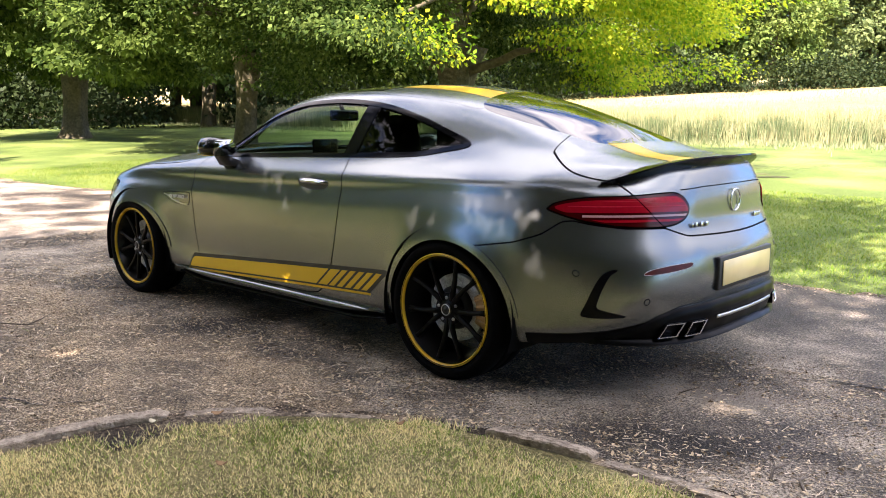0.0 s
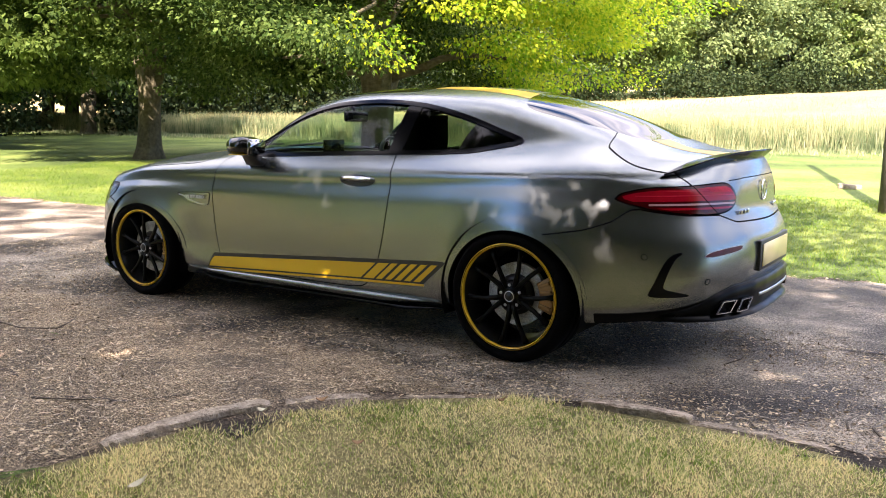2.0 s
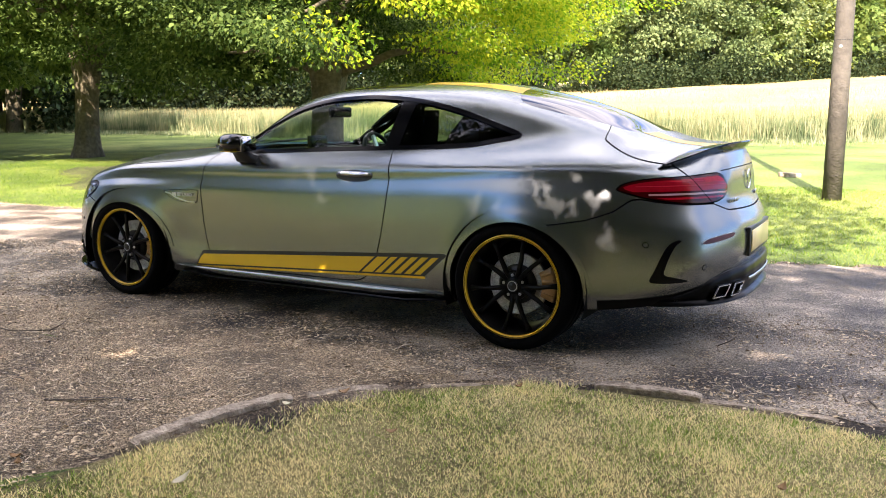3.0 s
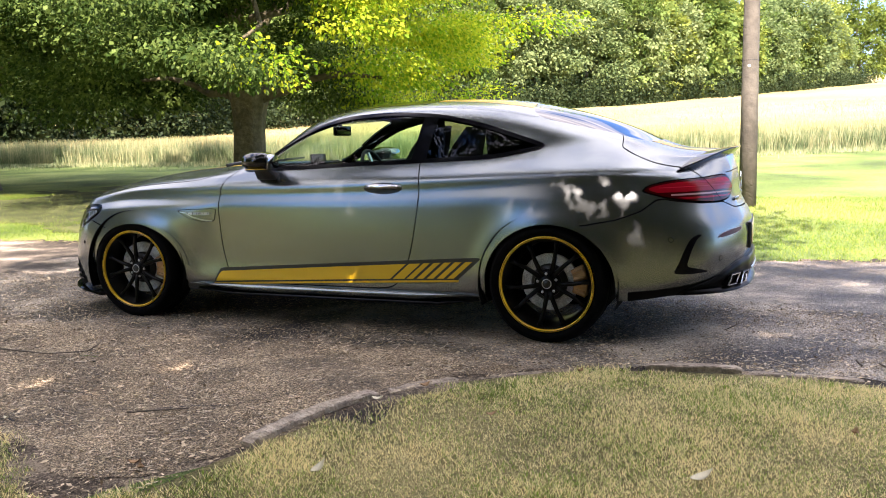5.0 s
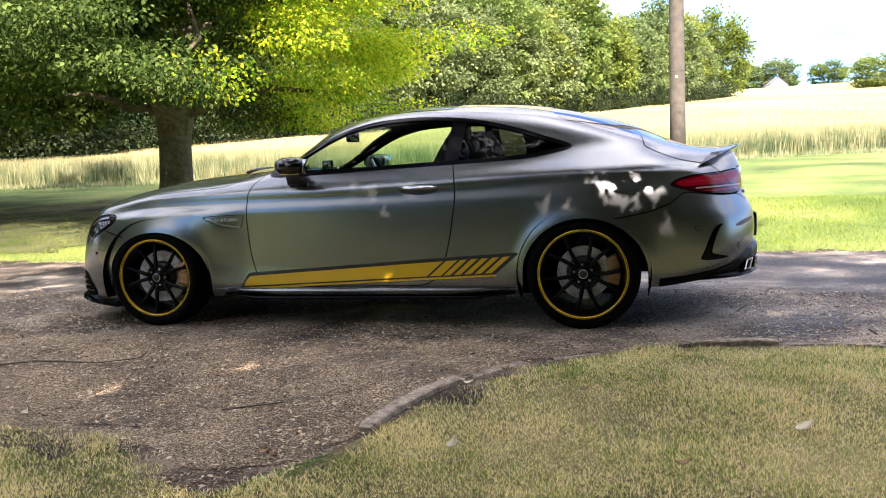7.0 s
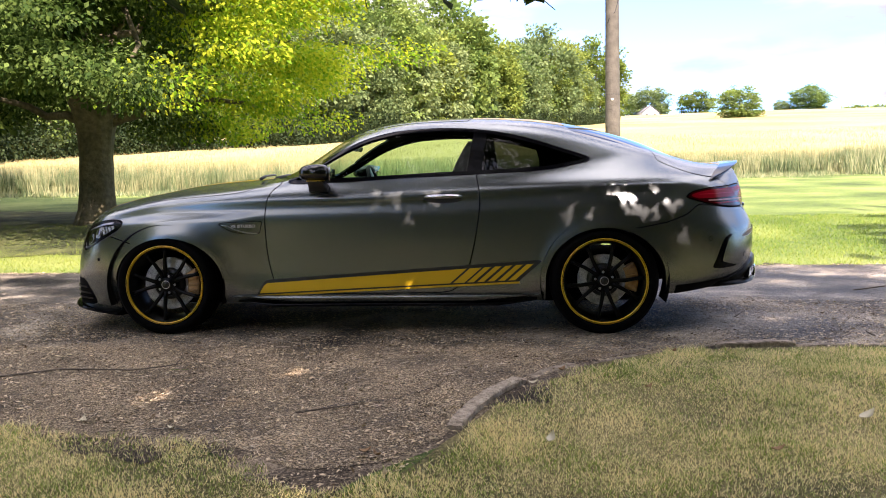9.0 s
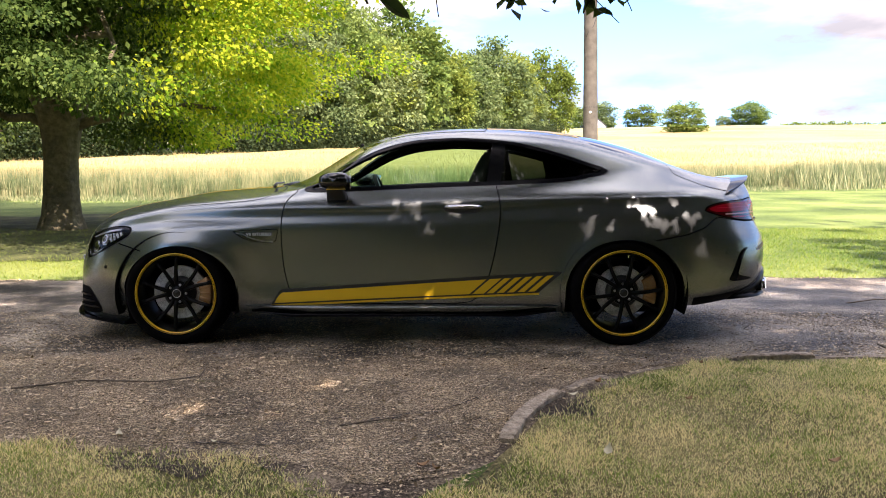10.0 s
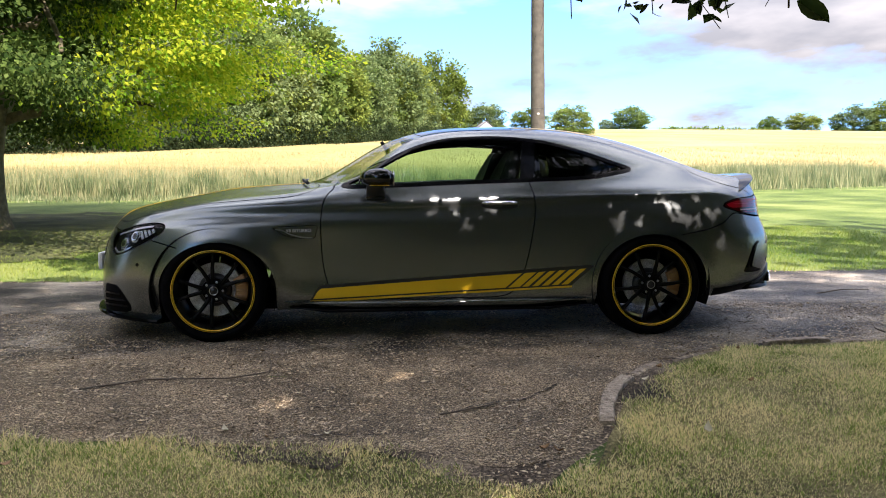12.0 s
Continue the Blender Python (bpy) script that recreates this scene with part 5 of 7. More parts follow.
def browned(m, stops):
    """Trodden leaf litter and soil that colour the drive brown on its near side, in a ragged stretch."""
    nt = m.node_tree
    b = nt.nodes["Principled BSDF"]
    grey = b.inputs["Base Color"].links[0].from_socket
    ramp = nt.nodes.new("ShaderNodeValToRGB")
    for k, (p, c) in enumerate(stops):
        e = ramp.color_ramp.elements[k] if k < 2 else ramp.color_ramp.elements.new(p)
        e.position, e.color = p, (*c, 1)
    tc, sep, n1, n2 = nt.nodes.new("ShaderNodeTexCoord"), nt.nodes.new("ShaderNodeSeparateXYZ"), nt.nodes.new("ShaderNodeTexNoise"), nt.nodes.new("ShaderNodeTexNoise")
    n1.inputs["Scale"].default_value, n1.inputs["Detail"].default_value, n1.inputs["Roughness"].default_value = 1.6, 9.0, 0.72
    n2.inputs["Scale"].default_value, n2.inputs["Detail"].default_value, n2.inputs["Roughness"].default_value = 105.0, 8.0, 0.85
    for n in (n1, n2):
        nt.links.new(tc.outputs["Object"], n.inputs["Vector"])
    nt.links.new(n2.outputs["Fac"], ramp.inputs["Fac"])
    nt.links.new(tc.outputs["Object"], sep.inputs[0])
    my, mx = nt.nodes.new("ShaderNodeMapRange"), nt.nodes.new("ShaderNodeMapRange")
    my.inputs["To Max"].default_value = 0.80
    my.inputs["From Min"].default_value, my.inputs["From Max"].default_value = -0.55, -1.65
    mx.inputs["From Min"].default_value, mx.inputs["From Max"].default_value = 2.6, 0.9
    nt.links.new(sep.outputs["Y"], my.inputs["Value"])
    nt.links.new(sep.outputs["X"], mx.inputs["Value"])
    both, add, cut, mix = nt.nodes.new("ShaderNodeMath"), nt.nodes.new("ShaderNodeMath"), nt.nodes.new("ShaderNodeMapRange"), nt.nodes.new("ShaderNodeMix")
    both.operation, add.operation, mix.data_type = "MULTIPLY", "ADD", "RGBA"
    nt.links.new(my.outputs["Result"], both.inputs[0])
    nt.links.new(mx.outputs["Result"], both.inputs[1])
    nt.links.new(both.outputs[0], add.inputs[0])
    nt.links.new(n1.outputs["Fac"], add.inputs[1])
    cut.inputs["From Min"].default_value, cut.inputs["From Max"].default_value = 0.90, 1.12
    nt.links.new(add.outputs[0], cut.inputs["Value"])
    nt.links.new(cut.outputs["Result"], mix.inputs["Factor"])
    nt.links.new(grey, mix.inputs["A"])
    nt.links.new(ramp.outputs["Color"], mix.inputs["B"])
    n3, damp, mul = nt.nodes.new("ShaderNodeTexNoise"), nt.nodes.new("ShaderNodeMapRange"), nt.nodes.new("ShaderNodeMix")
    n3.inputs["Scale"].default_value, n3.inputs["Detail"].default_value, n3.inputs["Roughness"].default_value = 1.9, 7.0, 0.62
    damp.inputs["From Min"].default_value, damp.inputs["From Max"].default_value = 0.40, 0.60
    damp.inputs["To Min"].default_value, damp.inputs["To Max"].default_value = 0.52, 1.20
    mul.data_type, mul.blend_type, mul.inputs["Factor"].default_value = "RGBA", "MULTIPLY", 1.0
    nt.links.new(tc.outputs["Object"], n3.inputs["Vector"])
    nt.links.new(n3.outputs["Fac"], damp.inputs["Value"])
    nt.links.new(mix.outputs["Result"], mul.inputs["A"])
    nt.links.new(damp.outputs["Result"], mul.inputs["B"])
    nt.links.new(mul.outputs["Result"], b.inputs["Base Color"])
    return m


ASPHALT = browned(ASPHALT, [(0.41, (0.014, 0.010, 0.006)), (0.50, (0.180, 0.130, 0.076)), (0.585, (0.79, 0.61, 0.38))])
WHEAT = patchy("wheat_tops", [(0.38, (0.20, 0.16, 0.052)), (0.5, (0.32, 0.257, 0.096)), (0.62, (0.43, 0.345, 0.15))], 0.05, 3.0, 0.9, 1.0, 12.0)
DIRT = patchy("bare_soil", [(0.42, (0.022, 0.016, 0.010)), (0.5, (0.11, 0.082, 0.055)), (0.58, (0.36, 0.28, 0.19))], 2.0, 70.0, 0.9, 1.0, 60.0)


def wheat_edge(x):
    return np.interp(x, (-90, -25, -7, 0, 5, 15, 25, 70), (24, 20.5, 19.2, 20.5, 24.5, 28, 34, 55))


def grid(xs, ys, lift):
    X, Y = np.meshgrid(np.array(xs), np.array(ys))
    Z = ground_h(X, Y) + lift
    n = len(xs)
    i = (np.arange(len(ys) - 1)[:, None] * n + np.arange(n - 1)[None]).ravel()
    q = np.stack([i, i + 1, i + n + 1, i + n], axis=1)
    return np.stack([X, Y, Z], axis=2).reshape(-1, 3), q


spread = lambda a, b, n, p=1.0: [a + (b - a) * (k / n) ** p for k in range(n + 1)]
gx = [-x for x in spread(12, 900, 40, 2.0)][::-1] + spread(-11.5, 11.5, 46) + spread(12, 900, 40, 2.0)
gy = [-y for y in spread(12, 400, 24, 2.0)][::-1] + spread(-11.6, 3.0, 60) + spread(3.4, 38, 50) + spread(41, 350, 40, 1.6) + spread(360, 900, 10)
v, q = grid(gx, gy, 0.0)
tagged(fast_mesh("ground", v, q, GRASS, None, "", True), "mown lawn falling gently towards the drive", "lawn", kind="structure")

# the drive: a sheet of worn asphalt with a ragged edge
DRIVE = np.array([(40, -1.0), (12, -1.08), (3.2, -1.20), (2.5, -1.20), (2.0, -1.28), (1.5, -1.44), (1.17, -1.68), (.89, -1.99), (.71, -2.32), (.57, -2.65), (.42, -2.88), (.20, -3.08), (-.05, -3.06), (-.30, -2.90), (-.65, -2.84),
                  (-1.35, -2.75), (-2.0, -2.68), (-4.0, -2.6), (-9, -2.5), (-40, -2.2), (-40, 2.0), (-20, 2.15), (-11.4, 2.28), (-8.8, 2.52), (-6.1, 2.62), (-3.4, 2.5), (0, 2.45), (2.0, 2.5), (2.9, 2.68), (5.4, 2.8), (12, 2.95), (40, 3.3)])
dv, dq = grid(spread(-40, -9, 60) + spread(-8.9, 6.5, 220) + spread(6.7, 40, 60), spread(-3.4, 3.5, 120), 0.006)
dt = np.concatenate([dq[:, [0, 1, 2]], dq[:, [0, 2, 3]]])
wob = 0.035 * np.sin(dv[:, 0] * 7.3 + 1.1) * np.sin(dv[:, 0] * 3.1 + dv[:, 1] * 2.0) + 0.02 * np.sin(dv[:, 0] * 19.0 + dv[:, 1] * 9.0)
dv[:, 2] += 0.006 * np.sin(dv[:, 0] * 2.1 + 0.7 * np.sin(dv[:, 1] * 3)) * np.sin(dv[:, 1] * 2.6)
d_in = inside(DRIVE, dv[:, 0], dv[:, 1]) + wob
dk = split((dv, dt), d_in)[0]
tagged(fast_mesh("drive", dk[0], dk[1], ASPHALT, None, "", True), "worn grey-brown asphalt drive with loose grit", "drive", kind="structure")
def worn(x, y):
    """How far bare soil reaches into the near lawn beyond the drive's edge."""
    return 0.20 * np.exp(-((x - 0.16) / 0.30) ** 2 - ((y + 3.10) / 0.30) ** 2) + 0.05 * np.exp(-((x - 1.25) / 0.45) ** 2) + 0.05 * np.exp(-((x - 3.1) / 0.7) ** 2)


# soil strip that the asphalt frays into
sk = split((dv + np.array((0, 0, -0.003)), dt), d_in - 0.10 - np.where(dv[:, 1] < 0, worn(dv[:, 0], dv[:, 1]), 0) + 2.5 * wob)[0]
tagged(fast_mesh("soil_edge", sk[0], sk[1], DIRT, None, "", True), "bare brown soil along the drive's edge", "soil", kind="structure")

# dry thatch under the near lawn
THATCH = patchy("lawn_thatch", [(0.40, (0.040, 0.040, 0.012)), (0.50, (0.18, 0.155, 0.058)), (0.60, (0.42, 0.35, 0.16))], 0.9, 60.0, 0.9, 0.9, 70.0)
tv, tq = grid(spread(-14, 14, 200), spread(-11.5, -0.85, 100), 0.004)
tt = np.concatenate([tq[:, [0, 1, 2]], tq[:, [0, 2, 3]]])
tk = split((tv, tt), inside(DRIVE, tv[:, 0], tv[:, 1]) - 0.06 - worn(tv[:, 0], tv[:, 1]))[1]
tagged(fast_mesh("near_lawn", tk[0], tk[1], THATCH, None, "", True), "partly dry turf of the near lawn", "lawn", kind="structure")

# ragged earth patch under the lime tree, its shade put into the colour
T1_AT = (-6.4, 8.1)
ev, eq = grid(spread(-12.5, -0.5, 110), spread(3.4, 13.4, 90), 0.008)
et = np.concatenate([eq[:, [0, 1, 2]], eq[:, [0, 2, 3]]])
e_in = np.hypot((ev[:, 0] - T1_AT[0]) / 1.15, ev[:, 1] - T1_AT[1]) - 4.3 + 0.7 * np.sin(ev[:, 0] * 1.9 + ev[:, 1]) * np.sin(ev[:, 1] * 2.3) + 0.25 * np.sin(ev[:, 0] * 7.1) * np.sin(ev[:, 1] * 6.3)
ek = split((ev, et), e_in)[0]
# dark green-brown tones paint the tree's shade on the ground
SHADED_EARTH = patchy("shaded_earth", [(0.42, (0.024, 0.030, 0.010)), (0.5, (0.060, 0.072, 0.022)), (0.60, (0.12, 0.125, 0.045))], 1.4, 40.0, 0.9, 1.0, 50.0)
tagged(fast_mesh("bare_earth", ek[0], ek[1], SHADED_EARTH, None, "", True), "earth patch with the lime tree's shade coloured in", "soil", kind="structure")

# lawn blades, kept off the drive
LAWN_BLADE = leaf_mat("dry_lawn_blades", (0.035, 0.065, 0.010), (0.27, 0.39, 0.065), (0.98, 0.84, 0.46), 0.4, 0.75, 3.2)
GREEN_BLADE = leaf_mat("green_lawn_blades", (0.06, 0.15, 0.014), (0.15, 0.25, 0.030), (0.32, 0.36, 0.085), 0.4, 0.5, 0.5)
rng = np.random.default_rng(4)


def lawn(name, n, x0, x1, y0, y1, h, w, margin, label, material):
    x, y = rng.uniform(x0, x1, n), rng.uniform(y0, y1, n)
    off = inside(DRIVE, x, y)
    fade = rng.uniform(0, 1, n) < np.clip(np.minimum((y - y0) / 1.2, np.minimum(x - x0, x1 - x) / 0.8), 0.02, 1)
    tuft = np.sin(x * 9.1 + 2 * np.sin(y * 7.7)) * np.sin(y * 11.3)
    edge = np.where((x > 0.42) & (x < 1.7) | (x > 1.95) & (x < 3.9), margin, 0.0)
    # blades are thinned over the painted shade patch
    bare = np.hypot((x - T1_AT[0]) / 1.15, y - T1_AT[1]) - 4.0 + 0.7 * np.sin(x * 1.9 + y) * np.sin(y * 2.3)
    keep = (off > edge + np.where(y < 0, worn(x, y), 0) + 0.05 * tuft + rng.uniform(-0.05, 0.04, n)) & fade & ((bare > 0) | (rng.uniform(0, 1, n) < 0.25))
    thin = np.sin(x * 2.3 + 1.3 * np.sin(y * 3.1)) * np.sin(y * 2.7 + x * 0.9) + 0.4 * np.sin(x * 7.9) * np.sin(y * 8.7 + x * 3)
    keep &= rng.uniform(0, 1, n) < np.where(y < 0, np.clip(1.25 - 1.1 * thin, 0.35, 1.0), 1.0)
    x, y, off = x[keep], y[keep], off[keep]
    hh = h * (0.85 + 0.22 * np.sin(x * 5.3 + y * 3.1) * np.sin(y * 6.2) + 0.5 * np.exp(-off / 0.08))
    v, f = blades(rng, x, y, ground_h(x, y) - 0.003, hh, w, 0.8)
    return tagged(fast_mesh(name, v, f, material), label, "grass", kind="stuff")


lawn("lawn_grass", 680000, -3.9, 5.2, -4.5, -1.0, 0.026, 0.0034, 0.13, "short, partly dry lawn grass beside the drive", LAWN_BLADE)
lawn("far_lawn_grass", 170000, -14.0, 8.0, 2.3, 8.0, 0.04, 0.0045, 0.0, "sunlit mown grass across the drive", GREEN_BLADE)

# wheat: a raised field of ears, with stalks along its edge
wx = [-x for x in spread(40, 500, 24, 1.8)][::-1] + spread(-39, 39, 78) + spread(40, 500, 24, 1.8)
rows = [0, 0.4, 1, 2, 4, 7, 11, 16, 24, 36, 52, 75, 105, 145, 200, 260, 330]
wv, n = [], len(wx)
for r in rows:
    for x in wx:
        y = float(wheat_edge(x)) + r
        wv.append((x, y, float(ground_h(x, y)) + float(np.interp(r, (0, 0.4, 1, 2.2), (-0.1, 0.1, 0.4, 0.72))) + 0.05 * math.sin(x * 0.9 + r)))
wf = [(j * n + i, j * n + i + 1, (j + 1) * n + i + 1, (j + 1) * n + i) for j in range(len(rows) - 1) for i in range(n - 1)]
tagged(fast_mesh("wheat_field", wv, wf, WHEAT, None, "", True), "ripening pale gold wheat field on the hillside", "wheat field", kind="stuff")
STALK = leaf_mat("wheat_stalks", (0.075, 0.12, 0.055), (0.165, 0.215, 0.10), (0.42, 0.41, 0.22), 0.35, 0.45, 1.6)
m = 150000
x = rng.uniform(-45, 45, m)
y = wheat_edge(x) + rng.exponential(1.2, m) - 0.25
v, f = blades(rng, x, y, ground_h(x, y), 0.86, 0.013, 0.22)
tagged(fast_mesh("wheat_stalks", v, f, STALK), "green and gold wheat stalks along the field's edge", "wheat", kind="stuff")
EARS = leaf_mat("wheat_ears", (0.26, 0.215, 0.09), (0.36, 0.30, 0.135), (0.46, 0.385, 0.19), 0.3)
m = 90000
x = rng.uniform(-70, 80, m)
y = wheat_edge(x) + 0.3 + 45 * rng.uniform(0, 1, m) ** 1.7
v, f = blades(rng, x, y, ground_h(x, y) + 0.62, 0.30, 0.02, 0.5)
tagged(fast_mesh("wheat_ears", v, f, EARS), "pale gold wheat ears", "wheat", kind="stuff")
# rough grass in front of the wheat
m = 40000
x = rng.uniform(-45, 40, m)
y = wheat_edge(x) - rng.exponential(0.5, m)
v, f = blades(rng, x, y, ground_h(x, y), 0.16, 0.012, 0.6)
tagged(fast_mesh("rough_grass", v, f, STALK), "rough uncut grass below the wheat", "grass", kind="stuff")

m = 9000
x = rng.uniform(12.8, 24, m)
y = wheat_edge(x) - rng.exponential(0.5, m) + 0.2
v, f = blades(rng, x, y, ground_h(x, y), 1.05, 0.016, 0.25)
tagged(fast_mesh("tall_grass", v, f, STALK), "tall dark green grass at the wheat's edge", "grass", kind="stuff")

# grit, leaf litter and straw on the drive
def drive_points(n, x0, x1, y0, y1, edge=0.0):
    x, y = rng.uniform(x0, x1, n), rng.uniform(y0, y1, n)
    off = inside(DRIVE, x, y)
    keep = off < (-0.01 if not edge else 0.06 + np.where(y < 0, worn(x, y), 0))
    if edge:
        keep &= rng.uniform(0, 1, n) < np.exp(np.minimum(off, 0) / edge)
    return x[keep], y[keep]


GRIT = mat("grit", (0.03, 0.025, 0.02), 0.8, color2=(0.70, 0.56, 0.38), scale=40.0, island=0.6)
x, y = drive_points(120000, -4.5, 5.0, -3.2, 0.6)
z = ground_h(x, y) + 0.008
n = len(x)
sz = 0.0028 + 0.0085 * rng.uniform(0, 1, n) ** 3
base = np.stack([x, y, z], axis=1)
tet = rng.normal(0, 1, (n, 4, 3))
tet = tet / np.linalg.norm(tet, axis=2, keepdims=True) * np.array((1, 1, 0.6))
tv = (base[:, None, :] + tet * sz[:, None, None]).reshape(-1, 3)
k4 = np.arange(n)[:, None] * 4
tf = np.concatenate([k4 + np.array(c) for c in ((0, 1, 2), (0, 2, 3), (0, 3, 1), (1, 3, 2))])
tagged(fast_mesh("loose_grit", tv, tf, GRIT), "loose grit and pebbles on the drive", "gravel", kind="stuff")
LITTER = leaf_mat("leaf_litter", (0.03, 0.02, 0.011), (0.17, 0.115, 0.06), (0.66, 0.53, 0.34), 0.1, 0.75, 3.0)
px1, py1 = drive_points(70000, -4.5, 5.0, -3.2, 0.4)
px2, py2 = drive_points(60000, -5.5, 5.0, -3.3, -0.9, 0.16)
px3, py3 = drive_points(40000, -14, 10, 2.0, 3.2, 0.10)
x, y = np.concatenate([px1, px2, px3]), np.concatenate([py1, py2, py3])
n = len(x)
pos = np.stack([x, y, ground_h(x, y) + 0.009 + 0.004 * rng.uniform(0, 1, n)], axis=1)
flat = rng.normal(0, 1, (n, 3)) * np.array((1, 1, 0.15))
d = unit(flat)
s_ = unit(np.cross(d, np.array((0, 0, 1.0)) + rng.normal(0, 0.25, (n, 3))))
sz = (0.004 + 0.014 * rng.uniform(0, 1, n) ** 2.5)[:, None]
asp = rng.uniform(0.12, 0.5, n)[:, None]
lv = np.stack([pos - d * sz, pos - s_ * sz * asp + (0, 0, 0.002), pos + d * sz, pos + s_ * sz * asp], axis=1).reshape(-1, 3)
tagged(fast_mesh("leaf_litter", lv, np.arange(4 * n).reshape(n, 4), LITTER), "dry brown leaf bits and straw on the drive", "leaf litter", kind="stuff")

# straw and thin stalks blown against the drive's edge
x, y = drive_points(1900, 2.2, 5.0, -1.3, 0.1)
x2, y2 = drive_points(7500, -4.5, 2.2, -3.1, -0.5)
keep = rng.uniform(0, 1, len(x)) < np.exp(-(y + 1.1) / 0.5)
x, y = np.concatenate([x[keep], x2]), np.concatenate([y[keep], y2])
n = len(x)
a = rng.uniform(0, np.pi, n)
d = np.stack([np.cos(a), np.sin(a), rng.normal(0, 0.12, n)], axis=1)
s_ = np.stack([-np.sin(a), np.cos(a), np.zeros(n)], axis=1)
ln, wd = (0.010 + 0.022 * rng.uniform(0, 1, n) ** 2)[:, None], (0.0009 + 0.0009 * rng.uniform(0, 1, n))[:, None]
pos = np.stack([x, y, ground_h(x, y) + 0.014 + 0.004 * rng.uniform(0, 1, n)], axis=1)
sv = np.stack([pos - d * ln - s_ * wd, pos + d * ln - s_ * wd, pos + d * ln + s_ * wd, pos - d * ln + s_ * wd + (0, 0, 0.001)], axis=1).reshape(-1, 3)
STRAW = leaf_mat("dry_straw", (0.05, 0.035, 0.022), (0.30, 0.22, 0.13), (0.74, 0.63, 0.46), 0.15, 0.8, 3.0)
tagged(fast_mesh("straw", sv, np.arange(4 * n).reshape(n, 4), STRAW), "pale dry straw scattered on the drive", "straw", kind="stuff")

# ---- trees ----
BARK = mat("bark", (0.050, 0.043, 0.022), 0.9, scale=14.0, bump=1.0, bump_scale=22.0, color2=(0.145, 0.122, 0.068))
# yellow-green leaves, brightened in colour for the lime crown's sunlit side
LEAF_SUNLIT = leaf_mat("lime_leaves", (0.06, 0.15, 0.010), (0.21, 0.38, 0.020), (0.50, 0.54, 0.035), 0.6, 0.55, 0.9)
LEAF_WOOD = leaf_mat("wood_leaves", (0.045, 0.085, 0.020), (0.125, 0.195, 0.045), (0.23, 0.295, 0.075), 0.4, 0.12, 0.4, 0.3)
# dark greens that carry the shade of the rest of the lime crown
LEAF_SHADED = leaf_mat("shaded_lime_leaves", (0.015, 0.036, 0.007), (0.040, 0.078, 0.014), (0.15, 0.215, 0.05), 0.42, 0.4, 0.9)
LEAF_MID = leaf_mat("mid_lime_leaves", (0.020, 0.044, 0.008), (0.055, 0.098, 0.018), (0.16, 0.23, 0.05), 0.45, 0.5, 0.7)
LEAF_WOODB = leaf_mat("ash_leaves", (0.06, 0.098, 0.038), (0.145, 0.20, 0.072), (0.24, 0.295, 0.115), 0.4, 0.12, 0.4, 0.3)
LEAF_WOODC = leaf_mat("oak_leaves", (0.055, 0.085, 0.017), (0.15, 0.205, 0.036), (0.27, 0.31, 0.065), 0.4, 0.12, 0.4, 0.3)
# very dark greens stand for the shade under the wood's edge
LEAF_SHRUB = leaf_mat("shaded_undergrowth_leaves", (0.010, 0.020, 0.007), (0.025, 0.042, 0.014), (0.055, 0.075, 0.028), 0.25, 0.3)
LEAF_DARK = leaf_mat("shade_leaves", (0.025, 0.045, 0.01), (0.05, 0.08, 0.016), (0.08, 0.12, 0.026), 0.28)


def limb_path(a, b, sag, rng, n=7):
    a, b = np.array(a, float), np.array(b, float)
    t = np.linspace(0, 1, n)[:, None]
    side = rng.normal(0, 0.05, (n, 3)) * np.linalg.norm(b - a)
    side[0] = side[-1] = 0
    return a + (b - a) * t + np.array((0, 0, 1.0)) * sag * np.sin(np.pi * t) + side


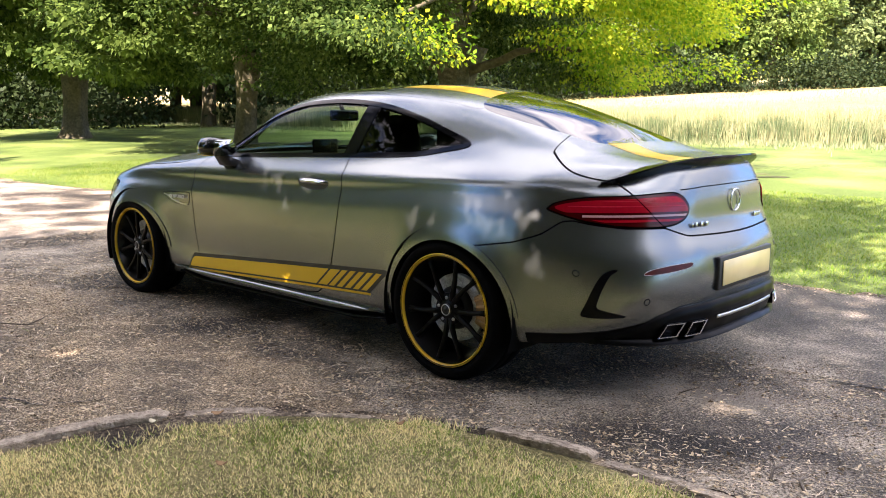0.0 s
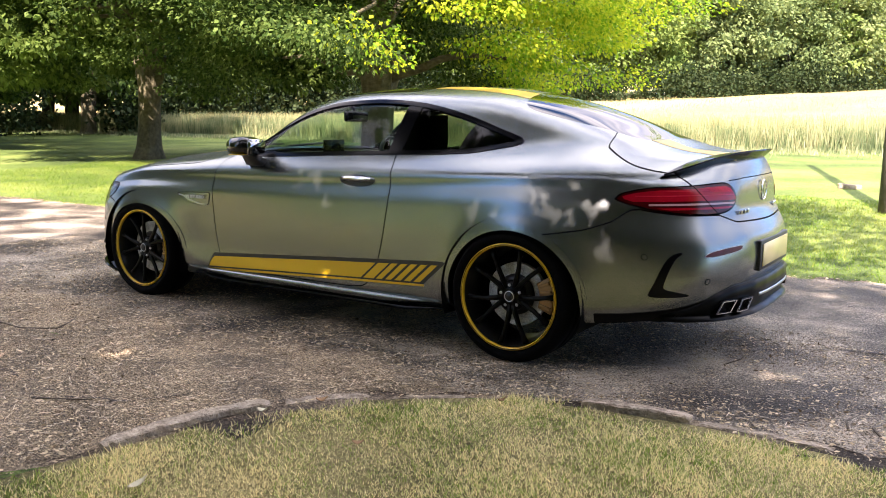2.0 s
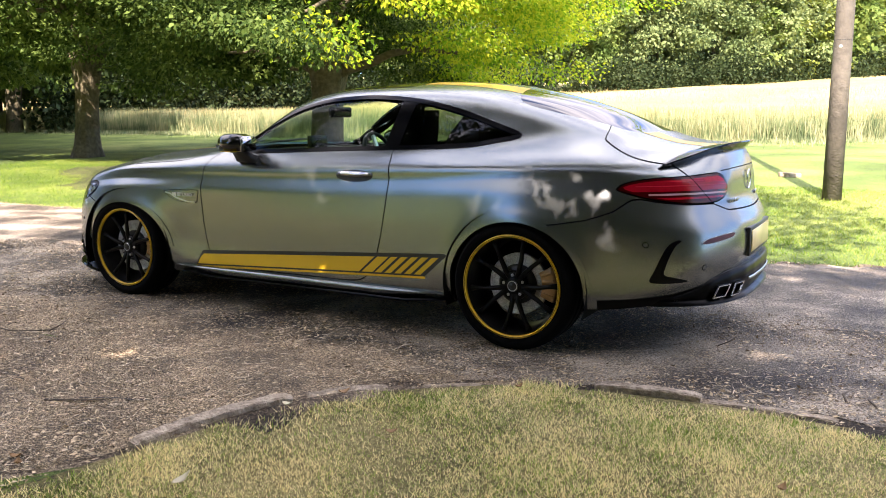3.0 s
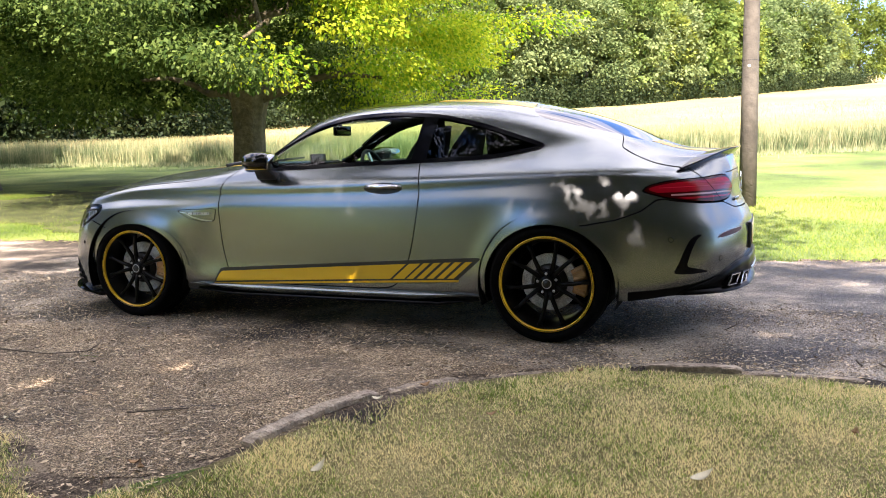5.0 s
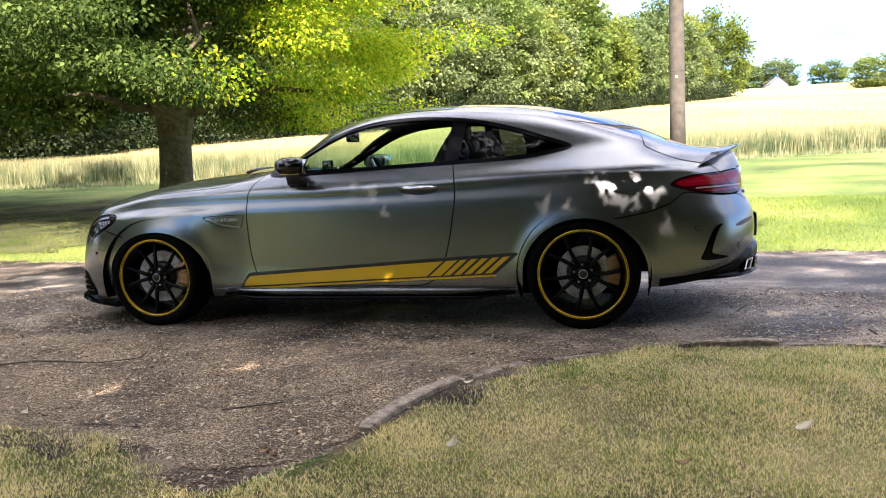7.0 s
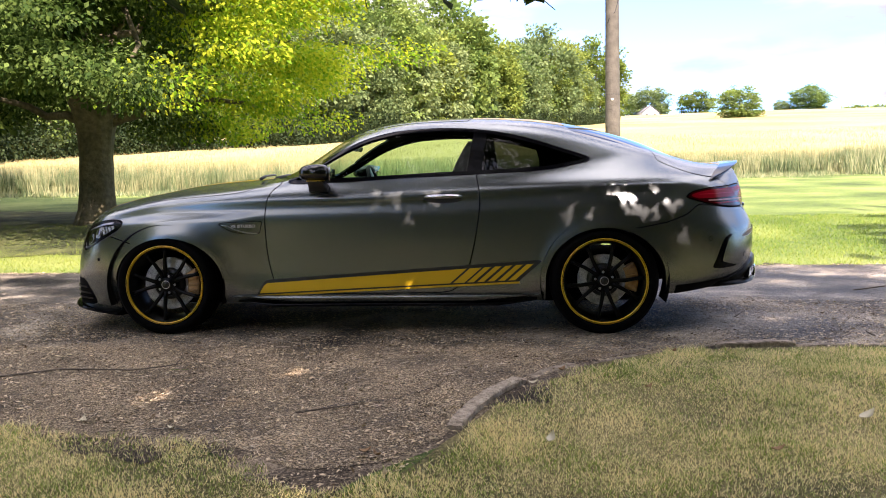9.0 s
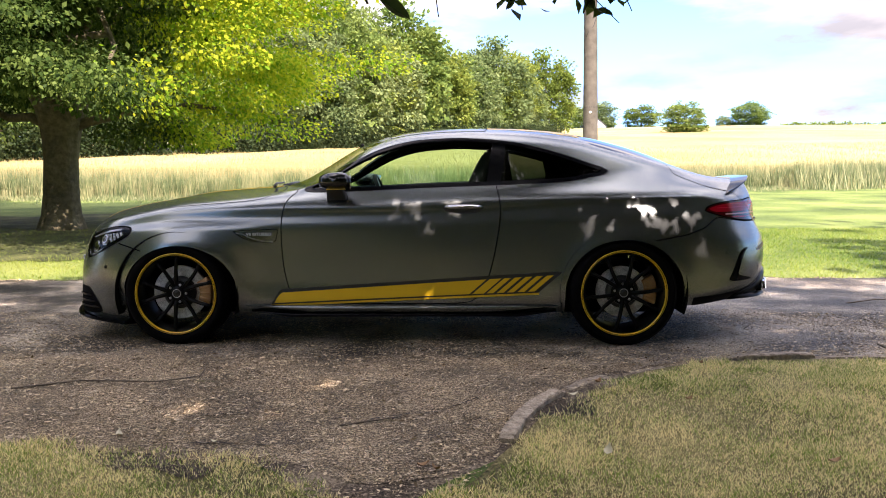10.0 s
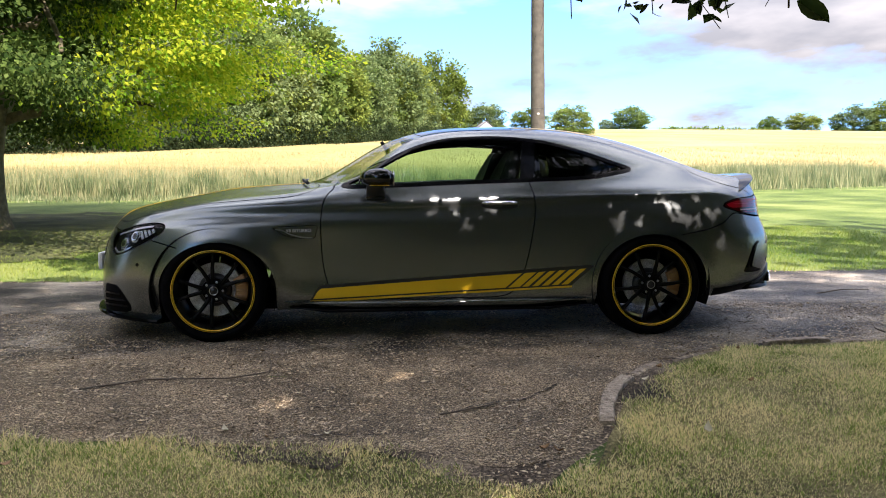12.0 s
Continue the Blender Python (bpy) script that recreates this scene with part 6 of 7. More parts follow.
def tree(name, label, x, y, trunk_r, fork, crown, clumps, per, leaf, material, seed, clump_r=(0.8, 1.3), limbs=9, shell=0.75, group="", bottom=None, lean=(0, 0), limb_r=0.3, skirt=0.0, thin=None, flat=0.55, sprays=None):
    """crown: centre and radii of the crown, from the foot of the tree; fork: height at which the trunk divides."""
    rng = np.random.default_rng(seed)
    foot = float(ground_h(x, y))
    root = thing(name, label, "tree", pose(x, y, foot), group)
    c, r = np.array(crown[:3], float), np.array(crown[3:], float)
    top = np.array((lean[0], lean[1], fork))
    hs = (-0.15, 0.05, 0.25, 0.6, 1.2, fork * 0.72, fork * 0.9, fork)
    rs = (1.75, 1.45, 1.2, 1.06, 1.0, 1.10, 1.40, 1.75)
    trunk = bm_tube([top * max(h, 0) / fork + (0, 0, min(h, 0)) for h in hs], [trunk_r * k for k in rs], 36 if name == "lime_tree" else 14)
    if name == "lime_tree":   # ribs that run up the trunk into the limbs
        for p in trunk.verts:
            a, up = math.atan2(p.co.y, p.co.x) + 0.12 * p.co.z, 0.6 + 0.4 * abs(p.co.z - 0.9)
            k = 1 + up * (0.085 * math.sin(4 * a + seed) + 0.05 * math.sin(7 * a + 1) + 0.03 * math.sin(11 * a + 2))
            p.co.x, p.co.y = p.co.x * k, p.co.y * k
    part("trunk", trunk, BARK, root, "grey-brown bark trunk")
    up = limb_path(top, c + r * np.array((0.05, 0.05, 0.75)), 0, rng)
    part("leader", bm_tube(up, list(np.linspace(trunk_r * 0.8, 0.04, len(up))), 8), BARK, root)
    # clump centres: most lie near the crown's skin
    d = unit(rng.normal(0, 1, (clumps * 3, 3)))
    rad = np.where(rng.uniform(0, 1, len(d)) < shell, rng.uniform(0.78, 1.0, len(d)), rng.uniform(0.25, 0.8, len(d)))
    bumpy = 1 + 0.16 * np.sin(d[:, 0] * 5 + seed) * np.sin(d[:, 1] * 6 + 1) + 0.10 * np.sin(d[:, 2] * 9 + d[:, 0] * 7)
    if skirt:
        low = d[:, 2] < 0
        wide = unit(d * np.array((1, 1, 0)))
        d = np.where(low[:, None], d * (1 - skirt) + (wide * np.array((1, 1, 0)) + d * np.array((0, 0, 1))) * skirt, d)
    ctr = c + d * r * (rad * bumpy)[:, None]
    if bottom is not None:
        ctr = ctr[ctr[:, 2] > bottom + 0.5 * np.sin(ctr[:, 0] * 1.7) * np.sin(ctr[:, 1] * 1.3)]
    ctr = ctr[:clumps]
    for k in range(limbs):
        tgt = ctr[(k * 37) % len(ctr)] * 0.85 + c * 0.15
        start = top + (up[2] - top) * rng.uniform(0, 1)
        path = limb_path(start, tgt, 0.12 * np.linalg.norm(tgt - start), rng)
        part("limb", bm_tube(path, list(np.linspace(trunk_r * limb_r, 0.025, len(path))), 7), BARK, root)
    cr = rng.uniform(*clump_r, len(ctr))
    idx = np.repeat(np.arange(len(ctr)), per)
    dd = unit(rng.normal(0, 1, (len(idx), 3))) * (rng.uniform(0, 1, len(idx)) ** 0.45)[:, None]
    pos = ctr[idx] + dd * cr[idx][:, None] * np.array((1, 1, flat))
    if thin is not None:
        pos, dd = thin(pos, dd, rng, np.array((x, y, foot)))
    # leaves on one side take the brighter colour, as if sunlit
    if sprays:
        sunny = (pos - c) @ np.array(sprays[1]) + rng.normal(0, 0.35, len(pos)) > sprays[2]
        gone = sunny & (rng.uniform(0, 1, len(pos)) < 0.30)
        pos, dd, sunny = pos[~gone], dd[~gone], sunny[~gone]
        v, f = leaf_cards(rng, pos[sunny], unit(pos[sunny] - c) * 0.5 + dd[sunny] * 0.7, leaf)
        fast_mesh("yellowing_bough", v, f, sprays[0], root, "yellow-green boughs, coloured brighter as the crown's sunlit side")
        pos, dd = pos[~sunny], dd[~sunny]
    v, f = leaf_cards(rng, pos, unit(pos - c) * 0.5 + dd * 0.7, leaf)
    fast_mesh("crown", v, f, material, root, "leafy green crown")
    return root


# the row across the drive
T1 = tree("lime_tree", "broad lime tree with yellow-green sunlit leaves and drooping branches", -6.4, 8.1, .28, 2.2, (-0.1, -0.2, 4.5, 5.3, 5.2, 3.2), 420, 720, .053, LEAF_SHADED, 3, (0.7, 1.35), 14, 0.7, "trees on the lawn", 1.35, skirt=0.5, flat=0.2, sprays=(LEAF_SUNLIT, (0.9, 0.30, 0.05), 1.5))
tree("lime_tree", "lime tree with pale mottled trunk beside the field", -13.9, 8.9, .24, 2.4, (-0.2, 0, 5.3, 5.0, 4.8, 3.6), 440, 310, .100, LEAF_MID, 5, (0.6, 1.1), 10, 0.7, "trees on the lawn", 1.7, skirt=0.6, flat=0.32)
tree("lime_tree", "lime tree at the lawn's far end", -25.0, 9.9, .36, 2.8, (0, 0, 5.8, 6.0, 5.6, 4.0), 400, 250, .135, LEAF_MID, 8, (0.7, 1.2), 9, 0.7, "trees on the lawn", 1.7, skirt=0.6, flat=0.32)

# dense leaf clumps added towards the sun, to keep the lime trunk in shade
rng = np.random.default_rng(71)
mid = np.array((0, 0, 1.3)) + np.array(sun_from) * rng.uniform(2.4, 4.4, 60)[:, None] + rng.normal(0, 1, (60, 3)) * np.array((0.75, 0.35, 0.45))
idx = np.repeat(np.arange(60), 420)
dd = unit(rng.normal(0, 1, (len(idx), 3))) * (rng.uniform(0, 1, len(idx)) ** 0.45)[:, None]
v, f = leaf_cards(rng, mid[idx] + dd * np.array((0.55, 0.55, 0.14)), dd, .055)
fast_mesh("lower_bough", v, f, LEAF_SHADED, T1, "dense dark green boughs added to shade the trunk")
for tip, r in (((2.6, 0.2, 2.05), .10), ((-2.4, 0.0, 2.2), .09)):
    part("limb", bm_tube(limb_path((tip[0] * .04, tip[1] * .04, 1.7), tip, 0.12, rng), list(np.linspace(r, .03, 7)), 9), BARK, T1)

# the tree over the camera, that shades the drive
SUN_WAY = np.array(sun_from)
FLECKS = [(1.472, -0.917, 0.914, 0.031), (1.55, -0.94, 0.86, 0.04), (1.6, -0.945, 0.8, 0.051), (1.66, -0.945, 0.76, 0.04), (1.74, -0.94, 0.75, 0.04), (1.84, -0.92, 0.8, 0.059), (1.19, -0.935, 0.765, 0.04), (1.33, -0.945, 0.76, 0.028),
          (1.91, -0.91, 0.6, 0.04), (1.72, -0.905, 0.9, 0.024), (0.0, -0.90, 0.875, 0.042), (0.11, -0.90, 0.89, 0.038), (0.37, -0.90, 0.89, 0.042), (0.48, -0.90, 0.90, 0.036), (0.60, -0.905, 0.875, 0.034),
          (0.19, -0.91, 0.74, 0.04), (0.22, -0.89, 0.33, 0.02), (-0.29, -1.94, -0.055, 0.046), (-0.87, -2.29, -0.11, 0.046), (2.58, -0.44, 0.03, 0.034), (0.15, -0.8, 0.01, 0.035), (-0.5, -2.35, -0.12, 0.036), (0.05, -3.27, -0.255, 0.052)]


def dapple(pos, dd, rng, root):
    """Gaps in the leaves, through which flecks of sun fall; the crown is thinner on its near side."""
    w = pos + root
    fall = w - SUN_WAY * ((w[:, 2] - 0.0) / SUN_WAY[2])[:, None]
    keep = rng.uniform(0, 1, len(w)) < np.clip(0.62 + 0.5 * (fall[:, 1] + 1.9), 0.62, 1.0)
    for fx, fy, fz, fr in FLECKS:
        q = w - np.array((fx, fy, fz))
        away = np.linalg.norm(q - (q @ SUN_WAY)[:, None] * SUN_WAY, axis=1)
        keep &= away > fr + 0.11
    return pos[keep], dd[keep]


T0 = tree("shade_tree", "tall dark-leaved tree that shades the drive", 2.5, -11.5, .45, 4.6, (0.6, 1.33, 8.6, 5.8, 5.0, 2.3), 430, 210, .125, LEAF_DARK, 11, (0.7, 1.2), 14, 0.45, "", 6.8, thin=dapple)
# low leaves added out of view; their cut gaps shape the flecks of sun
rng = np.random.default_rng(15)
bough = []
for fx, fy, fz, fr in FLECKS:
    f0 = np.array((fx, fy, fz))
    ax = unit(np.cross(SUN_WAY, np.array((1.0, 0, 0))))
    ay = np.cross(SUN_WAY, ax)
    rr, an, dist = 0.42 * np.sqrt(rng.uniform(0, 1, 560)), rng.uniform(0, 6.283, 560), rng.uniform(2.7, 3.3, 560)
    bough.append(f0 + ax * (rr * np.cos(an))[:, None] + ay * (rr * np.sin(an))[:, None] + SUN_WAY * dist[:, None])
bough = np.vstack(bough)
v, f = leaf_cards(rng, bough, rng.normal(0, 1, bough.shape), 0.048, 1.3, 0.2)
mid = v.reshape(-1, 4, 3).mean(axis=1)
keep = np.ones(len(mid), bool)
for fx, fy, fz, fr in FLECKS:
    q = mid - np.array((fx, fy, fz))
    ua, ub = q @ ax, q @ ay
    turn = np.arctan2(ub, ua)
    keep &= np.hypot(ua, ub) > fr * (0.85 + 0.38 * np.sin(3 * turn + fx * 40) + 0.22 * np.sin(7 * turn + fz * 60)) + 0.012
keep |= rng.uniform(0, 1, len(mid)) < 0.035   # single leaves across the gaps
v = v.reshape(-1, 4, 3)[keep].reshape(-1, 3) - np.array(T0.location)
fast_mesh("low_bough", v, np.arange(len(v)).reshape(-1, 4), LEAF_DARK, T0, "unseen low leaves with gaps cut for the sun flecks")
part("bough_stem", bm_tube(limb_path((0, 0, 4.4), (-.9, 7.0, 4.9 - T0.location.z), 0.5, rng), list(np.linspace(.12, .03, 7)), 7), BARK, T0)

# a bough of the shade tree that reaches over the drive
rng = np.random.default_rng(19)
mid = unit(rng.normal(0, 1, (70, 3))) * (rng.uniform(0, 1, 70) ** 0.4)[:, None] * np.array((3.3, 2.5, 0.8)) + np.array((1.5, -2.1, 7.3)) - np.array(T0.location)
idx = np.repeat(np.arange(70), 190)
dd = unit(rng.normal(0, 1, (len(idx), 3))) * (rng.uniform(0, 1, len(idx)) ** 0.45)[:, None]
pos, dd = dapple(mid[idx] + dd * np.array((0.8, 0.8, 0.4)), dd, rng, np.array(T0.location))
v, f = leaf_cards(rng, pos, dd, .125)
fast_mesh("overhanging_bough", v, f, LEAF_DARK, T0, "leafy bough reaching over the drive")
part("bough_limb", bm_tube(limb_path((0.1, 0.3, 4.5), (-1.0, 9.4, 7.3 - T0.location.z), 0.9, rng), list(np.linspace(.16, .03, 7)), 7), BARK, T0)

# another, lower, above the bonnet: unseen, added to darken the side windows' reflections
rng = np.random.default_rng(23)
mid = rng.normal(0, 1, (26, 3)) * np.array((0.62, 0.50, 0.34)) + np.array((-1.5, -2.85, 4.5)) - np.array(T0.location)
idx = np.repeat(np.arange(26), 150)
dd = unit(rng.normal(0, 1, (len(idx), 3))) * (rng.uniform(0, 1, len(idx)) ** 0.45)[:, None]
v, f = leaf_cards(rng, mid[idx] + dd * np.array((0.45, 0.45, 0.22)), dd, .10)
fast_mesh("side_bough", v, f, LEAF_DARK, T0, "unseen leafy bough added to darken the side windows' reflections")
part("bough_limb", bm_tube(limb_path((-0.1, 0.3, 4.4), (-4.0, 8.5, 4.5 - T0.location.z), 0.7, rng), list(np.linspace(.13, .025, 7)), 7), BARK, T0)

# the wood along the field
kinds = []
for k in range(4):
    kinds.append(tree("wood_tree", "tall broadleaf tree in the wood beside the wheat", (-13, -32, -52, 8)[k], (86, 58, 46, 150)[k], .35, 4.0, (0, 0, (9.5, 8.5, 8.5, 9)[k], (5.2, 5.6, 5.0, 5.5)[k], 5.0, (7.2, 7.0, 7.4, 7.6)[k]),
                      190, 88, .27, (LEAF_WOOD, LEAF_WOODB, LEAF_WOOD, LEAF_WOODC)[k], 20 + k, (0.9, 1.9), 5, 0.85, "trees of the wood", (2.2, 1.2, 2.6, 1.5)[k], skirt=0.4))
far_kinds = []
for k in range(3):
    far_kinds.append(tree("wood_tree", "tall broadleaf tree at the far end of the wood", (-7, 5, 17)[k], (100, 133, 167)[k], .35, 4.0, (0, 0, (9.5, 8.5, 9)[k], (5.2, 5.6, 5.4)[k], 5.0, (7.2, 7.0, 7.5)[k]),
                          170, 58, .40, (LEAF_WOOD, LEAF_WOODB, LEAF_WOODC)[k], 40 + k, (1.1, 2.1), 4, 0.9, "trees of the wood", (1.2, 0.8, 1.0)[k], skirt=0.4))
rw = random.Random(9)
line_pts = [(-90, 10), (-62, 11), (-42, 13.5), (-33, 20), (-34, 34), (-36, 48), (-27, 62), (-20, 72), (-13, 86), (-7, 100), (-1, 116), (5, 133), (10, 147), (14.5, 160)]
for a, b in zip(line_pts, line_pts[1:]):
    n = max(2, round(math.dist(a, b) / (5.0 if a[0] < -10 else 4.0)))
    for k in range(n):
        for depth in ((0, 6.0) if a[0] < -10 else (0,)):
            t = (k + rw.uniform(-0.25, 0.25) + depth * 0.1) / n
            dx, dy = b[0] - a[0], b[1] - a[1]
            ln = math.hypot(dx, dy)
            px, py = a[0] + dx * t - dy / ln * depth + rw.uniform(-1, 1), a[1] + dy * t + dx / ln * depth + rw.uniform(-1, 1)
            s = rw.uniform(0.78, 1.02) * (1.12 if depth else 1.0) * float(np.interp(px, (-12, 14), (1.0, 0.60)))
            o = copy_thing(kinds[rw.randrange(4)] if a[0] < -19 else far_kinds[rw.randrange(3)], pose(px, py, float(ground_h(px, py)) - 0.2, 0, 0, rw.uniform(0, 360)) @ Matrix.Diagonal((s, s, s * rw.uniform(0.92, 1.1), 1)))
            o.scale = (s, s, s)
# hedge and undergrowth at the wood's foot, its shade put into the leaf colour
rng = np.random.default_rng(31)
pts = []
for a, b in zip(line_pts, line_pts[1:]):
    ln = math.dist(a, b)
    n = int(ln * (5.0 if a[0] < -19 else 2.6))
    t = rng.uniform(0, 1, n)
    pts.append(np.stack([a[0] + (b[0] - a[0]) * t + (b[1] - a[1]) / ln * 3.8, a[1] + (b[1] - a[1]) * t - (b[0] - a[0]) / ln * 3.8], axis=1))
pts = np.vstack(pts) + rng.normal(0, 0.7, (sum(len(p) for p in pts), 2))
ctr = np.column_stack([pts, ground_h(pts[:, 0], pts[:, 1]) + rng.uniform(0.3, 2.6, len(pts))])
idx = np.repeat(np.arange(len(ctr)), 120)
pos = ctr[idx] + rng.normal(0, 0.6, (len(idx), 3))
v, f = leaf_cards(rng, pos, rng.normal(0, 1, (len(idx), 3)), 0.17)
tagged(fast_mesh("undergrowth", v, f, LEAF_SHRUB), "green undergrowth at the wood's foot, darkened for its shade", "bushes", kind="stuff")

# trees on the ridge, and a bush in the wheat
for k, (px, py, s, t) in enumerate([(42, 346, 1.15, .72), (54.5, 347, 1.55, .78), (73, 350, 1.25, .62), (117, 350, 1.4, .66), (107, 352, .6, .35), (194, 350, 1.3, .55), (180, 352, .9, .45), (217, 350, 1.5, .85), (231, 348, 1.5, 1.0), (246, 346, 1.4, .9), (262, 344, 1.5, .95)]):
    o = copy_thing(far_kinds[k % 3], pose(px, py, float(ground_h(px, py)) - 2.3 * t, 0, 0, 70 * k))
    o.scale = (s, s, t)
    tagged(o, "round-headed tree on the far ridge", "tree", "trees on the ridge")
o = copy_thing(far_kinds[1], pose(46.5, 176, float(ground_h(46.5, 176)) - 0.6, 0, 0, 40))
o.scale = (.85, .85, .46)
LEAF_BUSH = leaf_mat("bush_leaves", (0.09, 0.14, 0.03), (0.20, 0.27, 0.06), (0.33, 0.37, 0.10), 0.45, 0.2, 0.5)
for child in o.children:
    if child.name.startswith("crown"):
        child.data = child.data.copy()
        child.data.materials[0] = LEAF_BUSH
tagged(o, "low spreading yellow-green tree standing in the wheat", "tree", "trees on the ridge")
# unseen trees added behind the camera, to shape what the car reflects
# leaf colour darkened to stand for the trees' shaded side
LEAF_BACK = leaf_mat("shaded_side_leaves", (0.045, 0.078, 0.018), (0.09, 0.135, 0.031), (0.15, 0.20, 0.05), 0.35)
back_kind = tree("shade_tree", "unseen tall dark tree added to darken the car's reflections", -4, -25, .35, 3.0, (0, 0, 7.5, 5.6, 5.4, 7.0), 230, 62, .42, LEAF_BACK, 61, (1.2, 2.2), 4, 0.9, "trees behind the lawn", 0.6, skirt=0.5)
for k, (px, py) in enumerate([(2.5, -22.5), (8, -21), (13, -19), (18, -16), (24, -15), (15, -25), (23, -22), (13.5, -8.5), (12, -13.5), (6, -31)]):
    copy_thing(back_kind, pose(px, py, float(ground_h(px, py)) - 0.2, 0, 0, 80 * k))
for k, (px, py) in enumerate([(-16, -13), (-24, -9), (-38, -34), (-30, -40), (36, -30), (44, -20), (42, -8), (-48, -26), (-52, -14)]):
    o = copy_thing(far_kinds[k % 3], pose(px, py, float(ground_h(px, py)) - 0.2, 0, 0, 50 * k))
    tagged(o, "unseen tall broadleaf tree added behind the lawn", "tree", "trees behind the lawn")

# ---- pole ----
POLEWOOD = mat("weathered_pole_wood", (0.065, 0.058, 0.045), 0.85, scale=10.0, bump=0.5, bump_scale=40.0, color2=(0.13, 0.115, 0.088))
pz = float(ground_h(2.31, 6.67))
pole = thing("utility_pole", "weathered grey-brown wooden utility pole on the lawn", "pole", pose(2.31, 6.67, pz))
part("post", bm_tube([(0, 0, -0.1), (0, 0, 1.5), (0, 0, 3.5), (0, 0, 6), (0, 0, 8.6)], [.114, .109, .098, .085, .074], 24), POLEWOOD, pole)
part("marker_disc", bm_lathe([(.001, -.004), (.018, -.004), (.02, 0), (.02, .012)], 16), mat("pale_disc", (0.66, 0.62, 0.55), 0.5, var=0.2), pole, "small pale marker disc", m=pose(-.016, -.105, 2.42 - pz, 0, 0, 0))
part("band", bm_lathe([(.103, -.006), (.107, -.005), (.107, .005), (.103, .006)], 24), M_PLASTIC, pole, "dark metal band", m=pose(0, 0, 2.50 - pz, 90, 0, 0))
part("cable", bm_tube([(.070, -.060, 6.5), (.068, -.066, 3.9), (.068, -.072, 3.25), (.03, -.098, 3.12), (-.055, -.084, 3.02), (-.072, -.070, 2.97)], .006, 6), M_PLASTIC, pole, "thin black cable stapled to the post")

# ---- kerb stones ----
STONE = mat("kerb_stone", (0.14, 0.11, 0.075), 0.9, scale=26.0, bump=0.9, bump_scale=60.0, color2=(0.46, 0.375, 0.275))


def kerb(points, width, rise, label, seed, tilt=0.0):
    """One edging stone along points, with worn corners."""
    rk = random.Random(seed)
    p = ring(points, closed=False, n=5)
    rings = []
    for i, (x, y) in enumerate(p):
        a, b = p[max(i - 1, 0)], p[min(i + 1, len(p) - 1)]
        d = np.array((b[0] - a[0], b[1] - a[1]))
        d /= np.linalg.norm(d)
        nx, ny = -d[1], d[0]
        z = float(ground_h(x, y))
        j = lambda: rk.uniform(-.004, .004)
        e = .012 if i in (0, len(p) - 1) else 0.0
        h = width / 2
        rings.append([(x + nx * o + j(), y + ny * o + j(), z + k + tilt * o + j() * .6) for o, k in ((-h, -.10), (-h, rise - .007 - e), (-h + .006, rise - e), (h - .006, rise - e + .002), (h, rise - .006 - e), (h, -.10))])
    ob = sharp(part("kerb_stone", bm_loft(rings), STONE), 22)
    return tagged(ob, label, "kerb stone", "kerb stones beside the drive")


kerb([(.598, -2.665), (.665, -2.44), (.755, -2.245), (.895, -2.055)], .072, .032, "worn grey kerb stone on the lawn's corner", 2)
kerb([(.93, -2.02), (1.06, -1.87), (1.20, -1.745)], .060, .010, "half-buried kerb stone under leaf litter", 3, .15)
kerb([(1.26, -1.70), (1.42, -1.58), (1.56, -1.495)], .055, .002, "half-buried kerb stone under leaf litter", 4)
kerb([(2.02, -1.315), (2.24, -1.278), (2.47, -1.252)], .062, .034, "grey kerb stone standing proud of the lawn", 5)
kerb([(2.49, -1.250), (2.75, -1.245), (3.02, -1.24)], .060, .010, "grey kerb stone sunk beside the drive", 6)
kerb([(3.04, -1.24), (3.4, -1.235), (3.8, -1.22)], .060, .002, "grey kerb stone sunk beside the drive", 7)

# ---- fallen leaves, twigs, stone slab ----
PALE = mat("dry_pale_leaf", (0.62, 0.56, 0.38), 0.7, var=0.25, scale=40.0)
BROWN = mat("dry_brown_leaf", (0.30, 0.17, 0.07), 0.75, var=0.4, scale=40.0)
TWIG = mat("twig_bark", (0.20, 0.16, 0.12), 0.9, var=0.4, scale=60.0)


def fallen_leaf(x, y, length, width, turn, tip, material, label):
    bm = bmesh.new()
    rows = []
    for k in range(9):
        t = k / 8
        w = width * math.sin(math.pi * min(0.98, max(0.03, t)) ** 0.8)
        u = length * (t - 0.5)
        c = 0.012 * (2 * t - 1) ** 2
        rows.append([bm.verts.new((u, -w / 2, c + 0.006)), bm.verts.new((u, 0, c)), bm.verts.new((u, w / 2, c + 0.006))])
    for a, b in zip(rows, rows[1:]):
        for i in (0, 1):
            bm.faces.new((a[i], b[i], b[i + 1], a[i + 1]))
    top = bmesh.ops.extrude_face_region(bm, geom=bm.faces[:])["geom"]
    bmesh.ops.translate(bm, vec=(0, 0, 0.0012), verts=[g for g in top if isinstance(g, bmesh.types.BMVert)])
    bmesh.ops.recalc_face_normals(bm, faces=bm.faces[:])
    lift = 0.012 if inside(DRIVE, np.array([x]), np.array([y]))[0] < 0 else 0.028
    ob = part("fallen_leaf", bm, material, None, "", m=pose(x, y, float(ground_h(x, y)) + lift, 8, tip, turn))
    return tagged(ob, label, "leaf", "fallen leaves")


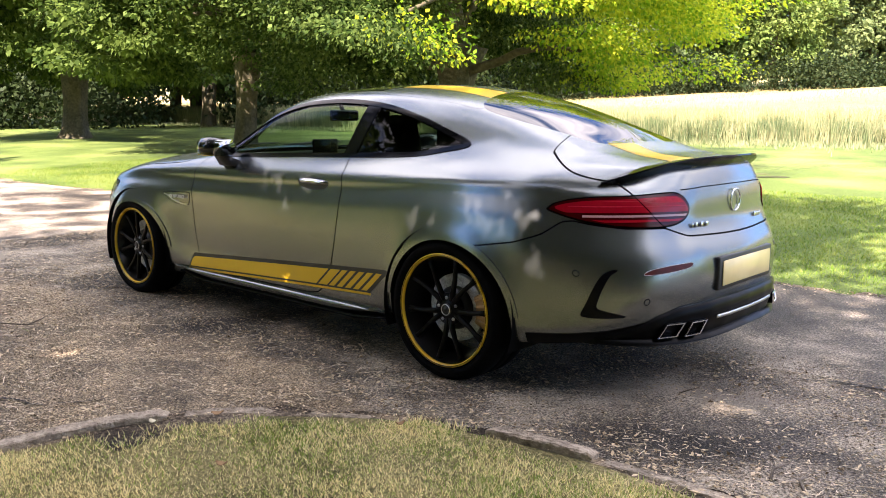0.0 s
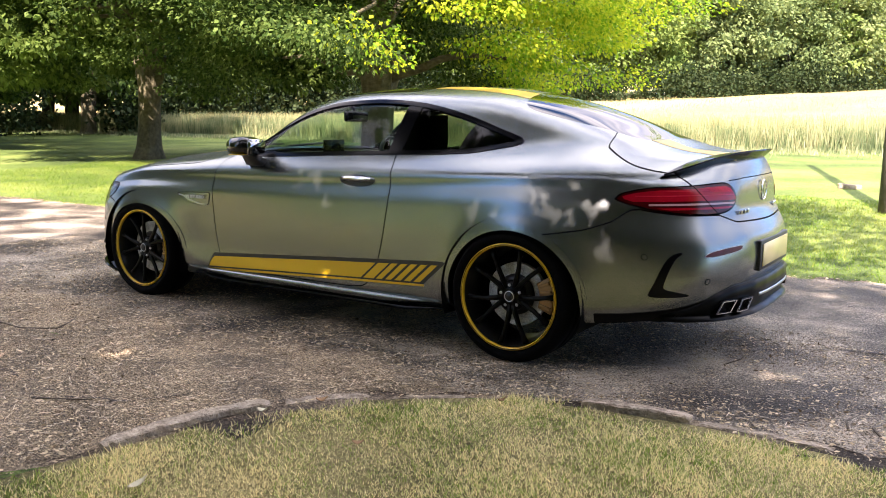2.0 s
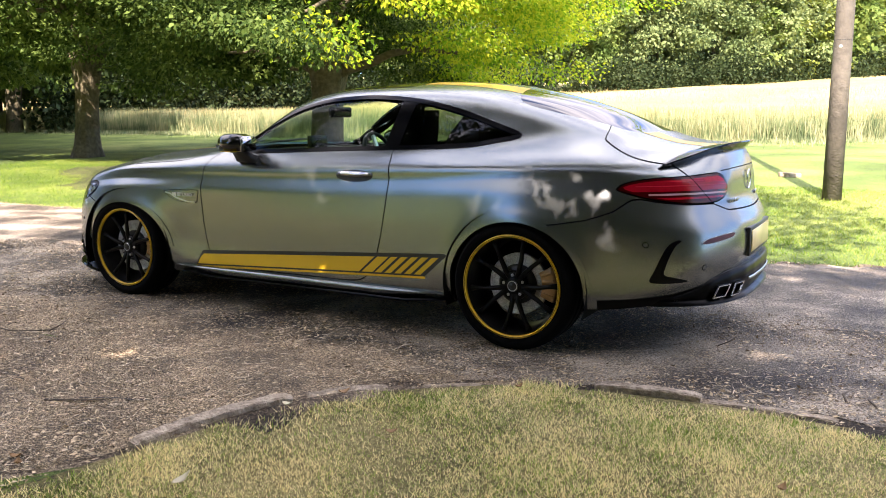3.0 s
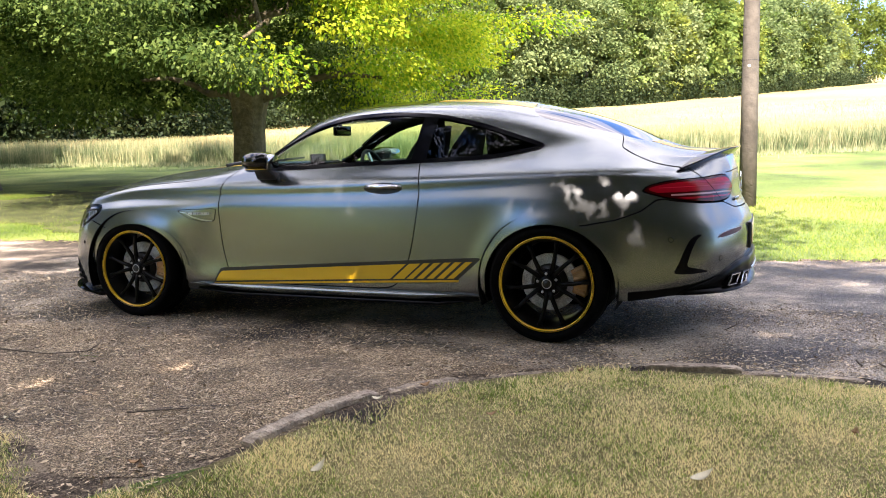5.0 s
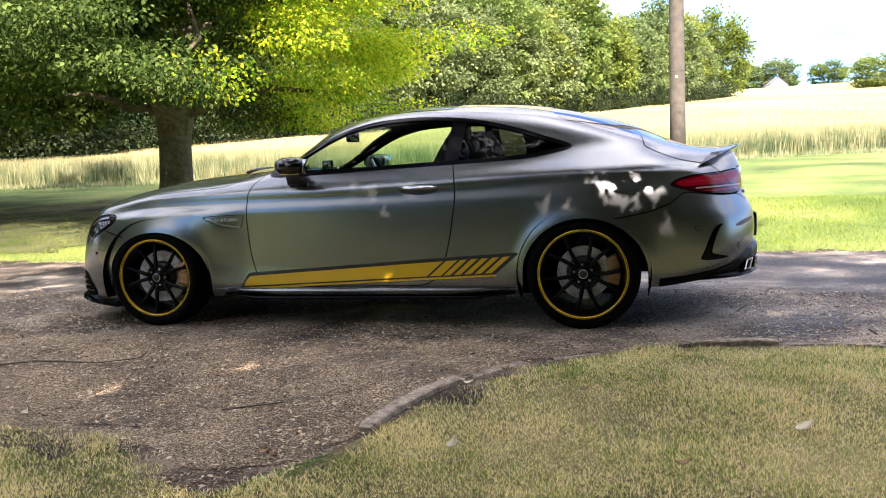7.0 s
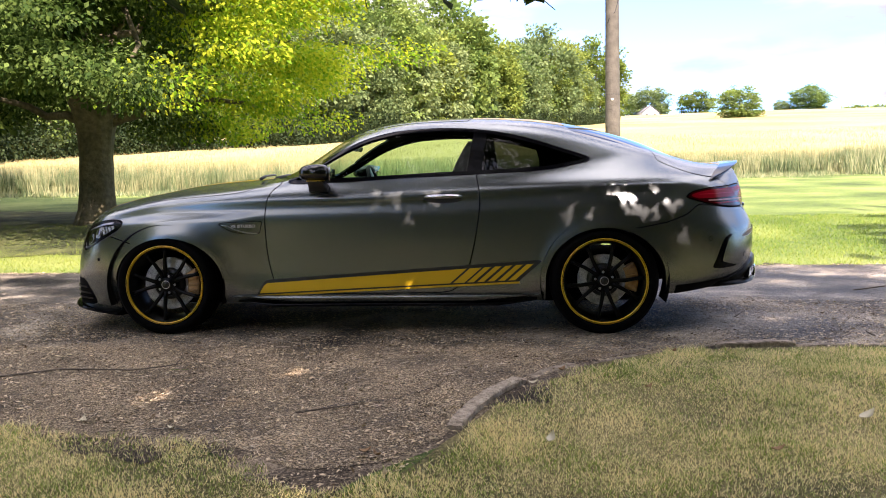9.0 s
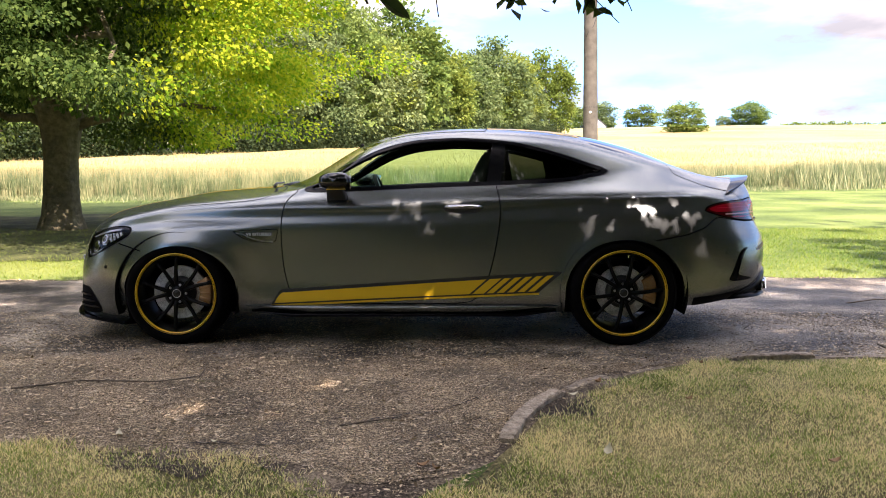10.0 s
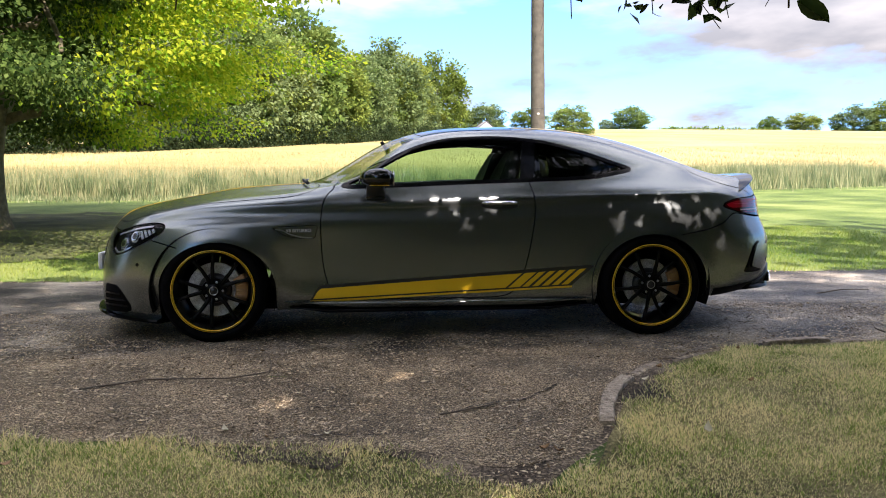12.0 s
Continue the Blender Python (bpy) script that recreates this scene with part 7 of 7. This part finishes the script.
fallen_leaf(1.01, -2.81, .075, .036, 70, -24, PALE, "dry pale leaf lying on the lawn")
fallen_leaf(2.38, -2.54, .085, .05, 20, -24, PALE, "broad dry pale leaf lying on the lawn")
for x, y, l, w, a, m_ in ((.25, -2.92, .05, .03, 20, BROWN), (1.74, -1.53, .04, .025, 60, BROWN), (-1.11, -2.62, .07, .03, 110, PALE), (-.66, -2.70, .03, .02, 0, PALE), (1.5, -2.2, .045, .03, 30, BROWN), (2.9, -2.05, .05, .03, 75, BROWN),
                          (.30, -2.95, .045, .03, 140, BROWN), (.95, -2.15, .05, .03, 10, PALE), (1.1, -1.95, .05, .035, 50, BROWN), (1.9, -2.9, .06, .03, 15, BROWN), (3.2, -1.9, .05, .025, 100, BROWN), (-1.9, -2.95, .05, .03, 40, BROWN)):
    fallen_leaf(x, y, l, w, a, -8, m_, "small dry leaf lying beside the drive")


def twig(points, r, label):
    pts = [(x, y, float(ground_h(x, y)) + 0.010 + lift) for x, y, lift in points]
    return tagged(part("twig", bm_tube(pts, [r * (1 - .6 * k / len(pts)) for k in range(len(pts))], 6), TWIG), label, "twig", "twigs on the drive")


twig([(-1.90, -2.04, .004), (-1.75, -1.98, .006), (-1.60, -1.91, .004), (-1.40, -1.925, .008), (-1.2, -1.93, .006), (-1.05, -1.86, .006), (-.97, -1.81, .012)], .006, "long thin twig lying on the drive")
twig([(-.99, -1.84, .008), (-.985, -1.76, .03), (-1.0, -1.70, .05)], .004, "short thin twig lying on the drive")
twig([(3.02, -1.0, .0), (3.0, -.93, .012), (3.03, -.86, .02)], .006, "short pale twig lying on the drive")
twig([(3.14, -1.02, .0), (3.10, -.95, .008), (3.12, -.90, .012)], .005, "short pale twig lying on the drive")
twig([(2.35, -.35, 0), (2.42, -.30, .03), (2.44, -.24, .06)], .003, "short thin twig lying on the drive")
twig([(-.15, -2.5, 0), (0.0, -2.46, .008), (.12, -2.40, .004)], .005, "short thin twig lying on the drive")
twig([(3.6, .9, 0), (3.9, 1.0, .02), (4.2, 1.05, .01)], .006, "thin twig lying on the drive")
bm = bm_box(-.17, .17, -.10, .10, -.05, .035, .012)
for vtx in bm.verts:
    vtx.co += Vector((noise.noise(vtx.co * 9), noise.noise(vtx.co * 9 + Vector((5, 0, 0))), 0)) * 0.02
tagged(part("stone_slab", bm, STONE, None, "", m=pose(1.45, 9.7, float(ground_h(1.45, 9.7)) + .03, 2, 3, 12)), "flat grey stone slab set in the lawn", "stone")

# crack lines where old asphalt was patched
CRACK = mat("tar_crack", (0.018, 0.016, 0.015), 0.9, var=0.3)


def crack(points, w):
    p = ring(points, closed=False, n=6)
    rk = random.Random(len(points) * 7 + int(p[0][0] * 100))
    vs, fs = [], []
    for i, (x, y) in enumerate(p):
        jx, jy = rk.uniform(-.012, .012), rk.uniform(-.012, .012)
        z = float(ground_h(x, y)) + .013
        e = w * (0.3 + rk.random()) * (0.1 if i in (0, len(p) - 1) else 1)
        vs += [(x + jx, y + jy - e, z), (x + jx, y + jy + e, z)]
        if i:
            fs.append((2 * i - 2, 2 * i - 1, 2 * i + 1, 2 * i))
    return tagged(mesh_part("drive_crack", vs, fs, CRACK, None), "dark crack in the old asphalt", "crack", kind="structure")


crack([(-.05, -2.45), (.12, -2.37), (.28, -2.33), (.40, -2.22), (.52, -2.10)], .008)
crack([(-1.0, -2.75), (-.7, -2.70), (-.4, -2.72), (-.2, -2.66)], .005)
crack([(2.6, .2), (3.0, .35), (3.5, .3), (4.0, .5)], .008)
crack([(-.9, -2.42), (-.7, -2.36), (-.45, -2.38)], .006)

# twigs with leaves hanging from the shade tree into the picture's top
HANG = leaf_mat("hanging_leaves", (0.02, 0.035, 0.008), (0.035, 0.055, 0.012), (0.05, 0.08, 0.02), 0.25)


def leaf_shape():
    """One broad, slightly cupped leaf, its stalk at the origin."""
    out = [(0, 0), (.012, .018), (.030, .029), (.052, .030), (.070, .022), (.086, .008), (.095, 0)]
    vs = [(u, 0, -.004 + .05 * u) for u, w in out] + [(u, w, .006) for u, w in out[1:-1]] + [(u, -w, .006) for u, w in out[1:-1]]
    n = len(out)
    fs = []
    for side in (n, n + n - 2):
        for i in range(1, n - 2):
            fs.append((i, i + 1, side + i, side + i - 1))
        fs += [(0, 1, side), (n - 2, n - 1, side + n - 3)]
    me = bpy.data.meshes.new("leaf")
    me.from_pydata(vs, [], fs)
    me.materials.append(HANG)
    me.shade_smooth()
    return me


LEAF = leaf_shape()


def hanging(tip, seed, n, size):
    """A thin branchlet of the shade tree that hangs down to tip, with broad leaves."""
    rh = np.random.default_rng(seed)
    base = np.array(T0.location)
    t = np.array(tip, float) - base
    top = t + np.array((rh.uniform(-.5, .5), -3.0, 4.9))
    path = limb_path(top, t, 0.5, rh, 9)
    part("hanging_branch", bm_tube(path, list(np.linspace(.014, .002, 9)), 6), BARK, T0)
    k = rh.uniform(0.94, 1.0, n)
    k[n * 2 // 3:] = rh.uniform(0.80, 0.96, n - n * 2 // 3)
    for j in range(n):
        p = [float(np.interp(k[j], np.linspace(0, 1, 9), path[:, i])) + rh.normal(0, .02) for i in range(3)]
        ob = new("leaf", LEAF)
        ob.parent = T0
        sz = size * rh.uniform(.65, 1.15)
        ob.matrix_local = pose(*p, rh.uniform(-40, 40), rh.uniform(0, 75), rh.uniform(0, 360)) @ Matrix.Diagonal((sz, sz, sz, 1))


for k, (tip, n, size) in enumerate([((1.04, -2.85, 1.59), 10, 1.0), ((1.10, -2.80, 1.65), 6, 1.0), ((.32, -3.10, 1.56), 3, .7), ((.63, -3.16, 1.57), 3, .8), ((1.59, -2.15, 1.87), 6, .9), ((.256, -4.93, 1.15), 3, .75), ((-.97, -4.28, 1.28), 3, .7)]):
    hanging(tip, 50 + k, n, size)

# ---- on the ridge: a farmhouse and a hedge ----
RENDERED = mat("pale_render", (0.34, 0.325, 0.30), 0.9, var=0.15, scale=3.0)
SLATE = mat("grey_slate", (0.16, 0.155, 0.16), 0.8, var=0.3, scale=5.0)
hz = float(ground_h(52, 340)) - 2.0
house = thing("farmhouse", "small pale farmhouse with a grey slate roof on the ridge", "house", pose(52, 340, hz, 0, 0, 12))
part("wall", bm_prism([(-3.4, 0), (3.4, 0), (3.4, 2.9), (0, 5.4), (-3.4, 2.9)], -4.5, 4.5), RENDERED, house)
for sgn in (-1, 1):
    part("roof", bm_prism([(sgn * 3.9, 2.65), (sgn * 3.9, 2.85), (0, 5.75), (0, 5.5)] if sgn > 0 else [(-3.9, 2.85), (-3.9, 2.65), (0, 5.5), (0, 5.75)], -4.8, 4.8), SLATE, house, "grey slate roof slope")
for wx_ in (-1.6, 1.6):
    part("window", bm_box(wx_ - .45, wx_ + .45, -4.56, -4.46, 1.0, 2.2), M_TRIM, house, "dark window")
part("chimney", bm_box(-.35, .35, 2.6, 3.4, 5.0, 6.6), RENDERED, house)
rng = np.random.default_rng(77)
hx_, hn = rng.uniform(128, 182, 900), 900
pos = np.column_stack([hx_, 346 + rng.normal(0, .5, hn), ground_h(hx_, np.full(hn, 346.0)) + 0.4 + rng.uniform(0, 1.3, hn) * (0.7 + 0.4 * np.sin(hx_ * .9))])
v, f = leaf_cards(rng, pos, rng.normal(0, 1, (hn, 3)), .7)
tagged(fast_mesh("hedge", v, f, LEAF_WOOD), "low green hedge along the ridge", "hedge", kind="stuff")
